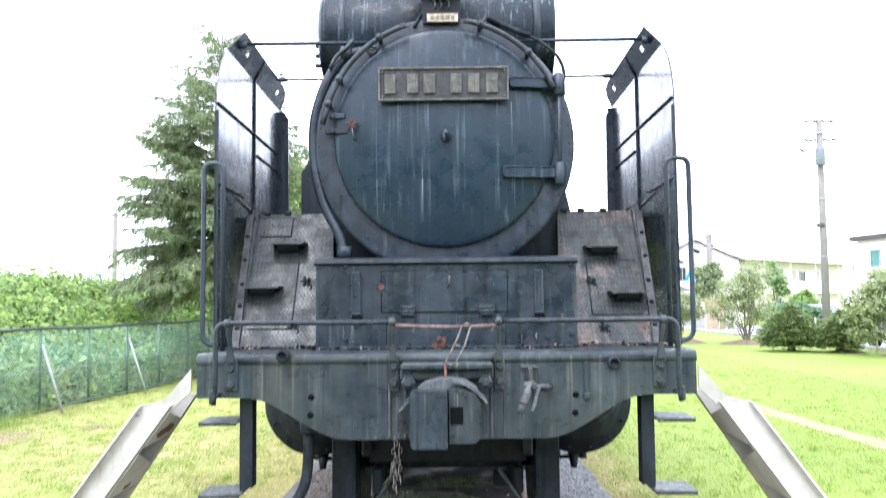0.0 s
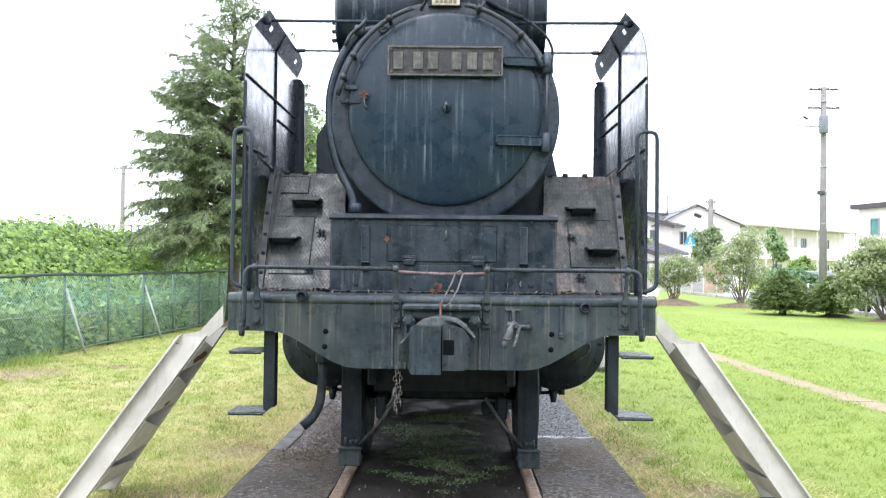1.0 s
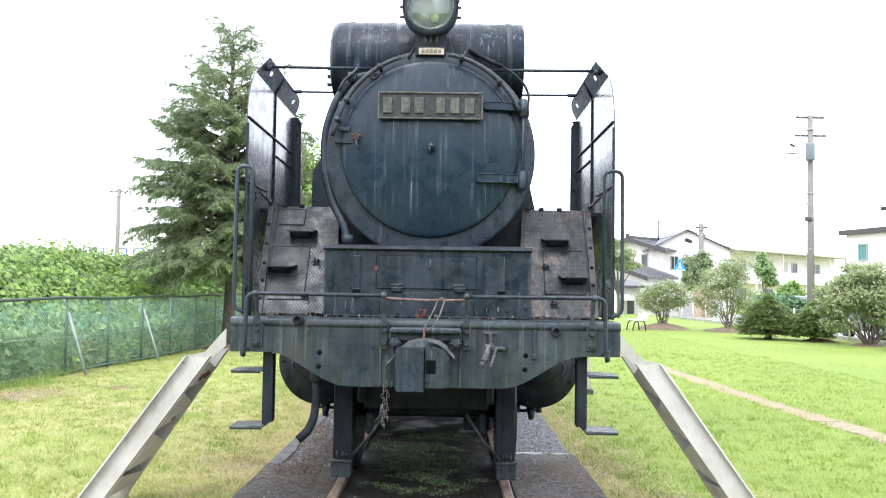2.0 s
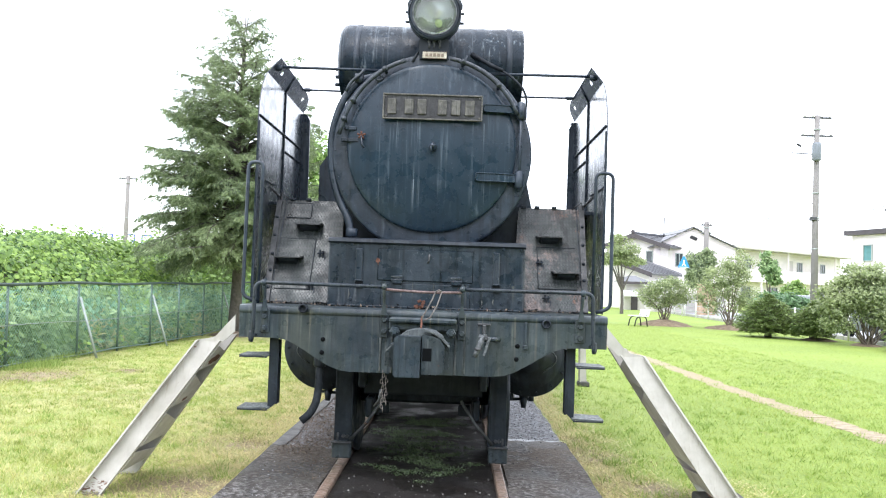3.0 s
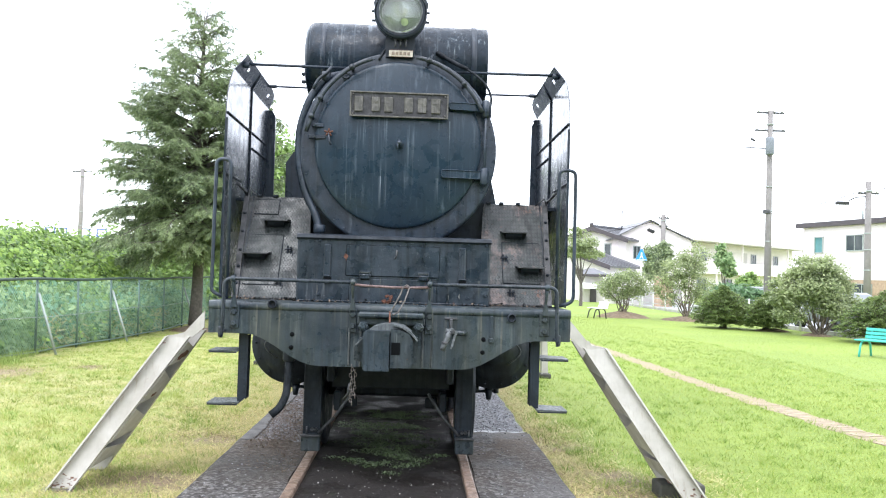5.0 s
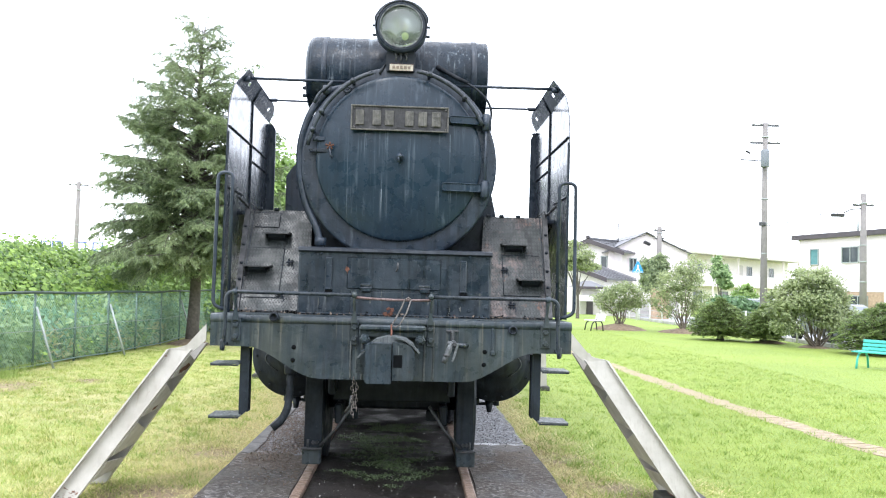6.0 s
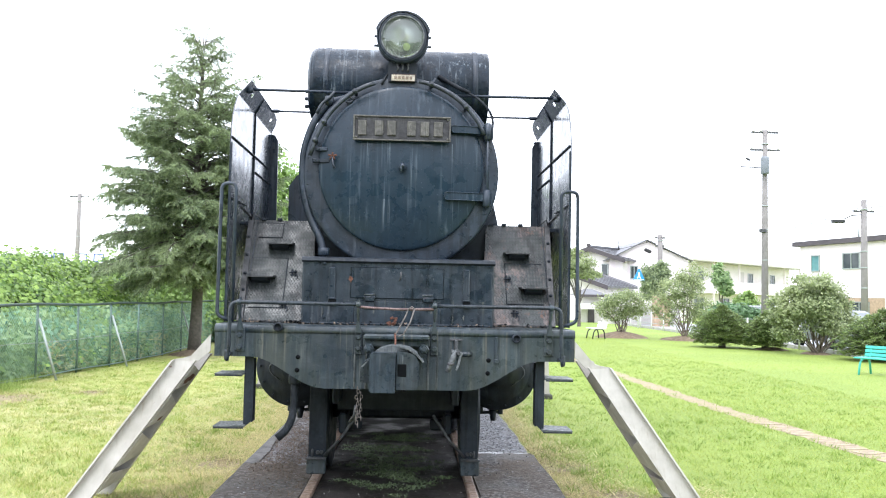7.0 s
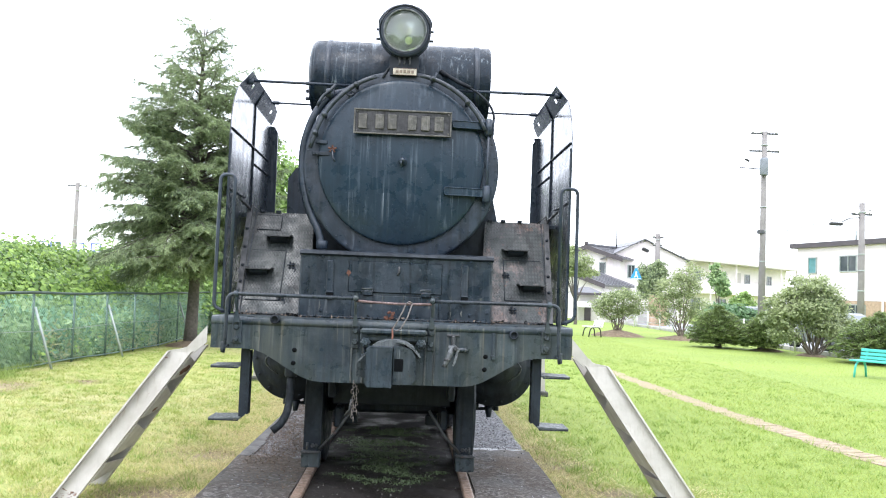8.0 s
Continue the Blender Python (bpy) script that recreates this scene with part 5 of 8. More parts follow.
for k in range(12):
    box(bm, (0.30 + rr.uniform(-0.035, 0.03), 0.838 + rr.uniform(-0.004, 0.004), 3.085 + rr.uniform(-0.04, 0.03)), (rr.uniform(0.008, 0.022), 0.006, rr.uniform(0.008, 0.020)), 0.001, Euler((0, rr.uniform(-1, 1), 0)))
tagged(part("rust_flakes", bm, "rust_flake", heater, "patch of flaking rust"), kind="stuff")
part("lamp_lead", T(rounded([(-0.16, 0.56, 2.90), (-0.12, 0.58, 2.98), (-0.07, 0.62, 3.04)], 0.04), 0.009, 8), "rubber", loco)

# smoke deflectors: upright plate, inward-folded top, rear return, ribs
for s in (-1, 1):
    xo = 1.207 if s < 0 else 1.216
    out = [(0.375, 1.14), (0.375, 2.40), (0.385, 2.50), (0.415, 2.60), (0.47, 2.69), (0.545, 2.765), (0.60, 2.80), (2.06, 2.785), (2.06, 1.14)]
    bm = bmesh.new()
    prism(bm, out, s * xo, s * (xo + 0.007), "x")
    dfl = part("smoke_deflector", bm, "deflector_paint", loco, "tall wet-black smoke deflector plate")
    bm = bmesh.new()
    f0, f1 = s * xo, s * (xo - 0.074)
    outline = [(0.60, 0.0), (2.06, 0.0), (2.02, 0.55), (1.94, 0.88), (1.80, 1.0), (0.70, 1.0)]
    slots = [[(y - 0.035, 0.42), (y + 0.035, 0.42), (y + 0.035, 0.62), (y - 0.035, 0.62)] for y in (0.91, 1.78)]

    def on_fold(y, w, up):
        return (f0 + (f1 - f0) * w + s * 0.6 * up, y, 2.80 - 0.01 * (y - 0.6) + w * (0.132 - 0.01 * (y - 0.7)) + up)
    for up in (0.0, 0.006):
        ring_edges = []
        for loop in [outline] + slots:
            vs = [bm.verts.new(on_fold(y, w, up)) for y, w in loop]
            ring_edges += [bm.edges.new((vs[k], vs[(k + 1) % len(vs)])) for k in range(len(vs))]
        bmesh.ops.triangle_fill(bm, edges=ring_edges, use_beauty=True)
    for loop in [outline] + slots:
        for k in range(len(loop)):
            a, c = loop[k], loop[(k + 1) % len(loop)]
            bm.faces.new([bm.verts.new(on_fold(y, w, up)) for y, w, up in ((*a, 0.0), (*c, 0.0), (*c, 0.006), (*a, 0.006))])
    part("top_fold", bm, "deflector_paint", dfl)
    part("fold_seam", T([on_fold(1.24, 0.02, -0.004), on_fold(1.24, 0.98, -0.004)], 0.006, 6), "paint", dfl)
    w = 0.066 if s < 0 else 0.048
    bm = bmesh.new()
    prism(bm, [(s * xo, 1.90), (s * xo, 2.775), (s * (xo - 0.02), 2.775), (s * (xo - 0.04), 2.768), (s * (xo - w + 0.02), 2.755), (s * (xo - w), 2.72), (s * (xo - w - 0.004), 1.90)], 2.03, 2.056)
    part("rear_return", soften(bm, 0.004, 1), "paint", dfl)
    for z, y0, y1 in ((2.45, 0.39, 1.95), (2.325, 1.30, 1.98), (2.02, 0.38, 1.0)):
        part("horizontal_rib", B((s * (xo - 0.006), (y0 + y1) / 2, z), (0.016, y1 - y0, 0.010), 0.003), "pipe", dfl)
    part("upright_rib", B((s * (xo - 0.006), 1.24, 2.0), (0.012, 0.010, 1.6), 0.002), "paint", dfl)
    part("front_edge_bar", B((s * (xo - 0.004), 0.385, 1.78), (0.012, 0.018, 1.26), 0.003), "paint", dfl)
    # brace rods to the smokebox
    rod = part("brace_rod", T([(s * (xo - 0.035), 0.74, 2.875), (s * 0.40, 0.74, 2.872)], 0.011, 10), "paint", dfl)
    part("rod_boss", lathe(bmesh.new(), [(0.0, -0.03), (0.022, -0.02), (0.022, 0.02), (0.0, 0.03)], (s * (xo - 0.05), 0.73, 2.865), 10, "x"), "paint", rod)
    rod = part("brace_rod", T([(s * (xo - 0.07), 1.66, 2.912), (s * 0.45, 1.66, 2.908)], 0.009, 10), "paint", dfl)
    part("rod_boss", lathe(bmesh.new(), [(0.009, -0.04), (0.017, -0.02), (0.017, 0.02), (0.009, 0.035)], (s * (xo - 0.10), 1.66, 2.912), 10, "x"), "paint", rod)
    # small stay from the edge angle to the deflector
    part("deflector_stay", T([(s * 1.155, 0.93, 1.93), (s * 1.19, 0.70, 1.985)], 0.010, 8), "steel", dfl)
    part("corner_lug", T([(s * 1.06, 0.90, 1.90), (s * 1.125, 0.88, 1.955), (s * 1.15, 0.92, 1.90)], 0.006, 6), "steel", dfl)

# things beside the smokebox
bm = bmesh.new()
prism(bm, [(-0.96, 1.90), (-0.96, 2.25), (-0.90, 2.34), (-0.70, 2.42), (-0.68, 1.90)], 1.55, 2.2)
part("air_tank_cover", soften(bm, 0.02, 2), "paint", loco)
bm = bmesh.new()
prism(bm, [(0.60, 1.90), (0.60, 2.3), (0.74, 2.17), (0.80, 1.90)], 1.3, 1.9)
part("steam_pipe_casing", soften(bm, 0.01, 1), "paint", loco, "brown-stained steam pipe casing")

# cylinders, drain cocks
for s in (-1, 1):
    cx = s * 0.80
    bm = lathe(bmesh.new(), [(0.0, 1.10), (0.11, 1.10), (0.12, 1.13), (0.20, 1.15), (0.25, 1.165), (0.26, 1.18), (0.315, 1.18), (0.322, 1.20), (0.322, 1.95), (0.0, 1.96)], (cx, 0, 0.77), 56)
    cyl = part("cylinder", bm, "under", loco, "black steam cylinder with a round cover")
    stud = part("cover_stud", lathe(bmesh.new(), [(0.009, 0.0), (0.009, -0.010), (0.0, -0.013)], (0, 0, 0), 6, "y", False), "under", cyl)
    stud.location = (cx + 0.288, 1.18, 0.77)
    for k in range(1, 14):
        a = 2 * math.pi * k / 14
        share("cover_stud", stud, cyl, Matrix.Translation((cx + 0.288 * math.cos(a), 1.18, 0.77 + 0.288 * math.sin(a))))
    part("valve_chest", lathe(bmesh.new(), [(0.0, 1.05), (0.12, 1.06), (0.16, 1.10), (0.165, 1.9)], (s * 0.74, 0, 1.22), 32), "under", cyl)
    bm = bmesh.new()
    for dx in (-0.09, 0.0, 0.07):
        tube(bm, [(s * 0.76 + dx, 1.25, 0.47), (s * 0.76 + dx, 1.24, 0.41)], 0.022, 8)
    tube(bm, [(s * 0.77, 1.24, 0.45), (s * 0.77, 1.22, 0.36)], 0.03, 8, [0.035, 0.018])
    tube(bm, [(s * 0.64, 1.24, 0.42), (s * 0.84, 1.24, 0.43)], 0.012, 8)
    part("drain_cock", bm, "under", cyl)
    pts = [(cx + s * (0.10 + 0.10 * math.sin(k * math.pi / 10)), 1.085, 0.86 - 0.20 * k / 10) for k in range(11)]
    part("oil_pipe", T(pts, 0.006, 6), "worn_rib", cyl, "thin bent oil pipe")
    part("cover_boss", lathe(bmesh.new(), [(0.0, 1.06), (0.05, 1.062), (0.06, 1.075), (0.062, 1.105)], (cx - s * 0.02, 0, 0.77), 20), "paint", cyl)

# footsteps at both ends of the beam
for s in (-1, 1):
    xb = s * 0.975
    bm = bmesh.new()
    prism(bm, [(s * 0.945, 0.93), (s * 1.002, 0.93), (s * 1.002, 0.52), (s * 1.0, 0.475), (s * 0.99, 0.462), (s * 0.945, 0.50)], 0.085, 0.10)
    box(bm, (s * 0.945, 0.125, 0.70), (0.012, 0.09, 0.42), 0.002)
    st = part("footstep_hanger", bm, "under", loco, "black step hanger")
    for z, x0, x1 in ((0.803, 1.0, 1.185), (0.462, 0.985, 1.185)):
        bm = bmesh.new()
        prism(bm, [(s * x0, z), (s * (x0 + 0.02), z + 0.004), (s * (x1 - 0.02), z - 0.002), (s * x1, z + 0.004), (s * x1, z + 0.010), (s * (x1 - 0.02), z + 0.008), (s * (x0 + 0.02), z + 0.014), (s * x0, z + 0.012)], 0.02, 0.25)
        fs = part("footstep", bm, "hood_steel", st, "worn steel foot step")
        part("step_lip", B((s * (x0 + x1) / 2, 0.018, z - 0.002), (abs(x1 - x0) * 0.98, 0.006, 0.010), 0.002), "under", fs)

# guard irons over the rails, with chock blocks
for s in (-1, 1):
    bm = B((s * 0.545 - 0.01, 0.51, 0.48), (0.115, 0.025, 0.62), 0.004)
    box(bm, (s * 0.49 - 0.01, 0.60, 0.48), (0.025, 0.2, 0.62), 0.004)
    gi = part("guard_iron", bm, "under", loco, "heavy black guard iron above the rail")
    part("guard_shoe", B((s * 0.545 - 0.008, 0.492, 0.135), (0.132, 0.07, 0.115), 0.006), "coupler_steel", gi, "grey block at the foot")
    part("shoe_lip", B((s * 0.545 - 0.008, 0.45, 0.188), (0.140, 0.03, 0.012), 0.003), "steel", gi)
    part("shoe_stud", T([(s * 0.575 - 0.008, 0.49, 0.19), (s * 0.575 - 0.008, 0.49, 0.245)], 0.008, 8), "steel", gi)
    bm = bolts(bmesh.new(), [(s * 0.545, 0.497, 0.225), (s * 0.52, 0.497, 0.225)], 0.014, 0.02)
    part("shoe_bolt", bm, "steel", gi)
    part("guard_brace", T([(s * 0.50, 0.49, 0.20), (s * 0.38, 0.48, 0.33), (s * 0.27, 0.46, 0.50)], 0.011, 8), "steel", gi)

# brake hose on one side
pts = rounded([(-0.668, 0.10, 0.86), (-0.668, 0.08, 0.62), (-0.674, 0.05, 0.52), (-0.708, 0.02, 0.445), (-0.762, 0.0, 0.400)], 0.06, 5)
hose = part("brake_hose", T(pts, 0.026, 14), "rubber", loco, "thick black rubber hose hanging from the beam")
part("hose_collar", lathe(bmesh.new(), [(0.038, 0.03), (0.042, 0.02), (0.042, -0.02), (0.038, -0.03)], (-0.668, 0.09, 0.775), 14, "z"), "under", hose)

# hanging chain
ch = bmesh.new()
for x0, z0, links in ((-0.245, 0.735, 13), (-0.224, 0.70, 9)):
    for i in range(links):
        z = z0 - i * 0.020
        x = x0 + 0.006 * math.sin(i * 1.7)
        ring = []
        for k in range(10):
            a = 2 * math.pi * k / 9
            u, w = 0.008 * math.cos(a), 0.0145 * math.sin(a)
            ring.append((x + (u if i % 2 else 0.002), -0.03 + (0.002 if i % 2 else u), z + w))
        tube(ch, ring, 0.0027, 6)
part("chain", ch, "dull_chain", loco, "short rusty safety chain")
part("chain_bar", T([(-0.25, 0.0, 0.62), (-0.262, 0.02, 0.55), (-0.30, 0.10, 0.50)], 0.010, 8, [0.013, 0.011, 0.009]), "steel", loco)

# air cock: flange, valve body, nut, lever and a short hose end
bm = B((0.395, -0.012, 1.062), (0.085, 0.012, 0.014), 0.003)
box(bm, (0.397, -0.03, 1.03), (0.022, 0.05, 0.06), 0.004)
ck = part("air_cock", bm, "steel", loco, "grey air cock with a lever and short hose end")
bm = T([(0.40, -0.02, 0.985), (0.40, -0.12, 0.985)], 0.02, 12)
tube(bm, [(0.36, -0.12, 0.992), (0.435, -0.12, 0.972)], 0.015, 10)
part("valve_body", bm, "silver", ck)
part("hose_end", T([(0.385, -0.12, 0.985), (0.372, -0.13, 0.945), (0.350, -0.13, 0.895), (0.338, -0.13, 0.862)], 0.02, 12, [0.017, 0.020, 0.018, 0.016]), "silver", ck)
part("hose_clip", lathe(bmesh.new(), [(0.022, -0.008), (0.024, -0.005), (0.024, 0.005), (0.022, 0.008)], (0.358, -0.13, 0.912), 12, "z"), "steel", ck)
part("cock_lever", soften(prism(bmesh.new(), [(0.418, 0.99), (0.432, 0.985), (0.412, 0.905), (0.398, 0.872), (0.388, 0.876), (0.398, 0.91)], -0.155, -0.145), 0.002, 1), "silver", ck)
part("cock_nut", bolts(bmesh.new(), [(0.405, -0.14, 0.985)], 0.016, 0.02), "steel", ck)
part("branch_pipe", T([(0.43, -0.06, 0.972), (0.475, -0.05, 0.970), (0.49, -0.02, 0.97)], 0.018, 12), "beam_paint", ck)

# underframe and wheels in shadow
bm = bmesh.new()
for s in (-1, 1):
    box(bm, (s * 0.42, 3.6, 0.85), (0.05, 6.4, 0.55), 0.01)
box(bm, (0, 0.62, 0.72), (0.86, 0.06, 0.42), 0.01)
box(bm, (0, 0.95, 0.48), (0.80, 0.05, 0.12), 0.01)
part("main_frame", bm, "under", loco)
bm = bmesh.new()
for s in (-1, 1):
    box(bm, (s * 0.30, 0.85, 0.38), (0.09, 0.06, 0.08), 0.01)
    box(bm, (s * 0.38, 1.2, 0.42), (0.05, 1.3, 0.14), 0.01)
part("pony_truck", bm, "under", loco)


def wheelset(y, r, spokes):
    for s in (-1, 1):
        bm = lathe(bmesh.new(), [(r - 0.075, -0.06), (r - 0.005, -0.055), (r, -0.03), (r + 0.002, 0.03), (r + 0.03, 0.045), (r + 0.03, 0.07), (r - 0.075, 0.075)], (0, y, r), 48, "x")
        tyre = part("wheel", bm, "under", loco)
        tyre.location.x = s * 0.585
        tyre.scale.x = -s
        bm = bmesh.new()
        for k in range(spokes):
            a = 2 * math.pi * k / spokes
            tube(bm, [(0, y + 0.06 * math.cos(a), r + 0.06 * math.sin(a)), (0, y + (r - 0.06) * math.cos(a), r + (r - 0.06) * math.sin(a))], 0.03, 8)
        lathe(bm, [(0.0, -0.07), (0.1, -0.065), (0.11, 0.06), (0.0, 0.07)], (0, y, r), 24, "x")
        part("spokes", bm, "under", tyre)
    part("axle", T([(-0.6, y, r), (0.6, y, r)], 0.075, 16), "under", loco)


# unseen box added to stop light coming under the engine from behind
part("underside_blocker", B((0, 7.6, 0.62), (1.0, 2.4, 0.95), 0.02), "under", loco)
part("frame_stretcher", B((0, 2.2, 0.62), (0.8, 0.05, 0.75), 0.01), "under", loco)
wheelset(1.32, 0.43, 10)
for y in (3.1, 4.75, 6.4):
    wheelset(y, 0.76, 15)


# ---- white support struts that prop the engine ----
def channel(bm, top, bottom, width, depth, s):
    """A steel channel with level ends: a web between two flanges that stand off along y by depth."""
    t = 0.012
    prof = [(-width / 2, depth), (-width / 2, 0), (width / 2, 0), (width / 2, depth), (width / 2 - t, depth), (width / 2 - t, -math.copysign(0.008, -depth)), (-width / 2 + t, -math.copysign(0.008, -depth)), (-width / 2 + t, depth)]
    ends = [[bm.verts.new((p[0] + a * s, p[1] + c, p[2])) for a, c in prof] for p in (top, bottom)]
    k = len(prof)
    bm.faces.new(ends[0])
    bm.faces.new(ends[1][::-1])
    for i in range(k):
        bm.faces.new((ends[0][i], ends[0][(i + 1) % k], ends[1][(i + 1) % k], ends[1][i]))
    return bm


def plate4(pts, thick):
    """A thin flat plate over four corners."""
    bm = bmesh.new()
    pts = [Vector(p) for p in pts]
    nn = (pts[1] - pts[0]).cross(pts[2] - pts[0]).normalized() * thick
    a = [bm.verts.new(p) for p in pts]
    c = [bm.verts.new(p + nn) for p in pts]
    bm.faces.new(a)
    bm.faces.new(c[::-1])
    for i in range(4):
        j = (i + 1) % 4
        bm.faces.new((a[i], a[j], c[j], c[i]))
    return bm


def strut(x, s, y, label, rusted=()):
    ob = thing("support_strut", (x, y, -0.05), label, "support strut", "struts propping the engine")

    def P(px, py, pz):
        return (s * px, py, pz + 0.05)
    w = 0.155
    part("front_channel", channel(bmesh.new(), P(0.05, -0.02, 0.90), P(0.685, -0.24, -0.05), w, -0.05, s), "white_steel", ob)
    part("back_channel", channel(bmesh.new(), P(0.02, 0.30, 0.92), P(0.665, 0.28, -0.05), 0.12, 0.05, s), "white_steel", ob)
    bm = prism(bmesh.new(), [P(a, 0, c)[::2] for a, c in ((0.128, 0.902), (0.02, 0.918), (-0.112, 1.07), (-0.112, 0.962), (-0.03, 0.885))], -0.03, -0.015)
    part("head_gusset", bm, "white_steel", ob, "bright white head plate")

    def front(t, inner=True):
        return Vector(P(0.05 + 0.635 * t + (-w / 2 if inner else w / 2), -0.02 - 0.22 * t, 0.90 - 0.95 * t))

    def back(t, inner=True):
        return Vector(P(0.02 + 0.645 * t + (-0.06 if inner else 0.06), 0.30 - 0.02 * t, 0.92 - 0.97 * t))
    # closed outer side, laced inner side
    part("side_plate", plate4((front(0.02, False), back(0.02, False), back(0.86, False), front(0.86, False)), 0.006), "white_steel", ob)
    # the inner side is closed by slanting webs with an opening above each one
    for t0, t1 in ((0.0, 0.195), (0.20, 0.445), (0.45, 0.70), (0.705, 0.86)):
        lean = t0 + 0.62 * (t1 - t0)
        part("side_web", plate4((front(t1), back(t1), back(lean), front(t0 + 0.03)), 0.006), "white_steel", ob)
        part("web_lip", plate4((front(t1), back(t1), back(t1) + Vector((s * 0.13, 0, 0.02)), front(t1) + Vector((s * 0.13, 0, 0.02))), 0.006), "white_steel", ob)
    # rust eaten through the webs: ragged thin scabs
    rr = random.Random(23)
    for t0, t1, u0, v0, ru, rv in rusted:
        off = Vector((0, 0, 0))
        ring = []
        for k in range(18):
            a, q = k * math.pi / 9, rr.uniform(0.55, 1.1)
            u, v = u0 + ru * q * math.cos(a), v0 + rv * q * math.sin(a)
            p = (front(t0) + off).lerp(back(t0) + off, u).lerp(front(t1).lerp(back(t1), u), v)
            ring.append(p + Vector((-s * 0.007, 0, -0.003)))
        bm = bmesh.new()
        a = [bm.verts.new(p) for p in ring]
        c = [bm.verts.new(p + Vector((s * 0.012, 0, 0.004))) for p in ring]
        bm.faces.new(a)
        bm.faces.new(c[::-1])
        for k in range(18):
            bm.faces.new((a[k], a[(k + 1) % 18], c[(k + 1) % 18], c[k]))
        part("rust_scab", bm, "rust_flake", ob, "ragged rusted-through patch")
    # flaking rust at the foot of the front channel
    bm = bmesh.new()
    for k in range(26):
        t = 1.0 - rr.random() ** 1.6 * 0.09
        dx = rr.uniform(-0.062, 0.062)
        box(bm, P(0.05 + 0.635 * t + dx, -0.022 - 0.22 * t, 0.90 - 0.95 * t), (rr.uniform(0.01, 0.03), 0.006, rr.uniform(0.012, 0.04)), 0.001, Euler((0.2, rr.uniform(-0.6, 0.6), 0)))
    tagged(part("foot_rust", bm, "rusty", ob, "flaking brown rust at the foot"), kind="stuff")
    for yy in (-0.25, 0.30):
        part("foot_plate", B((s * 0.685, yy, 0.004), (0.19, 0.07, 0.014), 0.002), "dull_chain", ob, "corroded foot plate")
    return ob


strut(-1.30, -1, 0.0, "white-painted laced steel strut, rust at its head, on the grass",
      ((0.0, 0.195, 0.45, 0.76, 0.36, 0.20), (0.20, 0.445, 0.5, 0.9, 0.13, 0.06)))
strut(1.305, 1, -0.05, "white-painted laced steel strut beside a rusty block")


def rear_prop(x, s, y):
    """A prop further along: a pad, an upright plate column and a raking head."""
    ob = thing("rear_prop", (x, y, -0.05), "white steel prop with a dark foot pad further along the engine", "support strut", "props further along")
    part("foot_pad", soften(B((0.0, 0.0, 0.03), (0.15, 0.20, 0.07)), 0.012, 1), "dark_concrete", ob, "dark concrete foot pad")
    part("column", soften(prism(bmesh.new(), [(-s * 0.045, 0.06), (s * 0.045, 0.06), (s * 0.02, 0.62), (-s * 0.62, 1.12), (-s * 0.68, 1.06), (-s * 0.06, 0.55)], -0.012, 0.012), 0.003, 1), "white_steel", ob)
    for yy in (-0.05, 0.05):
        part("flange", soften(prism(bmesh.new(), [(-s * 0.055, 0.06), (-s * 0.04, 0.06), (-s * 0.05, 0.55), (-s * 0.065, 0.55)], yy - 0.03, yy + 0.03), 0.003, 1), "white_steel", ob)
    return ob


rear_prop(2.03, 1, 6.3)
rear_prop(-2.06, -1, 7.0)
ob = thing("footing_block", (1.93, -0.06, -0.05), "black oily footing block with rusty scraps beside the strut", "footing block")
part("block", soften(B((0, 0, 0.045), (0.30, 0.20, 0.10)), 0.015, 2), "dark_concrete", ob)
bm = bmesh.new()
rr = random.Random(31)
for k in range(16):
    box(bm, (rr.uniform(-0.07, 0.10), rr.uniform(-0.08, 0.06), 0.10 + rr.uniform(0, 0.02)), (rr.uniform(0.02, 0.06), rr.uniform(0.01, 0.03), rr.uniform(0.006, 0.02)), 0.002, Euler((rr.uniform(-0.4, 0.4), rr.uniform(-0.5, 0.5), rr.uniform(0, 3))))
tagged(part("rust_scraps", bm, "rusty", ob, "rusty flakes lying on the block"), kind="stuff")

# ---- fence along the west side ----
def fence_x(y):
    return -5.72 + 0.085 * (y - 5.5) if y < 12 else -5.17 - 0.02 * (y - 12)


def chain_link(y0, y1):
    """One bay of diagonal wires between two posts."""
    bm = bmesh.new()
    h, pitch, r = 1.02, 0.062, 0.0021
    L = y1 - y0
    k = int((L + h) / pitch)
    for i in range(k):
        for d in (1, -1):
            a = i * pitch - (h if d > 0 else 0)
            z0, z1 = 0.0, h
            s0, s1 = a, a + d * h if d > 0 else a - h
            lo, hi = (s0, z0), (s1, z1)
            pts = []
            for (s, z), (s2, z2) in ((lo, hi), (hi, lo)):
                t = 0.0
                if s < 0 and s2 != s:
                    t = (0 - s) / (s2 - s)
                if s > L and s2 != s:
                    t = (L - s) / (s2 - s)
                if t > 1:
                    t = None
                if t is None:
                    pts = None
                    break
                pts.append((s + (s2 - s) * t, z + (z2 - z) * t))
            if not pts or abs(pts[0][0] - pts[1][0]) < 0.02:
                continue
            y_a, y_b = y0 + pts[0][0], y0 + pts[1][0]
            tube(bm, [(fence_x(y_a), y_a, 0.03 + pts[0][1]), (fence_x(y_b), y_b, 0.03 + pts[1][1])], r, 3, None, False)
    return bm


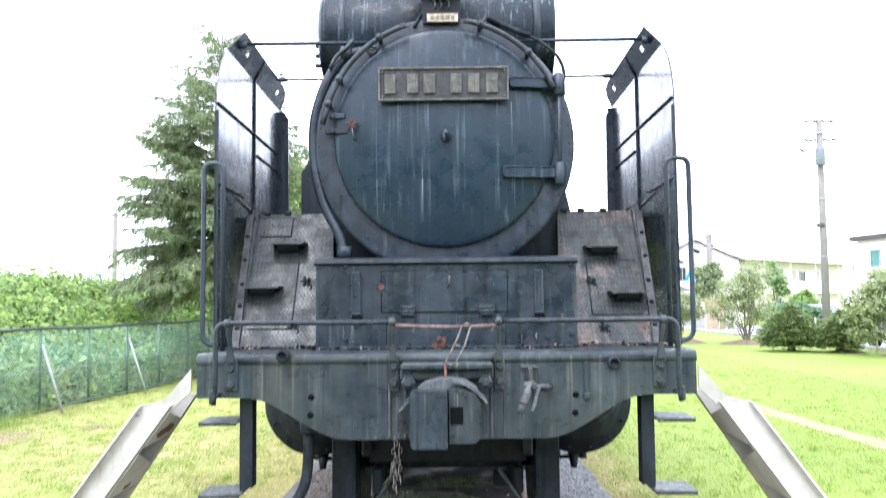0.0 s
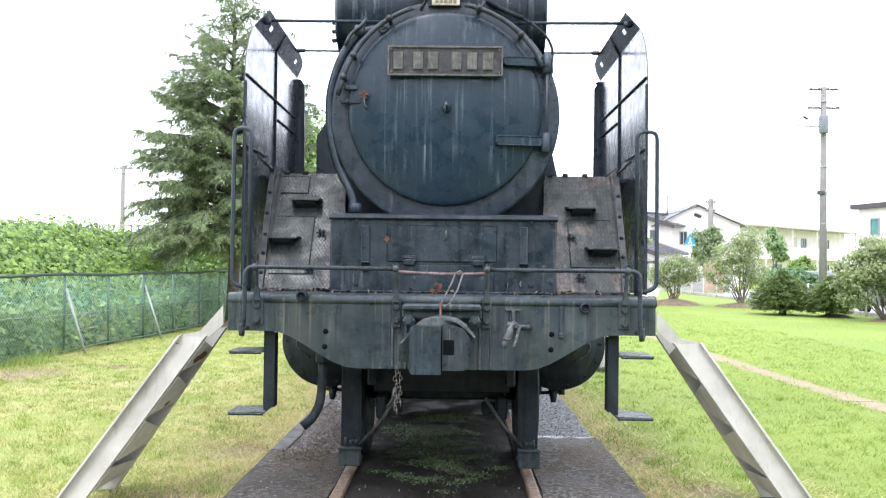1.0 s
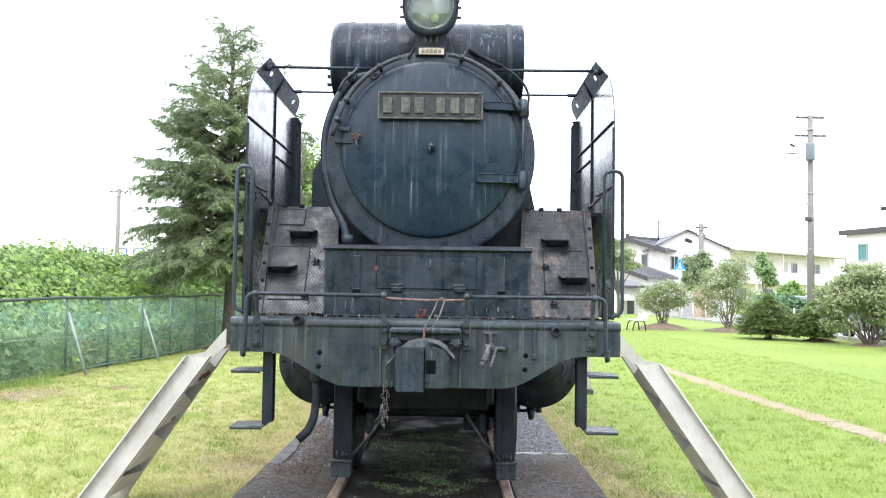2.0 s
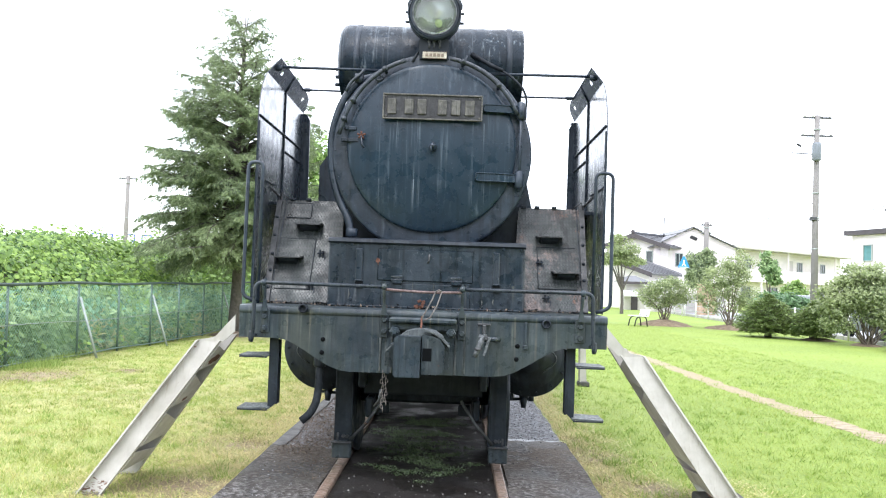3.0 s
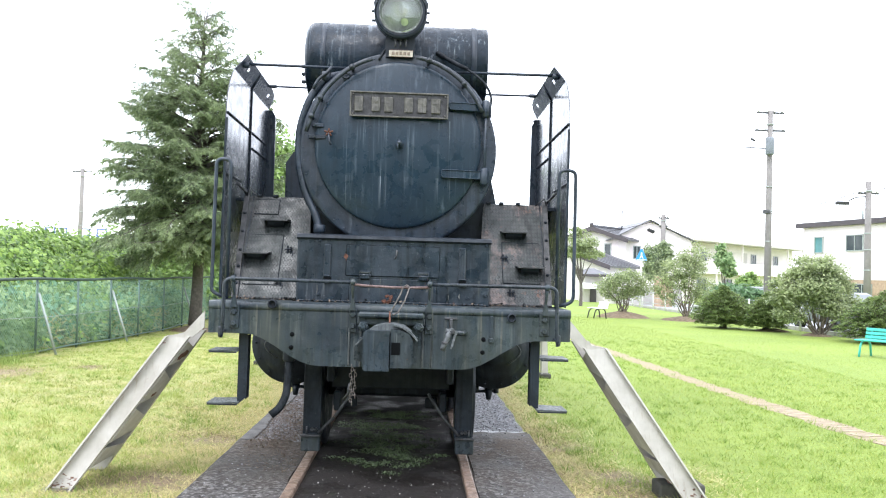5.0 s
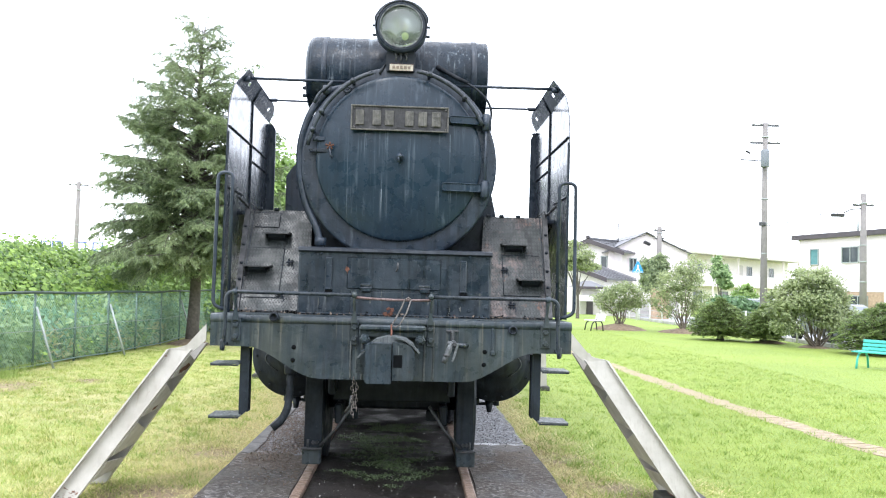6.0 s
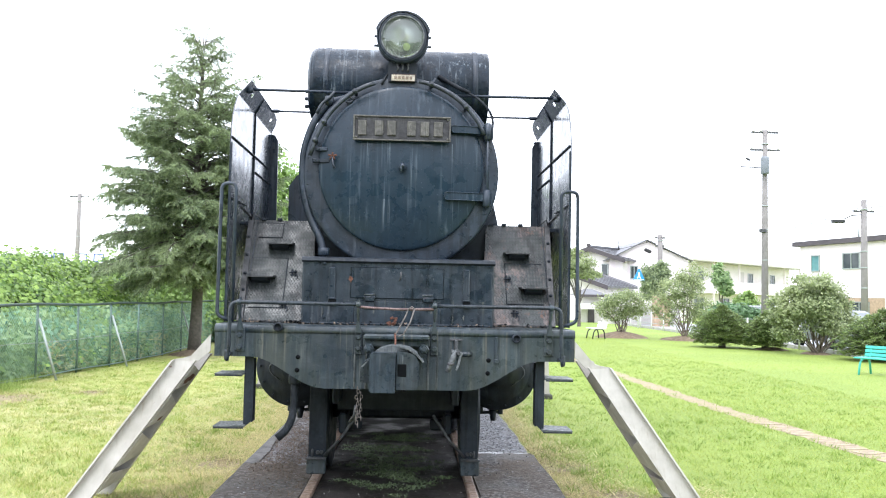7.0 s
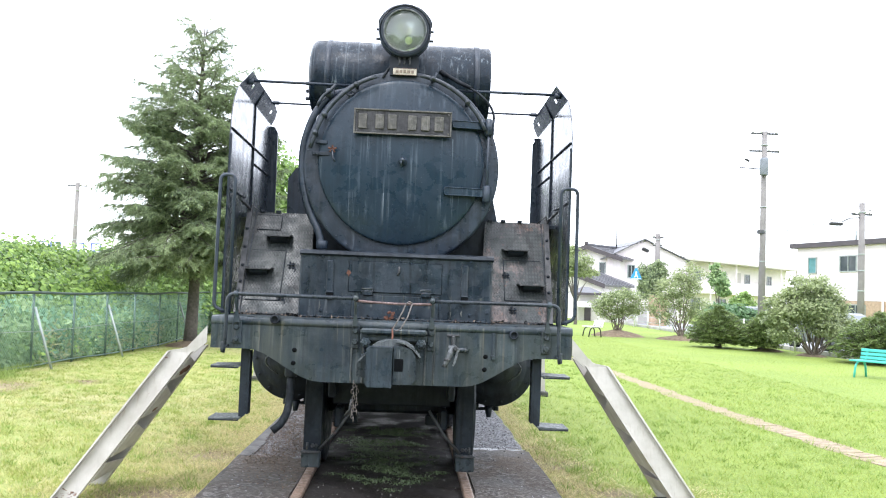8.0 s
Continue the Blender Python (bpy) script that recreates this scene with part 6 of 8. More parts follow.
fence = thing("chain_link_fence", (0, 0, 0), "green chain-link fence with dark top rail and pale braces", "fence")
posts = [2.1, 3.9, 5.75, 7.55, 8.85, 10.1, 11.35, 12.9, 14.5, 16.5, 18.5, 21, 24, 27, 30]
for a, c in zip(posts, posts[1:]):
    part("wire_mesh", chain_link(a, c), "fence_green", fence, "green coated diamond wire mesh")
for i, y in enumerate(posts):
    part("post", T([(fence_x(y), y, -0.05), (fence_x(y) - 0.01, y, 1.09)], 0.019, 10), "post_green", fence)
    if y in (7.55, 10.1, 14.5):
        part("brace", T([(fence_x(y) + 0.02, y, 0.88), (fence_x(y) + 0.34, y - 0.06, -0.04)], 0.02, 8), "post_grey", fence, "pale leaning brace")
line = [(fence_x(y), y, 1.09 + 0.012 * math.sin(y * 1.9)) for y in np.arange(2.1, 30.1, 0.6)]
part("top_rail", T(line, 0.022, 8), "fence_dark", fence)
line = [(fence_x(y) + 0.01, y, 0.0 + 0.01 * math.sin(y * 2.3)) for y in np.arange(2.1, 30.1, 0.6)]
part("bottom_rail", T(line, 0.014, 6), "post_green", fence)
part("tension_wire", T([(fence_x(y) + 0.008, y, 0.52 + 0.015 * math.sin(y * 1.3)) for y in np.arange(2.1, 30.1, 0.6)], 0.005, 5), "post_grey", fence)


# ---- overgrown bank behind the fence ----
def bank_h(x, y):
    d = fence_x(y) - 0.25 - x
    if d < 0:
        return 0.0
    top = 1.70 + 0.16 * math.exp(-((y - 6.0) / 4.0) ** 2) + 0.20 * math.sin(y * 0.45 + 1.0) * math.exp(-max(0, y - 12) * 0.1) - 0.012 * max(0, y - 12)
    base = top * (1 - math.exp(-((d / 1.15) ** 1.6)))
    return max(0.0, base + 0.50 * noise.noise(Vector((x * 0.9, y * 0.9, 3.1))) * min(1, d) + 0.26 * noise.noise(Vector((x * 2.3, y * 2.3, 9.1))) * min(1, d))


def bank():
    xs = list(np.arange(0, 10.1, 0.45))
    ys = list(np.arange(1.0, 34.1, 0.5))
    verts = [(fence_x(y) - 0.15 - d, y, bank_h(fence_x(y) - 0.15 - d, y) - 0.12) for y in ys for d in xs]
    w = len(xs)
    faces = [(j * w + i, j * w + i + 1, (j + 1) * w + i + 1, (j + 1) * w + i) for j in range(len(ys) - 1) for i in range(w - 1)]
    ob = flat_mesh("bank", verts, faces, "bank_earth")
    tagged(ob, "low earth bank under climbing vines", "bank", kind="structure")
    rng = random.Random(21)
    cs, ns, ws, wn = [], [], [], []
    for _ in range(11000):
        y = rng.uniform(2.5, 33) if rng.random() < 0.22 else rng.uniform(4.5, 19)
        d = rng.uniform(0.05, 4.6) if rng.random() < 0.82 else rng.uniform(4.6, 8)
        x = fence_x(y) - 0.2 - d
        h = bank_h(x, y)
        e = 0.12
        nx, ny = (bank_h(x - e, y) - bank_h(x + e, y)) / (2 * e), (bank_h(x, y - e) - bank_h(x, y + e)) / (2 * e)
        out = Vector((nx * 0.7 + 0.30, ny * 0.6 - 0.35, 0.75)).normalized()
        # a sprig: leaves shingled round a shoot that stands off the bank
        lift = rng.random() ** 2 * 0.34
        top = Vector((x, y, h - 0.10)) + out * lift
        wide = rng.uniform(0.08, 0.19)
        for k in range(rng.randint(6, 12)):
            v = Vector((rng.gauss(0, 1), rng.gauss(0, 1), rng.gauss(0, 1))).normalized() * wide
            q = top + v - out * (v.length * 0.5 + rng.random() * 0.05) + out * max(0.0, v.dot(out))
            cs.append(tuple(q))
            face = out + v.normalized() * 0.75
            ns.append((face.x, face.y, face.z + 0.15))
    ob = leaf_cloud("vine_leaves", cs, ns, 0.086, "kudzu", None, "", 1.15, 5, 0.28)
    tagged(ob, "dense bright-green broad vine leaves over the bank", "vines", kind="stuff")
    for mat, count, size, aspect, low, label in (("weeds", 15000, 0.062, 2.1, 0.0, "tangled pale weeds behind the wire"),
                                                 ("dull_weeds", 6500, 0.06, 1.8, 0.0, "blue-green weeds in the shade of the bank"),
                                                 ("straw_weeds", 6500, 0.02, 9.0, 0.35, "dry grass stems low behind the wire")):
        ws, wn = [], []
        while len(ws) < count:
            y = rng.uniform(3, 20)
            d = rng.random() ** 1.4 * 0.9
            x = fence_x(y) - 0.06 - d
            # plants stand in clumps
            if noise.noise(Vector((x * 2.0, y * 1.6, 4.0 + count * 0.01))) < rng.uniform(-0.2, 0.3):
                continue
            ws.append((x, y, rng.random() * (0.62 + 0.5 * d) * (1 - low)))
            wn.append((0.5, -0.4, 0.5))
        ob = leaf_cloud("weeds", ws, wn, size, mat, None, "", aspect, 6 + count, 0.7)
        tagged(ob, label, "weeds", kind="stuff")


bank()


# ---- trees and shrubs ----
def conifer(place, height, seed):
    tree = thing("conifer_tree", place, "tall spruce-like conifer with ragged drooping boughs and gaps", "tree")
    rng = random.Random(seed)
    zs = [height * i / 14 for i in range(15)]
    trunk_pts = [(0.05 * math.sin(z * 0.8), 0.04 * math.cos(z), z) for z in zs]
    radii = [0.15, 0.135] + [max(0.012, 0.135 * max(0.0, 1 - z / height) ** 0.8) for z in zs[2:]]
    part("trunk", T(trunk_pts, 0.2, 14, radii), "bark", tree, "straight grey-brown trunk")
    limbs = bmesh.new()
    cs, ns, us = [], [], []

    def spray(o, d, length, count, size_up):
        """Short needle tufts along both sides of a hanging twig."""
        side = d.cross(Z)
        side = side.normalized() if side.length > 0.01 else X
        for k in range(count):
            t = (k + rng.random()) / count
            q = o + d * length * t - Z * (0.35 * length * t * t)
            w = (d * rng.uniform(0.5, 1.0) + side * rng.choice((-1, 1)) * rng.uniform(0.2, 0.9) - Z * rng.uniform(0.0, 0.55)).normalized()
            q = q + w * size_up * 0.5
            cs.append((q.x + rng.gauss(0, 0.010), q.y + rng.gauss(0, 0.010), q.z + rng.gauss(0, 0.010)))
            us.append(tuple(w))
            ns.append((rng.gauss(0, 0.35), rng.gauss(0, 0.35), 1.0))

    levels = 32
    for lv in range(levels):
        f = lv / (levels - 1)
        z = 1.85 + (height - 2.15) * f
        reach = float(np.interp(z, (1.7, 2.2, 2.6, 3.7, 4.7, 5.4, 5.8, 6.2, 6.7, 7.2), (1.6, 2.08, 2.17, 1.90, 1.58, 1.20, 0.98, 0.76, 0.52, 0.22)))
        count = 12 if f < 0.4 else 10 if f < 0.6 else 6 if f < 0.75 else 4
        a0 = rng.uniform(0, 6.28)
        for b in range(count):
            a = a0 + b * 2 * math.pi / count + rng.uniform(-0.45, 0.45)
            r = reach * rng.choice((0.60, 0.78, 0.88, 0.94, 0.97, 1.0, 1.04))
            zb = z + rng.uniform(-0.24, 0.24)
            rise = rng.uniform(0.05, 0.40) + 0.55 * f
            drop = rng.uniform(0.30, 0.62) - 0.28 * f
            lift = rng.uniform(0.0, 0.16)
            bend = rng.uniform(-0.25, 0.25)
            pts = []
            for i in range(8):
                t = i / 7
                aa = a + bend * t * t
                pts.append(Vector((math.cos(aa) * r * t, math.sin(aa) * r * t, zb + r * (rise * t - drop * t * t + lift * t ** 4))))
            tube(limbs, pts, 0.02, 5, [max(0.004, 0.034 * (1 - 0.9 * i / 7) * (1 - 0.6 * f)) for i in range(8)], False)
            ahead = (pts[-1] - pts[0]).normalized()
            side = Vector((-math.sin(a), math.cos(a), 0))
            twigs = int(5 + r * 11)
            start = 0.28 if f < 0.7 else 0.12
            for k in range(twigs):
                t = start + (1 - start) * (k + rng.random()) / twigs
                i = min(6, int(t * 7))
                p = pts[i].lerp(pts[i + 1], t * 7 - i)
                sgn = 1 if k % 2 else -1
                ln = (0.16 + 0.40 * (1 - t) ** 0.8) * (0.6 + 0.5 * (1 - f)) * rng.uniform(0.6, 1.3)
                d = (side * sgn * rng.uniform(0.45, 1.0) + ahead * rng.uniform(0.4, 1.0) + Z * rng.uniform(-0.45, 0.15)).normalized()
                tube(limbs, [p, p + d * ln * 0.9 - Z * 0.28 * ln], 0.004, 3, [0.005, 0.002], False)
                spray(p, d, ln, int((14 + ln * 84) * (1.0 if f < 0.6 else 0.55)), 0.07)
                # smaller twigs hang from the first
                for _ in range(2 if f < 0.8 else 1):
                    o = p + d * ln * rng.uniform(0.3, 0.9) - Z * 0.1 * ln
                    e = (d * 0.6 + side * rng.uniform(-0.9, 0.9) + Z * rng.uniform(-0.9, 0.05)).normalized()
                    spray(o, e, ln * rng.uniform(0.3, 0.6), int(6 + ln * 24), 0.06)
            spray(pts[-2], ahead, 0.22, 14, 0.07)
    # thin leaders at the top, set with sparse tufts
    for k in range(13):
        a = rng.uniform(0, 6.28)
        zz = height - rng.uniform(0.0, 1.2)
        out = rng.uniform(0.10, 0.65)
        tip = Vector((math.cos(a) * out, math.sin(a) * out, zz + rng.uniform(0.10, 0.42)))
        root = Vector((0, 0, zz - 0.45))
        tube(limbs, [root, root.lerp(tip, 0.6) - Vector((0, 0, 0.05)), tip], 0.01, 5, [0.012, 0.008, 0.003], False)
        for t in (0.55, 0.75, 0.9):
            spray(root.lerp(tip, t), (tip - root + X * rng.uniform(-0.5, 0.5)).normalized(), 0.12, 7, 0.05)
    tagged(part("branchwork", limbs, "bark", tree), kind="stuff")
    leaf_cloud("crown", cs, ns, 0.0145, "needles", tree, "grey-green needle sprays with yellower tips", 5.6, seed, 0.5, us)
    return tree


conifer((-4.63, 13.3, -0.05), 7.12, 7)


def yew(place, r, h, seed, label, lean=0.0):
    """A spreading evergreen: boughs in loose tiers, each ending in flat fronds that droop at the tip."""
    ob = thing("yew_shrub", place, label, "shrub", "shrubs along the road")
    rng = random.Random(seed)
    bm = bmesh.new()
    tube(bm, [(0, 0, 0), (0.02, 0, 0.18), (0, 0, 0.42)], 0.09, 10, [0.12, 0.09, 0.07], False)
    cs, ns, us = [], [], []
    tiers = 9
    for tr in range(tiers):
        f = tr / (tiers - 1)
        z = 0.24 + (h - 0.30) * f
        reach = r * float(np.interp(f, (0, 0.2, 0.45, 0.7, 0.88, 1.0), (0.86, 1.0, 0.92, 0.70, 0.44, 0.16)))
        count = max(8, int(36 * reach / r))
        for b in range(count):
            a = (b + rng.random() * 0.8) * 2 * math.pi / count + tr
            tip_r = reach * rng.uniform(0.80, 1.10)
            for ring in (1.0, 0.80, 0.56):
                tip = Vector((math.cos(a) * tip_r * ring + lean * f, math.sin(a) * tip_r * ring, z + rng.uniform(-0.07, 0.07) + (1 - ring) * 0.10))
                if ring == 1.0:
                    tube(bm, [(0, 0, 0.2 + 0.4 * f * h), tip * 0.6 + Vector((0, 0, 0.2 * z)), tip], 0.01, 4, [0.02, 0.012, 0.004], False)
                d0 = Vector((math.cos(a), math.sin(a), rng.uniform(-0.10, 0.40)))
                side = Vector((-math.sin(a), math.cos(a), 0))
                for k in range(46):
                    t = rng.random()
                    sg = rng.uniform(-1, 1)
                    q = tip + d0 * (t - 0.75) * 0.30 + side * sg * 0.17 * (1.1 - t) - Z * 0.10 * t * t
                    w = (d0 + side * sg * 0.9 - Z * rng.uniform(0, 0.4)).normalized()
                    cs.append((q.x, q.y, max(0.1, q.z + rng.gauss(0, 0.018))))
                    us.append(tuple(w))
                    ns.append((rng.gauss(0, 0.3) + 0.3 * d0.x, rng.gauss(0, 0.3) + 0.3 * d0.y, 1.0))
    tagged(part("stemwork", bm, "bark", ob, "dark forking stems"), kind="stuff")
    leaf_cloud("crown", cs, ns, 0.021, "yew", ob, "", 3.2, seed, 0.45, us)
    return ob


def leafy(name, place, label, category, mat, leaf, n, clumps, stems, bark="pale_bark", seed=1, aspect=1.8, trunk=None, group="", dense=0.55):
    """A shrub or tree: stems that fork to each clump of leaves; clumps are (x, y, z, rx, rz)."""
    ob = thing(name, place, label, category, group)
    rng = random.Random(seed)
    bm = bmesh.new()
    for cx, cy, cz, rx, rz in clumps:
        k = max(1, int(stems * rx))
        for _ in range(k):
            b = Vector((rng.uniform(-0.12, 0.12), rng.uniform(-0.12, 0.12), 0)) if trunk is None else Vector((rng.uniform(-0.03, 0.03), rng.uniform(-0.03, 0.03), trunk[0]))
            e = Vector((cx + rng.uniform(-0.6, 0.6) * rx, cy + rng.uniform(-0.6, 0.6) * rx, cz + rng.uniform(-0.2, 0.6) * rz))
            m = b.lerp(e, 0.45) + Vector((rng.uniform(-0.1, 0.1), rng.uniform(-0.1, 0.1), 0.1))
            q = b.lerp(m, 0.5) + Vector((rng.uniform(-0.05, 0.05), 0, -0.02))
            th = 0.022 if trunk is None else 0.05
            tube(bm, [b, q, m, e], 0.02, 6, [th, th * 0.8, th * 0.55, 0.006], False)
    if trunk:
        tube(bm, [(0, 0, 0), (0.02, 0, trunk[0] * 0.5), (0, 0.02, trunk[0] + 0.1)], trunk[1], 10, [trunk[1] * 1.25, trunk[1], trunk[1] * 0.85], False)
    tagged(part("stemwork", bm, bark, ob, "forking woody stems"), kind="stuff")
    cs, ns = [], []
    tot = sum(c[3] ** 2 * c[4] for c in clumps)
    for cx, cy, cz, rx, rz in clumps:
        sub = [(Vector((rng.gauss(0, 1), rng.gauss(0, 1), rng.gauss(0, 1))).normalized() * rng.uniform(0.55, 1.0)) for _ in range(26)]
        for _ in range(int(n * rx * rx * rz / tot)):
            if rng.random() < dense:
                v = rng.choice(sub)
                q = v + Vector((rng.gauss(0, 0.17), rng.gauss(0, 0.17), rng.gauss(0, 0.15)))
            else:
                q = Vector((rng.gauss(0, 1), rng.gauss(0, 1), rng.gauss(0, 1))).normalized() * rng.uniform(0.35, 1.04)
            cs.append((cx + q.x * rx, cy + q.y * rx, max(0.05, cz + q.z * rz)))
            ns.append((q.x * 0.8, q.y * 0.8, q.z * 0.5 + 0.6))
    leaf_cloud("crown", cs, ns, leaf, mat, ob, "", aspect, seed, 0.55)
    return ob


leafy("broadleaf_tree", (-4.9, 22.5, -0.05), "light-green broadleaf tree behind the conifer", "tree", "broadleaf", 0.10, 16000,
      [(0, 0, 4.2, 1.7, 1.6), (1.2, 0.2, 3.4, 1.3, 1.2), (-1.4, 0, 3.2, 1.4, 1.3), (0.4, -0.5, 2.2, 1.6, 1.0), (0.2, 0, 5.3, 1.0, 0.9)], 4, "bark", 3, 1.7, (1.4, 0.13))
leafy("broadleaf_tree", (-2.6, 30.0, -0.05), "light-green tree further back beside the track", "tree", "broadleaf", 0.12, 12000,
      [(0, 0, 4.0, 2.0, 1.9), (-1.6, 0, 3.0, 1.6, 1.3), (1.3, 0, 2.8, 1.5, 1.4)], 4, "bark", 4, 1.7, (1.4, 0.14))
for i, (x, y, r, h) in enumerate(((-6.6, 17.5, 1.4, 2.2), (-7.9, 20.5, 1.8, 2.7), (-5.9, 20.0, 1.3, 2.1), (-4.5, 18.5, 0.9, 1.2), (-3.4, 24.0, 1.2, 1.5), (-6.8, 24.0, 1.6, 2.2))):
    leafy("bush", (x, y, -0.05), "pale green roadside bush", "bush", "broadleaf", 0.085, 5000,
          [(0, 0, h * 0.55, r, h * 0.5), (0.4 * r, 0.1, h * 0.4, r * 0.7, h * 0.4)], 4, "pale_bark", 30 + i, 1.6, None, "bushes by the fence")


def mound(place, r, h, seed):
    bm = bmesh.new()
    rng = random.Random(seed)
    rings = []
    for i, f in enumerate((1.0, 0.72, 0.42, 0.16)):
        rings.append([bm.verts.new((r * f * math.cos(a) * rng.uniform(0.9, 1.1), r * f * math.sin(a) * rng.uniform(0.9, 1.1), h * (1 - f) ** 0.8 + (rng.uniform(-0.01, 0.02) if i else -0.02))) for a in [k * math.pi / 10 for k in range(20)]])
    for a, c in zip(rings, rings[1:]):
        for k in range(20):
            bm.faces.new((a[k], a[(k + 1) % 20], c[(k + 1) % 20], c[k])).smooth = True
    bm.faces.new(rings[-1])
    ob = part("soil_mound", bm, "soil")
    ob.location = place
    return tagged(ob, "low mound of bare brown soil at the roots", "soil mound", "planting mounds")


mound((-4.66, 13.2, -0.05), 0.5, 0.13, 1)
mound((8.0, 26.2, -0.06), 1.05, 0.26, 2)
mound((10.0, 24.9, -0.06), 0.95, 0.18, 3)
mound((10.93, 19.7, -0.06), 0.6, 0.10, 4)
mound((11.45, 17.9, -0.06), 0.5, 0.09, 5)
leafy("camellia_shrub", (8.0, 26.2, 0.15), "open round shrub with small pale green leaves on a soil mound", "shrub", "camellia", 0.042, 6500,
      [(0, 0, 1.10, 0.85, 0.50), (-0.6, 0, 0.92, 0.5, 0.36), (0.62, 0.1, 0.95, 0.5, 0.36), (-0.25, 0, 0.62, 0.45, 0.25), (0.35, 0, 0.66, 0.4, 0.25), (0.1, 0, 1.42, 0.4, 0.22)], 5, "pale_bark", 41, 2.0, None, "shrubs along the road", 0.85)
leafy("camellia_shrub", (10.0, 24.9, 0.1), "tall open shrub with glossy pale leaves on a soil mound", "shrub", "camellia", 0.044, 8000,
      [(-0.1, 0, 1.75, 0.75, 0.55), (-0.85, 0, 1.15, 0.5, 0.48), (0.5, 0, 1.05, 0.5, 0.42), (0.25, 0, 2.25, 0.6, 0.40), (-0.35, 0, 1.25, 0.5, 0.4), (-0.6, 0, 0.62, 0.4, 0.3), (0.2, 0, 0.7, 0.35, 0.25)], 5, "pale_bark", 42, 2.0, None, "shrubs along the road", 0.85)
leafy("camellia_shrub", (11.48, 17.8, -0.05), "large leaning shrub with glossy variegated leaves", "shrub", "camellia", 0.043, 20000,
      [(-1.05, -0.1, 1.35, 0.42, 0.32), (-1.0, -0.1, 0.85, 0.4, 0.3), (-0.15, 0, 1.45, 0.9, 0.58), (-0.95, 0, 1.05, 0.5, 0.42), (0.6, 0, 1.1, 0.5, 0.5), (-0.15, 0, 1.98, 0.62, 0.32), (0.1, -0.2, 0.85, 0.6, 0.3), (0.35, 0, 1.72, 0.5, 0.38), (-0.8, 0, 0.62, 0.5, 0.3), (0.75, 0, 0.68, 0.45, 0.28), (-0.6, 0, 1.65, 0.45, 0.3)], 5, "pale_bark", 43, 2.0, None, "shrubs along the road", 0.82)
yew((9.75, 20.5, -0.05), 0.93, 1.30, 44, "dense dark green dome shrub with layered boughs")
yew((10.72, 19.6, -0.05), 0.72, 1.18, 45, "dark spreading shrub beside the dome shrub", 0.1)
yew((11.98, 15.4, -0.05), 1.10, 1.30, 46, "dark green spreading shrub behind the teal bench")
leafy("garden_tree", (13.85, 42.0, -0.1), "dark green garden tree behind the road sign", "tree", "needles", 0.08, 9000,
      [(0, 0, 2.7, 0.8, 0.85), (0.35, 0, 3.3, 0.5, 0.4), (-0.3, 0, 2.0, 0.6, 0.5)], 3, "bark", 51, 1.7, (1.0, 0.10), "", 0.7)
leafy("garden_tree", (20.6, 50.0, -0.1), "light green young tree in front of the flats", "tree", "weeds", 0.12, 2600,
      [(0, 0, 2.9, 0.65, 0.75), (-0.2, 0, 3.6, 0.4, 0.5), (0.3, 0, 2.2, 0.5, 0.4)], 3, "bark", 52, 1.7, (1.0, 0.07), "", 0.7)
leafy("garden_pine", (8.75, 38.0, -0.1), "airy yellow-green garden tree by the old house", "tree", "camellia", 0.06, 4200,
      [(0.0, 0, 3.35, 0.8, 0.40), (-0.6, 0, 2.8, 0.8, 0.3), (0.5, 0, 2.75, 0.6, 0.3), (-0.3, 0, 3.9, 0.5, 0.25)], 4, "bark", 53, 2.6, (1.2, 0.08), "", 0.8)
leafy("garden_bush", (20.3, 45.5, -0.1), "yellow-green bush below the flats", "bush", "broadleaf", 0.12, 4000,
      [(0, 0, 1.2, 0.75, 0.85)], 3, "bark", 54, 1.7, None, "", 0.7)
leafy("garden_bush", (17.2, 40.0, -0.1), "dark green hedge bush across the road", "bush", "dark_leaf", 0.12, 4000,
      [(0, 0, 0.85, 1.3, 0.6), (1.4, 0, 0.75, 1.0, 0.5)], 3, "bark", 55, 1.7)


# ---- lawn blades near the camera ----
def grass():
    rng = np.random.default_rng(9)
    def field(n, x0, x1, y0, y1, fall):
        y = y0 + (y1 - y0) * rng.random(n) ** fall
        return np.stack([rng.uniform(x0, x1, n), y, np.full(n, -0.052)], 1)
    west = np.concatenate([field(120000, -5.6, -1.18, -1.4, 16.0, 1.7), field(16000, -6.5, -1.18, -6.8, -1.4, 1.0)])
    east = np.concatenate([field(125000, 1.2, 7.0, -1.4, 26.0, 2.0), field(40000, 3.5, 12.0, 4.0, 30.0, 1.5), field(16000, 1.2, 6.5, -6.8, -1.4, 1.0)])
    half = rng.random(len(west)) < 0.68
    for p, mat in ((west[half], "dry_blade"), (west[~half], "grass_blade"), (east, "grass_blade")):
        sow(rng, p, mat)


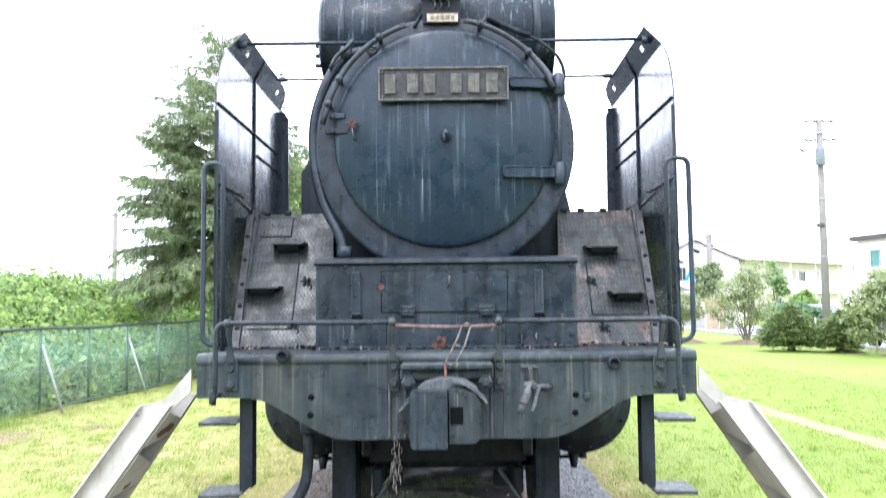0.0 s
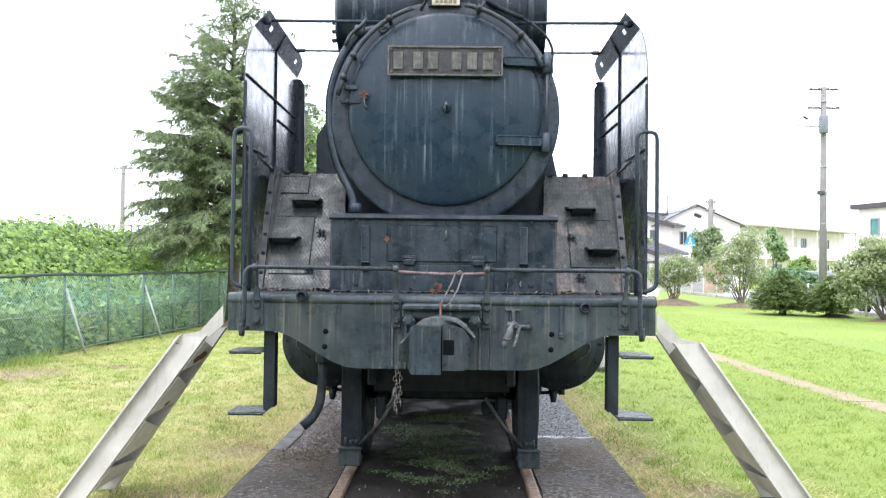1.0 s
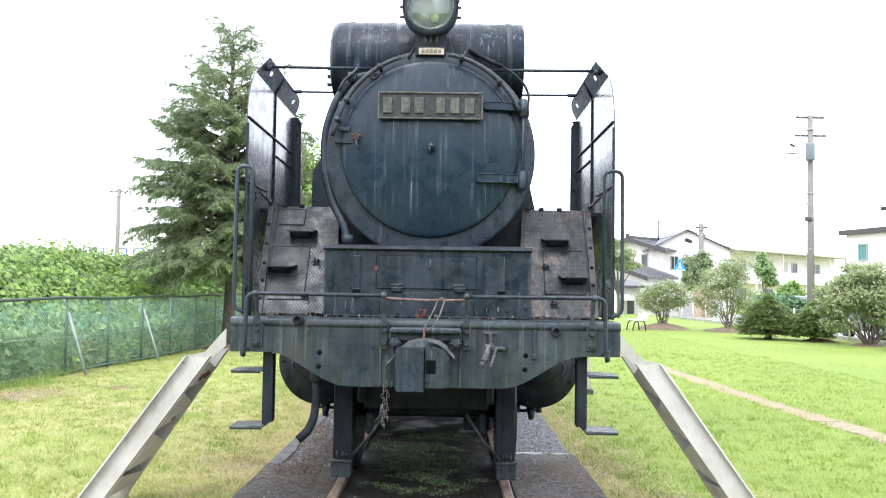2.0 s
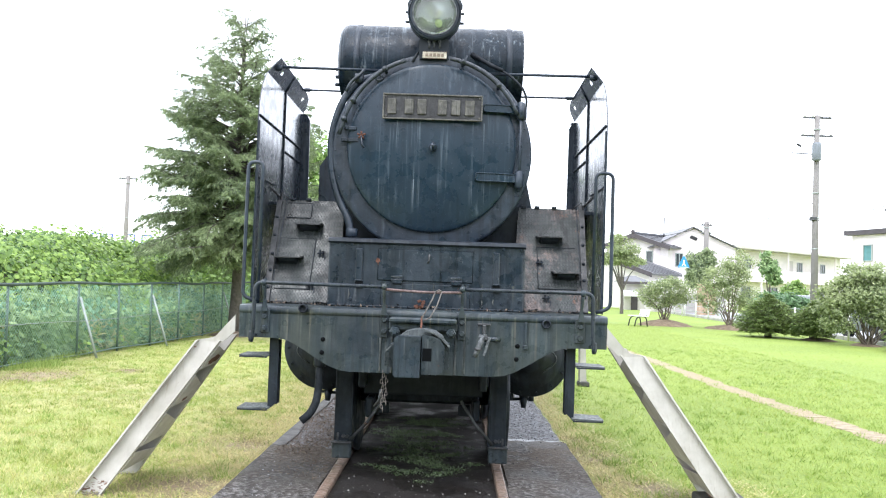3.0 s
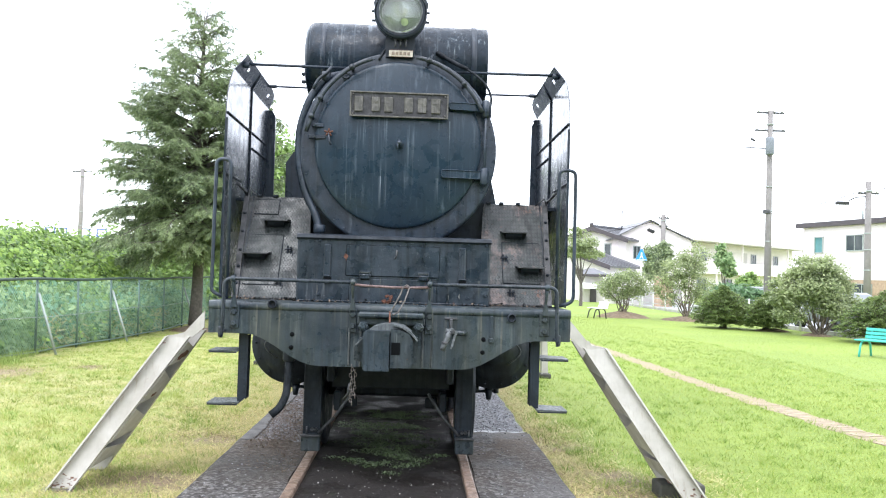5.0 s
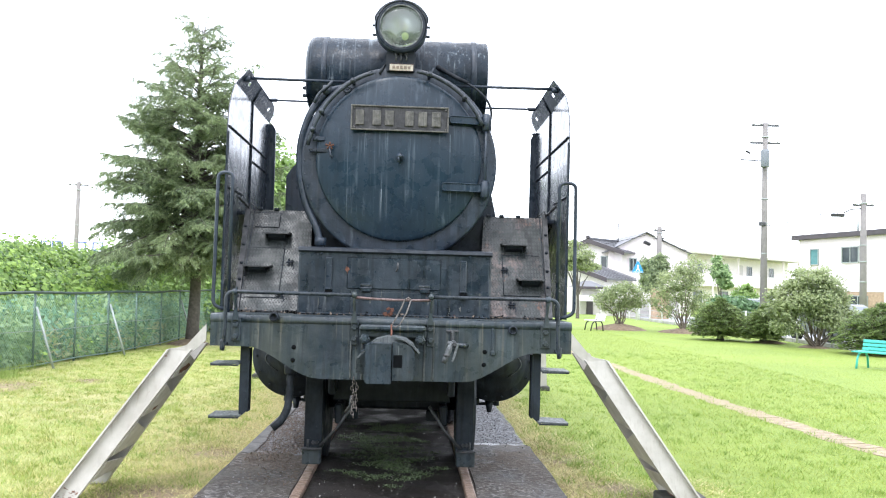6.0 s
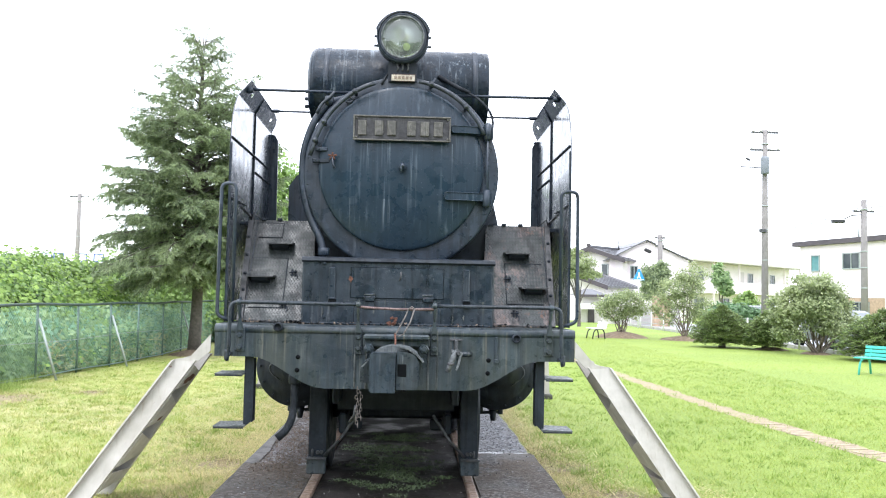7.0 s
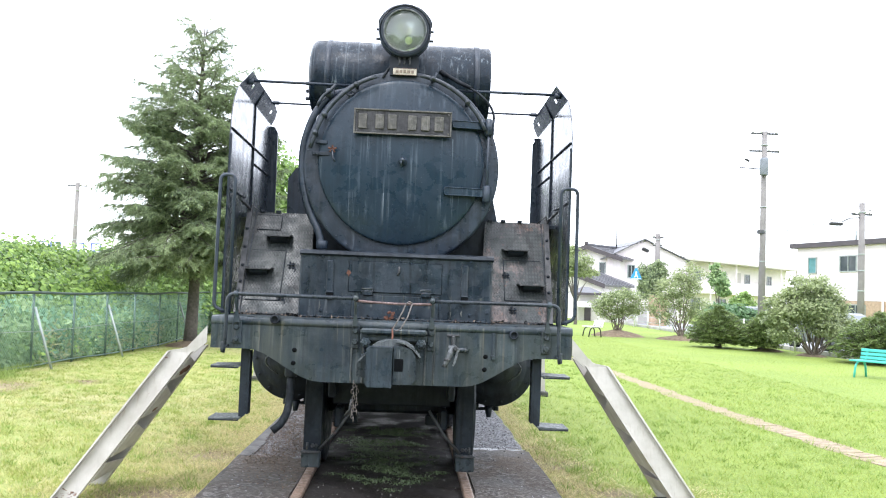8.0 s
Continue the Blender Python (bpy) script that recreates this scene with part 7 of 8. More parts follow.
def sow(rng, p, mat, low=0.016, high=0.040, lean_by=0.9, wide=1.0, label="short green lawn grass, thin and yellowing near the track", margin=True):
    p = p[np.abs(p[:, 0] - np.array([path_x(float(y)) for y in p[:, 1]])) > 0.115 + rng.normal(0, 0.05, len(p))]
    # the trodden margins beside the gravel stay almost bare
    edge = np.clip((np.abs(p[:, 0]) - 1.2) / np.where(p[:, 0] < 0, 0.4, 0.35), 0.45, 1.0)
    if margin:
        p = p[rng.random(len(p)) < edge]
    for cx, cy, r in ((1.60, 0.40, 0.35), (1.50, -0.15, 0.36), (-1.62, -0.06, 0.46), (-1.38, -0.02, 0.36), (-1.42, 1.35, 0.4), (1.36, 1.4, 0.3), (-5.0, 5.2, 0.6)):
        bare = np.clip(np.hypot(p[:, 0] - cx, p[:, 1] - cy) / r, 0.25, 1.0)
        p = p[rng.random(len(p)) < bare]
    k = len(p)
    h = rng.uniform(low, high, (k, 1)) * np.where(p[:, :1] < 0, 0.85, 1.0)
    a = rng.uniform(0, 2 * np.pi, k)
    side = np.stack([np.cos(a), np.sin(a), np.zeros(k)], 1) * rng.uniform(0.0018, 0.0036, (k, 1)) * wide
    lean = np.stack([rng.normal(0, lean_by, k), rng.normal(0, lean_by, k), np.ones(k)], 1) * h
    verts = np.stack([p - side, p + side, p + lean], 1).reshape(-1, 3)
    me = bpy.data.meshes.new("grass")
    me.vertices.add(k * 3); me.vertices.foreach_set("co", verts.ravel())
    me.loops.add(k * 3); me.loops.foreach_set("vertex_index", np.arange(k * 3, dtype=np.int32))
    me.polygons.add(k); me.polygons.foreach_set("loop_start", (np.arange(k) * 3).astype(np.int32))
    me.update(calc_edges=True)
    me.materials.append(M[mat])
    tagged(new("grass", me), label, "grass", kind="stuff")


def tufts():
    rng = np.random.default_rng(19)
    # clumps a little taller than the rest, dotted over the lawn
    for x0, x1, y0, y1, n, mat in ((-5.4, -1.4, -0.8, 12.0, 1500, "grass_blade"), (-5.4, -1.4, -0.8, 12.0, 900, "clover"), (1.4, 7.0, -0.8, 14.0, 1300, "clover"), (1.4, 7.0, -0.8, 10.0, 450, "verge_grass"), (-5.4, -1.4, -0.8, 9.0, 800, "dry_blade")):
        c = np.stack([rng.uniform(x0, x1, n), y0 + (y1 - y0) * rng.random(n) ** 1.6, np.full(n, -0.052)], 1)
        q = np.repeat(c, 16, 0)
        q[:, :2] += rng.normal(0, 0.035, (len(q), 2))
        sow(rng, q, mat, 0.025, 0.060, 0.75, 1.25, "low grass tufts dotted over the lawn")
    # dry straw lying along the trodden margins of the gravel
    for s in (-1, 1):
        n = 30000 if s < 0 else 14000
        q = np.stack([s * (1.21 + np.abs(rng.normal(0, 0.42 if s < 0 else 0.22, n))), -1.4 + 7.0 * rng.random(n) ** 1.3, np.full(n, -0.05)], 1)
        sow(rng, q, "straw_weeds", 0.012, 0.032, 1.8, 0.9, "dry straw lying beside the gravel", False)
    # long dead strands and twigs matted over the worn margins
    for x0, x1, y0, y1, n, mat in ((-2.3, -1.2, -0.9, 3.4, 3600, "straw_weeds"), (-2.2, -1.2, -0.9, 3.0, 1500, "dead_strand"), (1.22, 1.65, -0.9, 2.6, 1500, "straw_weeds"), (1.22, 1.45, -0.9, 2.2, 900, "dead_strand"), (1.3, 2.4, -0.5, 0.7, 1600, "straw_weeds"), (-5.5, -4.6, 4.5, 6.0, 900, "dead_strand")):
        c = np.stack([rng.uniform(x0, x1, n // 12), rng.uniform(y0, y1, n // 12), np.full(n // 12, -0.046)], 1)
        q = np.repeat(c, 12, 0)
        q[:, :2] += rng.normal(0, 0.09, (len(q), 2))
        q = q[np.abs(q[:, 0]) > 1.21]
        sow(rng, q, mat, 0.012, 0.030, 2.6, 1.25, "matted dead grass strands beside the track", False)
    # a few fresh green tufts in the same margins
    c = np.stack([rng.choice([-1, 1], 70) * rng.uniform(1.25, 2.0, 70), rng.uniform(-0.8, 3.5, 70), np.full(70, -0.05)], 1)
    q = np.repeat(c, 26, 0)
    q[:, :2] += rng.normal(0, 0.045, (len(q), 2))
    sow(rng, q, "clover", 0.03, 0.075, 0.7, 1.3, "fresh grass tufts along the track margin", False)
    # taller grass at the fence foot
    q = np.concatenate([np.stack([rng.normal(-5.40, 0.11, 420), rng.normal(6.2, 0.20, 420), np.full(420, -0.05)], 1),
                        np.stack([fence_x(7.0) + 0.02 + rng.normal(0, 0.05, 800), rng.uniform(5.6, 8.0, 800), np.full(800, -0.05)], 1)])
    sow(rng, q, "verge_grass", 0.05, 0.17, 0.4, 1.8, "taller grass tufts along the foot of the fence")


def debris():
    # dry leaf litter washed along the west rail, pale grit in the mud
    rng = np.random.default_rng(33)
    k = 15000
    q = np.stack([-0.62 - 0.5 * rng.random(k) ** 1.2, rng.uniform(0.2, 5.5, k), -0.034 + rng.random(k) * 0.014], 1)
    q[:, 2] += np.where(q[:, 1] < 1.3, 0.012, 0.0)
    q = q[(q[:, 1] > 1.0) | (rng.random(k) < 0.25)]
    keep = np.array([noise.noise(Vector((x * 3, y * 1.3, 2.0))) > rng.uniform(-0.5, 0.2) for x, y, z in q])
    q = q[keep]
    ob = leaf_cloud("leaf_litter", q, np.tile([0, 0, 1.0], (len(q), 1)), 0.0048, "litter", None, "", 6.5, 34, 0.5)
    tagged(ob, "brown dry leaf litter and twigs on the gravel", "leaf litter", kind="stuff")
    c = np.array([(-5.1, 5.45, 0.3), (-5.05, 4.85, 0.22), (-4.19, 6.13, 0.13), (1.55, -0.15, 0.28), (-1.55, -0.06, 0.30), (-1.5, 1.6, 0.3), (1.5, 1.3, 0.3)])
    c = np.repeat(c, 320, 0)
    q = np.stack([c[:, 0] + rng.normal(0, 1, len(c)) * c[:, 2] * 0.6, c[:, 1] + rng.normal(0, 1, len(c)) * c[:, 2] * 0.6, np.full(len(c), -0.036)], 1)
    ob = leaf_cloud("soil_crumbs", q, np.tile([0, 0, 1.0], (len(q), 1)), 0.0075, "crumbs", None, "", 2.0, 36, 0.5)
    tagged(ob, "dry soil crumbs and straw on the bare patches", "soil crumbs", kind="stuff")
    # moss cushions on the wet ground between the rails
    c = np.stack([rng.normal(-0.04, 0.17, 150), rng.choice((0.72, 1.15, 1.6, 2.1, 2.7), 150) + rng.normal(0, 0.13, 150), np.full(150, -0.027)], 1)
    c = np.repeat(c[(np.abs(c[:, 0]) < 0.45) & (c[:, 1] > 0.1)], 60, 0)
    q = c + np.stack([rng.normal(0, 0.042, len(c)), rng.normal(0, 0.030, len(c)), np.abs(rng.normal(0, 0.005, len(c)))], 1)
    ob = leaf_cloud("moss", q, np.tile([0, -0.3, 1.0], (len(q), 1)), 0.009, "moss", None, "", 1.8, 37, 0.7)
    tagged(ob, "wet dark green moss cushions between the rails", "moss", kind="stuff")
    # loose stones on the gravel beside the rails
    n = 11000
    x = np.where(rng.random(n) < 0.5, rng.uniform(-1.13, -0.64, n), rng.uniform(0.64, 1.16, n))
    y = -1.2 + 8.0 * rng.random(n) ** 1.3
    on_slab = y < np.where(x < 0, 1.25, 1.85)
    keep = ~on_slab | (rng.random(n) < 0.06)
    q = np.stack([x, y, np.where(on_slab, -0.019, -0.033)], 1)[keep]
    n = len(q)
    ob = leaf_cloud("gravel_stones", q, np.tile([0, 0, 1.0], (n, 1)), 0.0105, "stone_chips", None, "", 1.3, 38, 0.7)
    tagged(ob, "loose grey stones on the gravel bed", "gravel", kind="stuff")
    k = 420
    q = np.stack([rng.uniform(-0.5, 0.5, k), rng.uniform(-1.6, 2.6, k), np.full(k, -0.026)], 1)
    ob = leaf_cloud("grit", q, np.tile([0, 0, 1.0], (k, 1)), 0.0085, "pale_grit", None, "", 1.3, 35, 0.6)
    tagged(ob, "pale specks of grit in the wet mud", "grit", kind="stuff")


def seam_scale():
    """Flakes of rust and near-black flakes set where the plates meet the deck."""
    rng = np.random.default_rng(61)
    n = 1500
    x = rng.uniform(-1.08, 1.08, n)
    inner = np.abs(x) < 0.66
    y = np.where(inner, 0.262, 0.424) - np.abs(rng.normal(0, 0.011, n))
    keep = np.array([noise.noise(Vector((a * 5.0, 3.0, 1.0))) > rng.uniform(-0.6, 0.3) for a in x])
    q = np.stack([x, y, 1.1395 + np.abs(rng.normal(0, 0.006, n))], 1)[keep]
    for mat, pick, label in (("litter", 0, "brown rust flakes along the deck seam"), ("hollow", 1, "near-black flakes along the deck seam")):
        k = q[::4] if pick == 0 else q[1::2]
        ob = leaf_cloud("seam_flakes", k, np.tile([0, -0.5, 0.8], (len(k), 1)), 0.013, mat, None, "", 1.8, 62 + pick, 0.6)
        tagged(ob, label, "rust flakes" if pick == 0 else "dirt", kind="stuff")


grass()
tufts()
debris()
seam_scale()


def dirt_patch(place, r, seed):
    rng = random.Random(seed)
    vs = [(0, 0, 0)] + [(r * math.cos(k * math.pi / 9) * rng.uniform(0.6, 1.2), r * 0.7 * math.sin(k * math.pi / 9) * rng.uniform(0.6, 1.2), -0.01) for k in range(18)]
    fs = [(0, k + 1, (k + 1) % 18 + 1) for k in range(18)]
    ob = flat_mesh("bare_patch", vs, fs, "path")
    ob.location = place
    return tagged(ob, "bare earth patch in the lawn", "bare soil", "bare patches", "structure")


dirt_patch((-5.1, 5.45, -0.040), 0.42, 1)
dirt_patch((-5.05, 4.85, -0.040), 0.30, 2)
dirt_patch((-4.19, 6.13, -0.040), 0.17, 3)

# ---- benches ----
def park_bench(place, turn, length, paint, legs, label, slats):
    ob = thing("park_bench", place, label, "bench", "", "", turn)
    for i in range(slats):
        y = -0.20 + i * 0.40 / max(1, slats - 1)
        part("seat_slat", B((0, y, 0.365), (length, 0.40 / slats * 0.78, 0.028), 0.006), paint, ob)
    for i, (y, z) in enumerate(((0.235, 0.42), (0.255, 0.495), (0.275, 0.57))):
        part("back_slat", B((0, y, z), (length, 0.025, 0.062), 0.006, Euler((-0.2, 0, 0))), paint, ob)
    for x in (-length / 2 + 0.12, length / 2 - 0.12):
        line = rounded([(x, -0.26, 0.0), (x, -0.20, 0.27), (x, -0.10, 0.35), (x, 0.12, 0.35), (x, 0.20, 0.27), (x, 0.24, 0.0)], 0.08)
        bm = T(line, 0.022, 10)
        tube(bm, [(x, 0.14, 0.345), (x, 0.24, 0.41), (x, 0.29, 0.60)], 0.016, 8)
        part("leg_frame", bm, legs, ob)
    return ob


park_bench((9.73, 10.85, -0.08), -55, 1.6, "teal_paint", "teal_paint", "teal-green painted park bench on the lawn", 5)
park_bench((6.78, 24.9, -0.05), -74, 0.7, "white_paint", "dark_iron", "white park bench with black iron legs", 5)

# ---- road, kerb, low roadside fence ----
tagged(slab("road", 12.2, 17.6, -60.0, 140.0, -0.06 + 0.016, 0.02, "asphalt"), "pale damp asphalt road beyond the shrubs", "road", kind="structure")
bm = bmesh.new()
for y in np.arange(-20, 80, 0.62):
    box(bm, (12.14, y, 0.0), (0.12, 0.6, 0.14), 0.012)
tagged(part("kerb", bm, "concrete"), "concrete kerb stones along the road", "kerb", kind="structure")
rf = thing("roadside_fence", (0, 0, 0), "low pale wire fence along the road edge", "fence")
for y in np.arange(20, 60, 2.0):
    part("post", T([(11.95, y, -0.05), (11.95, y, 0.82)], 0.03, 8), "white_paint", rf)
for z in (0.25, 0.5, 0.78):
    part("rail_wire", T([(11.95, 20, z), (11.95, 58, z)], 0.012, 6), "post_grey", rf)


# ---- parked cars across the road ----
def car(place, turn, paint, label, height):
    ob = thing("parked_car", place, label, "car", "parked cars", "", turn)
    body = [(-1.75, 0.28), (-1.78, 0.55), (-1.70, 0.82), (-1.05, 0.92), (-0.55, height - 0.06), (-0.3, height), (0.95, height), (1.35, height - 0.10), (1.62, 0.95), (1.70, 0.6), (1.68, 0.28)]
    bm = prism(bmesh.new(), body, -0.74, 0.74)
    part("body", soften(bm, 0.06, 3, 20), paint, ob)
    glass = [(-0.95, 0.94), (-0.52, height - 0.10), (0.95, height - 0.08), (1.25, height - 0.14), (1.42, 0.96)]
    part("window", prism(bmesh.new(), glass, -0.752, 0.752), "window_glass", ob)
    for x in (-1.1, 1.05):
        for y in (-0.70, 0.70):
            w = part("wheel", lathe(bmesh.new(), [(0.19, -0.085), (0.29, -0.085), (0.305, -0.06), (0.305, 0.06), (0.29, 0.085), (0.19, 0.085)], (x, y, 0.305), 28), "tyre", ob)
            bm = lathe(bmesh.new(), [(0.19, -0.07), (0.17, -0.075), (0.05, -0.09), (0.0, -0.09)], (x, y, 0.305), 20)
            lathe(bm, [(0.19, 0.07), (0.17, 0.075), (0.05, 0.09), (0.0, 0.09)], (x, y, 0.305), 20)
            part("rim", bm, "rim", w)
    for y in (-0.55, 0.55):
        part("headlight", B((-1.72, y, 0.68), (0.10, 0.28, 0.12), 0.03), "white_paint", ob)
    return ob


car((13.35, 20.5, -0.044), 90, "dark_car", "grey low car parked at the near kerb", 1.22)
car((20.2, 43.0, -0.04), 90, "dark_car", "grey small car parked beyond the shrubs", 1.24)


# ---- poles and wires ----
def utility_pole(place, height, r0, r1, label, arms, turn=0, extra=True):
    ob = thing("utility_pole", place, label, "utility pole", "utility poles", "", turn)
    part("pole", T([(0, 0, 0), (0, 0, height * 0.5), (0, 0, height)], r0, 14, [r0, (r0 + r1) / 2, r1]), "pole_concrete", ob)
    for z, half in arms:
        arm = part("crossarm", B((0, 0, z), (half * 2, 0.09, 0.09), 0.01), "steel", ob)
        for k in range(4):
            x = -half + 0.1 + k * (2 * half - 0.2) / 3
            part("insulator", lathe(bmesh.new(), [(0.05, 0.0), (0.07, 0.04), (0.05, 0.08), (0.065, 0.13), (0.03, 0.18)], (x, 0, z + 0.04), 10, "z"), "white_paint", arm)
    if extra:
        for z in (height * 0.93, height * 0.62, height * 0.5, height * 0.35):
            part("band", lathe(bmesh.new(), [(r0 * 0.98, -0.025), (r0 * 1.02, -0.02), (r0 * 1.02, 0.02), (r0 * 0.98, 0.025)], (0, 0, z), 14, "z"), "post_grey", ob)
    return ob


pa = utility_pole((18.45, 38.0, -0.1), 10.5, 0.19, 0.13, "tall grey concrete utility pole with transformer and crossarms", ((10.38, 0.72), (9.45, 0.80)))
part("transformer", lathe(bmesh.new(), [(0.0, -0.45), (0.20, -0.45), (0.22, -0.40), (0.22, 0.36), (0.18, 0.45), (0.0, 0.46)], (-0.12, -0.28, 8.6), 20, "z"), "transformer_grey", pa)
part("side_arm", T([(-1.3, 0, 8.55), (0, 0, 8.5)], 0.03, 8), "steel", pa)
part("fuse_box", B((-0.9, 0, 8.95), (0.28, 0.12, 0.10), 0.03, Euler((0, 0.5, 0))), "dark_iron", pa)
part("junction_box", B((-0.15, -0.1, 5.2), (0.36, 0.2, 0.2), 0.03), "steel", pa)
pb = utility_pole((21.55, 34.0, -0.1), 6.45, 0.17, 0.13, "grey utility pole with a street lamp arm", ((5.9, 0.5),))
part("lamp_arm", T([(0, 0, 5.75), (-0.6, 0, 5.7), (-0.95, 0, 5.52)], 0.03, 8), "steel", pb)
part("lamp_head", soften(B((-1.25, 0, 5.40), (0.62, 0.22, 0.16)), 0.04, 2), "dark_iron", pb)
utility_pole((17.05, 52.0, -0.1), 6.0, 0.20, 0.16, "short grey utility pole between the houses", ((5.75, 0.38), (5.2, 0.32)))
pl = utility_pole((-25.3, 60.0, -0.1), 8.7, 0.2, 0.14, "distant utility pole beyond the bank", ((8.45, 0.75),))


def wires(pairs):
    ob = thing("overhead_wires", (0, 0, 0), "thin black overhead wires between the poles", "wires")
    for a, c, sag in pairs:
        a, c = Vector(a), Vector(c)
        pts = [a.lerp(c, i / 12) - Vector((0, 0, sag * 4 * (i / 12) * (1 - i / 12))) for i in range(13)]
        part("wire", T(pts, 0.018, 5), "cable", ob)


wires([((21.4, 34, 6.0), (18.5, 38.0, 5.0), 0.15), ((21.7, 34, 6.0), (30, 24, 6.8), 0.2), ((17.0, 52, 5.6), (12.5, 57.5, 4.6), 0.15), ((17.2, 52, 5.2), (30.0, 62, 5.6), 0.3), ((17.2, 52, 5.6), (19.9, 55, 4.5), 0.1), ((18.3, 38, 5.9), (17.05, 52, 5.7), 0.4)])

# road sign: blue house-shaped plate with a plain white mark
sg = thing("road_sign", (11.72, 37.6, -0.1), "blue pentagonal road sign with a plain white mark", "road sign")
part("sign_pole", T([(0, 0, 0), (0, 0, 3.05)], 0.038, 10), "white_paint", sg)
part("sign_board", soften(prism(bmesh.new(), [(-0.28, 2.48), (0.28, 2.48), (0.28, 2.56), (0.04, 3.06), (-0.04, 3.06), (-0.28, 2.56)], -0.07, -0.045), 0.008, 1), "sign_blue", sg)
part("sign_mark", prism(bmesh.new(), [(-0.11, 2.57), (-0.04, 2.72), (-0.04, 2.88), (0.04, 2.88), (0.04, 2.72), (0.11, 2.57), (0.06, 2.57), (0.0, 2.67), (-0.06, 2.57)], -0.076, -0.071), "white_paint", sg)
part("sign_stripe", B((0, -0.074, 2.515), (0.5, 0.005, 0.03)), "white_paint", sg)


# ---- houses across the road ----
def wall_box(x0, x1, y0, y1, z0, z1):
    return B(((x0 + x1) / 2, (y0 + y1) / 2, (z0 + z1) / 2), (x1 - x0, y1 - y0, z1 - z0))


def window(parent, centre, size, mat="window_glass", axis="y", mull=True):
    """A framed window standing a little proud of a wall that faces -axis."""
    cx, cy, cz = centre
    w, h = size
    e = 0.06
    fr = bmesh.new()
    def put(dx, dz, sx, sz, out, d):
        if axis == "y":
            box(fr, (cx + dx, cy - out, cz + dz), (sx, d, sz))
        else:
            box(fr, (cx - out, cy + dx, cz + dz), (d, sx, sz))
    put(0, h / 2, w + e, e, 0.03, 0.10); put(0, -h / 2, w + e, e, 0.03, 0.12)
    put(-w / 2, 0, e, h, 0.03, 0.10); put(w / 2, 0, e, h, 0.03, 0.10)
    if mull:
        put(0, 0, e * 0.8, h, 0.03, 0.08)
    ob = part("window", fr, "post_grey", parent)
    bm = B((cx, cy - 0.02, cz), (w, 0.02, h)) if axis == "y" else B((cx - 0.02, cy, cz), (0.02, w, h))
    part("pane", bm, mat, ob)
    return ob


# white two-storey house: local x along the facade, which faces -y
hw = thing("white_house", (25.85, 50.0, -0.42), "white two-storey flat-roofed house with tan tiled ground floor", "house", "houses across the road", "", -77)
part("wall", wall_box(0, 20, 0, 9, 2.2, 5.55), "wall_white", hw)
part("lower_wall", wall_box(0.02, 19.9, 0.02, 9, 0, 2.2), "brick_tan", hw)
part("roof", wall_box(-0.35, 20.4, -0.35, 9.4, 5.55, 5.86), "roof_dark", hw)
part("roof_pipe", T([(4.2, 1.0, 5.8), (4.2, 1.0, 6.9)], 0.06, 8), "post_grey", hw)
window(hw, (1.55, 0, 4.40), (0.75, 1.0), "window_teal", "y", False)
window(hw, (4.75, 0, 4.45), (1.4, 0.95))
window(hw, (8.9, 0, 4.4), (1.2, 1.1))
window(hw, (5.4, 0, 1.2), (1.5, 1.5))
part("down_pipe", T([(7.6, -0.08, 0), (7.6, -0.08, 2.3)], 0.05, 8), "wall_white", hw)

# two-storey flats with an outside gallery
fl = thing("apartment_block", (24.0, 68.0, -0.3), "cream two-storey flats with a roofed gallery", "apartment block", "houses across the road", "", 42.5)
part("wall", wall_box(0, 24, 1.2, 8, 0, 5.3), "wall_cream", fl)
part("gallery_floor", wall_box(0, 24, -0.1, 1.2, 2.45, 2.65), "wall_white", fl)
part("gallery_parapet", wall_box(0, 24, -0.12, 0.0, 2.65, 3.55), "wall_white", fl)
part("roof", wall_box(-0.4, 24.4, -0.5, 8.4, 5.3, 5.52), "wall_grey", fl)
for x in (0.2, 5, 10, 15, 20, 23.8):
    part("gallery_post", wall_box(x - 0.07, x + 0.07, -0.1, 0.04, 0, 5.3), "wall_white", fl)
for x in (3, 8, 13, 18):
    part("door", wall_box(x - 0.42, x + 0.42, 1.15, 1.21, 2.65, 4.65), "wall_grey", fl)
    window(fl, (x + 1.8, 1.2, 4.1), (1.0, 0.9))
    window(fl, (x + 1.5, 1.2, 1.4), (1.6, 1.2))


def gable_house(place, w, d, eave, peak, wall, roof, label, over=0.35):
    ob = thing("gable_house", place, label, "house", "houses across the road")
    pts = [(0, 0), (w, 0), (w, eave), (w * 0.46, peak), (0, eave)]
    part("wall", prism(bmesh.new(), pts, 0, d), wall, ob)
    k = (peak - eave) / (w * 0.46)
    k2 = (peak - eave) / (w * 0.54)
    pr = [(-over, eave - over * k + 0.02), (w * 0.46, peak + 0.02), (w + over, eave - over * k2 + 0.02), (w + over, eave - over * k2 + 0.08), (w * 0.46, peak + 0.09), (-over, eave - over * k + 0.08)]
    part("roof", prism(bmesh.new(), pr, -0.3, d + 0.3), roof, ob)
    return ob


gh = gable_house((14.3, 55.0, -0.3), 5.7, 9, 4.6, 5.95, "wall_white", "roof_tile", "white gabled house with a pale roof")
window(gh, (1.75, 0, 3.65), (0.5, 0.9))
part("eave_lamp", B((2.6, -0.5, 5.2), (0.5, 0.3, 0.22), 0.05, Euler((0, 0.4, 0))), "dark_iron", gh)


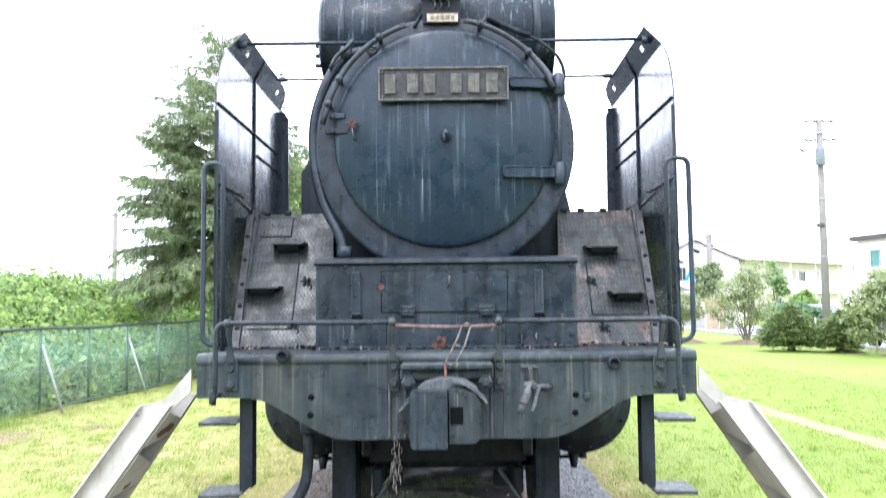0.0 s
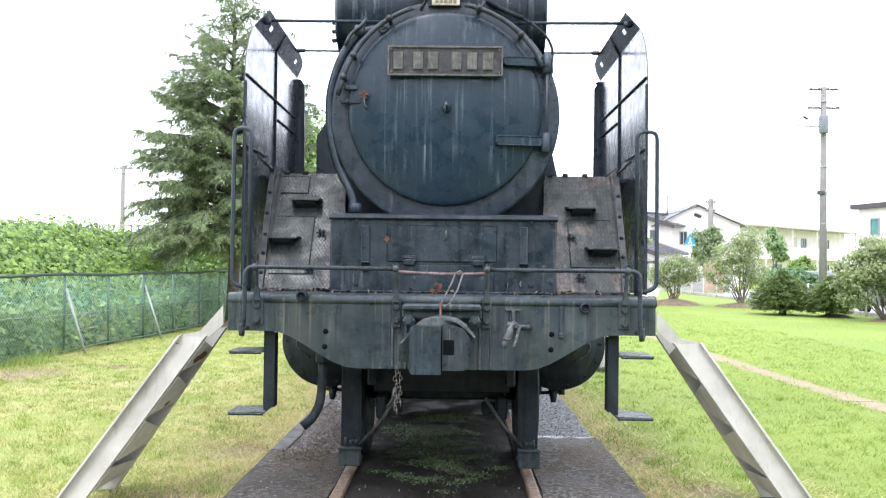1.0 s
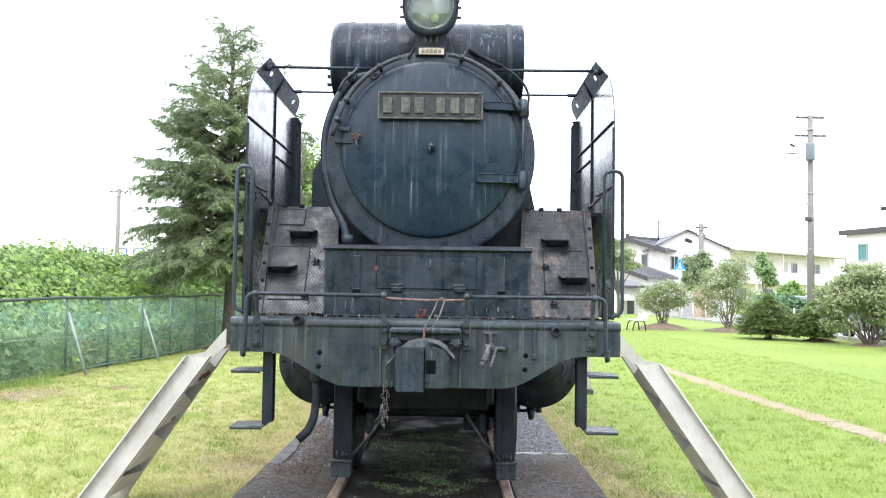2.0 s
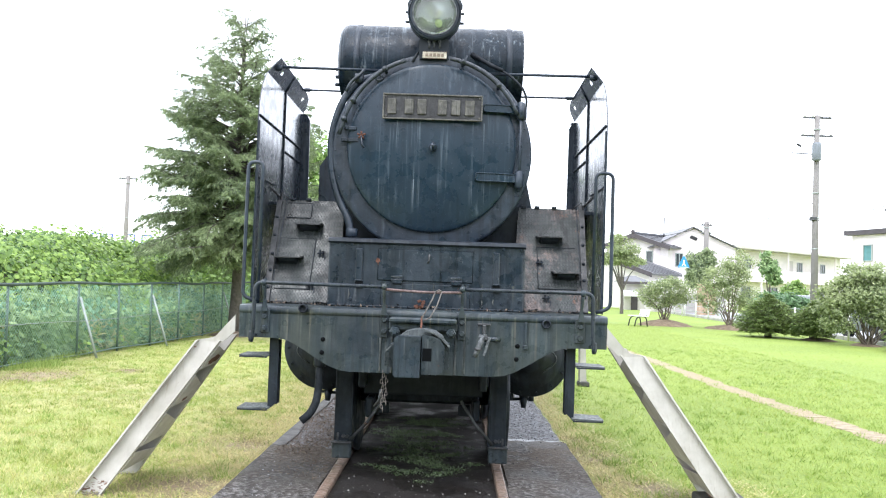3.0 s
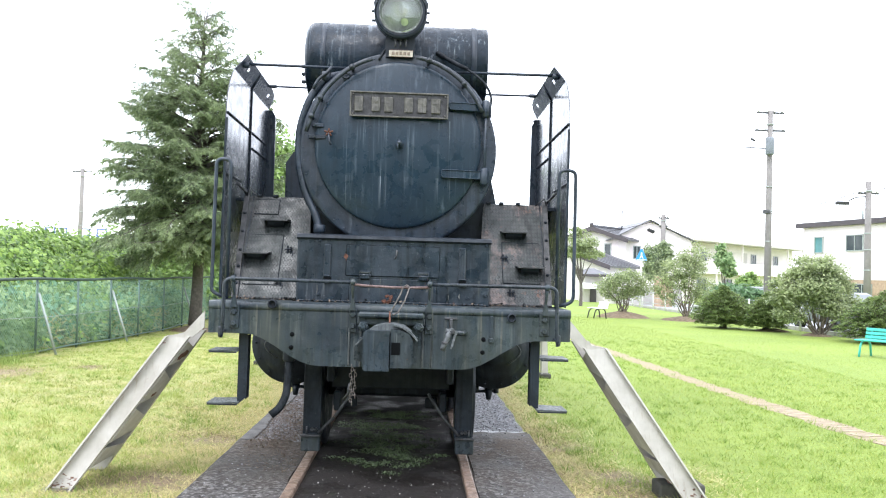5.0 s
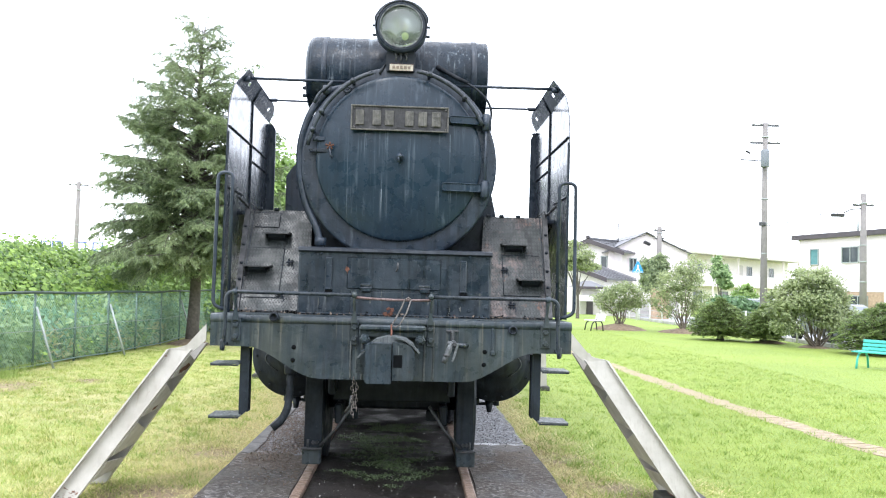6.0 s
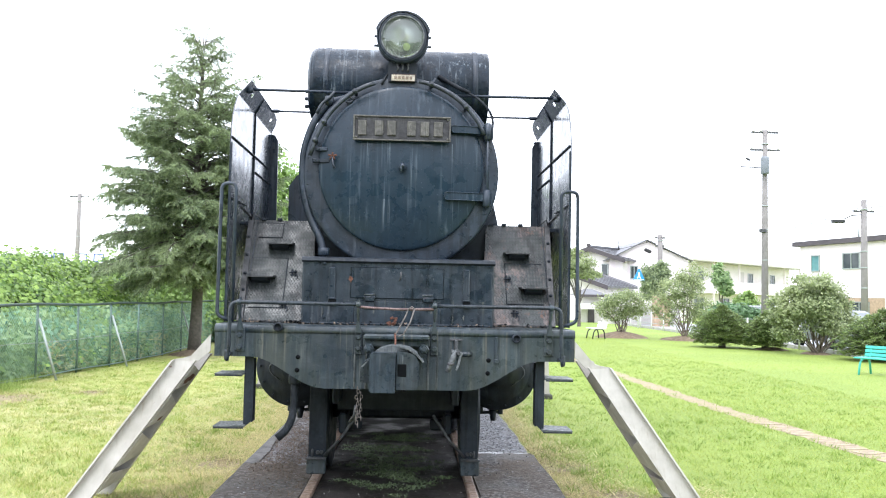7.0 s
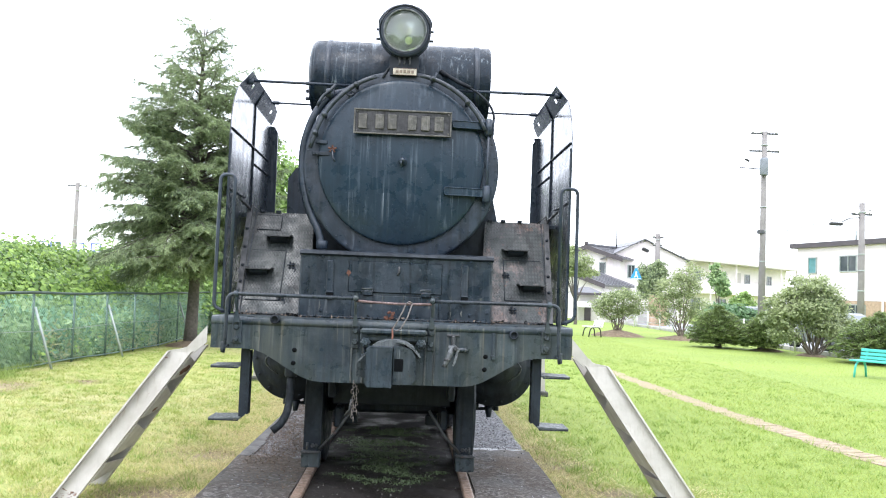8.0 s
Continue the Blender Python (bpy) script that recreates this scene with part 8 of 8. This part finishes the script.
def barge_house(place, turn, half, depth, eave, peak, wall, label, over=0.45):
    """A house seen on its gable end: tiled slopes, thick barge boards and a capped ridge along local y."""
    ob = thing("tiled_house", place, label, "house", "houses across the road", "", turn)
    k = (peak - eave) / half
    part("wall", prism(bmesh.new(), [(-half, 0), (half, 0), (half, eave), (0, peak), (-half, eave)], 0, depth), wall, ob)
    for s in (-1, 1):
        lo = (s * (half + over), eave - over * k)
        slope = [(0, peak), lo, (lo[0], lo[1] + 0.12), (0, peak + 0.14)]
        sl = part("roof_slope", prism(bmesh.new(), slope, -over, depth + over), "roof_tile", ob)
        part("barge_board", prism(bmesh.new(), [(0, peak - 0.16), (lo[0], lo[1] - 0.14), (lo[0], lo[1] + 0.15), (0, peak + 0.17)], -over - 0.08, -over - 0.003), "roof_dark", sl)
        for c in range(1, int((depth + over) / 0.55)):
            y = -over + c * 0.55
            part("tile_course", T([(0, y, peak + 0.155), (lo[0], y, lo[1] + 0.135)], 0.028, 5), "roof_tile", sl)
    part("ridge", B((0, depth / 2, peak + 0.19), (0.24, depth + 2 * over, 0.16), 0.03), "roof_tile", ob)
    part("ridge_end", B((0, -over - 0.02, peak + 0.26), (0.26, 0.2, 0.26), 0.04), "roof_dark", ob)
    return ob


th = barge_house((13.3, 56.4, -0.3), -45, 2.6, 6.5, 4.55, 5.35, "wall_cream", "cream two-storey house with a grey tiled gable roof")
window(th, (1.15, 0, 3.75), (0.5, 0.95), "window_glass", "y", False)
window(th, (-1.3, 0, 3.75), (0.5, 0.95), "window_glass", "y", False)
part("aerial", T([(0.3, 3.2, 5.4), (0.3, 3.2, 6.9)], 0.04, 6), "dark_iron", th)


barge_house((10.1, 51.2, -0.3), -40, 3.3, 4.2, 2.55, 3.6, "wall_cream", "low cream wing under a grey tiled gable", 0.4)


def porch(place, w, d, eave, peak, label):
    """A small entrance porch under a hipped tile roof, with a pale awning and dark sliding doors."""
    ob = thing("entrance_porch", place, label, "porch", "houses across the road")
    part("wall", wall_box(0, w, 0, d, 0, eave), "wall_grey", ob)
    bm = bmesh.new()
    o = 0.4
    v = [bm.verts.new(p) for p in ((-o, -o, eave), (w + o, -o, eave), (w + o, d + o, eave), (-o, d + o, eave), (w * 0.3, d * 0.5, peak), (w * 0.7, d * 0.5, peak))]
    for f in ((0, 1, 5, 4), (1, 2, 5), (2, 3, 4, 5), (3, 0, 4), (3, 2, 1, 0)):
        bm.faces.new([v[i] for i in f])
    rf2 = part("roof", bm, "roof_tile", ob)
    part("eave_board", wall_box(-o, w + o, -o - 0.03, -o, eave - 0.12, eave + 0.03), "roof_dark", rf2)
    part("awning", soften(prism(bmesh.new(), [(-1.1, eave - 0.85), (-0.02, eave - 0.55), (-0.02, eave - 0.50), (-1.1, eave - 0.62)], -0.3, w * 0.45, "x"), 0.01, 1), "white_paint", ob)
    for i in range(3):
        part("door_leaf", wall_box(-0.1 + i * 0.42, 0.28 + i * 0.42, -0.05, 0.0, 0.05, 1.15), "roof_dark" if i % 2 else "wall_grey", ob)
    return ob


porch((10.6, 46.2, -0.3), 1.1, 2.0, 1.92, 2.32, "small tiled entrance porch with a pale awning")
# garden wall and gate pieces
ob = part("garden_wall", B((13.6, 44.0, 0.45), (4.6, 0.16, 1.1), 0.02), "wall_grey")
tagged(ob, "low grey block garden wall", "wall")
ob = part("brick_planter", B((13.9, 41.0, 0.75), (0.9, 0.5, 1.7), 0.02), "brick_tan")
tagged(ob, "orange-brown brick gate pier", "gate pier")

# distant works beyond the bank: pale wall with a blue framed edge
far = thing("distant_railing", (-34, 62, -0.3), "pale distant wall with blue frames on its top edge", "railing")
part("far_wall", B((5, 0.3, 1.75), (22, 0.4, 3.5), 0.02), "wall_white", far)
for x in (5.6, 6.5, 8.3, 9.6):
    bm = bmesh.new()
    for dx, dz, sx, sz in ((0, 0.28, 0.8, 0.1), (0, -0.28, 0.8, 0.1), (-0.36, 0, 0.1, 0.56), (0.36, 0, 0.1, 0.56)):
        box(bm, (x + dx, 0, 4.1 + dz), (sx, 0.1, sz), 0.01)
    box(bm, (x, 0.02, 3.6), (0.1, 0.08, 0.5), 0.01)
    part("blue_frame", bm, "far_blue", far)


# ---- added leafy screen behind the viewpoint, unseen, to darken front reflections ----
def reflection_screen():
    cs, ns = [], []
    rng = random.Random(77)
    for k in range(15000):
        x = rng.uniform(-48, 48)
        top = 7.0 + 2.2 * noise.noise(Vector((x * 0.16, 0.3, 0))) + 1.2 * noise.noise(Vector((x * 0.5, 4.0, 0)))
        z = rng.random() ** 0.85 * top
        cs.append((x, -24 - 0.012 * x * x * 0.2 + rng.uniform(-2.0, 2.0), z))
        ns.append((0, 0.8, 0.5))
    ob = leaf_cloud("reflection_screen", cs, ns, 0.85, "dark_leaf", None, "", 1.3, 78, 0.6)
    tagged(ob, "unseen leafy screen added behind the viewpoint to darken reflections", "trees", kind="stuff")


reflection_screen()

# unseen grey sheet added so the engine front gets neutral bounce, not green
tagged(slab("pavement", -22.0, 22.0, -40.0, -7.0, -0.025, 0.05, "bounce_ground"), "unseen grey ground added behind the viewpoint for its bounce light", "pavement", kind="structure")


# ---- worn flat stones of the footpath ----
def path_stones():
    rng = random.Random(61)
    kinds = []
    for k in range(6):
        bm = bmesh.new()
        w, d = rng.uniform(0.125, 0.155), rng.uniform(0.085, 0.10)
        out = [(w * sx * rng.uniform(0.9, 1.0), d * sy * rng.uniform(0.88, 1.0)) for sx, sy in ((-1, -1), (0, -1.04), (1, -1), (1, 1), (0, 1.04), (-1, 1))]
        prism(bm, out, -0.03, 0.006, "z")
        bmesh.ops.recalc_face_normals(bm, faces=bm.faces)
        me = bpy.data.meshes.new("paving_stone")
        bm.to_mesh(me)
        bm.free()
        me.materials.append(M["path_stone"])
        kinds.append(me)
    y = -1.2
    while y < 4.6:
        # some stones have sunk under the soil
        if rng.random() < 0.78:
            ob = new("paving_stone", rng.choice(kinds))
            ob.parent = footpath
            ob.matrix_basis = pose(path_x(y) + rng.uniform(-0.035, 0.035), y, -0.050 + rng.uniform(-0.003, 0.003), rng.uniform(-1.0, 1.0), rng.uniform(-1.2, 1.2), rng.uniform(-11, 11) + 8)
        y += rng.uniform(0.17, 0.24)


path_stones()
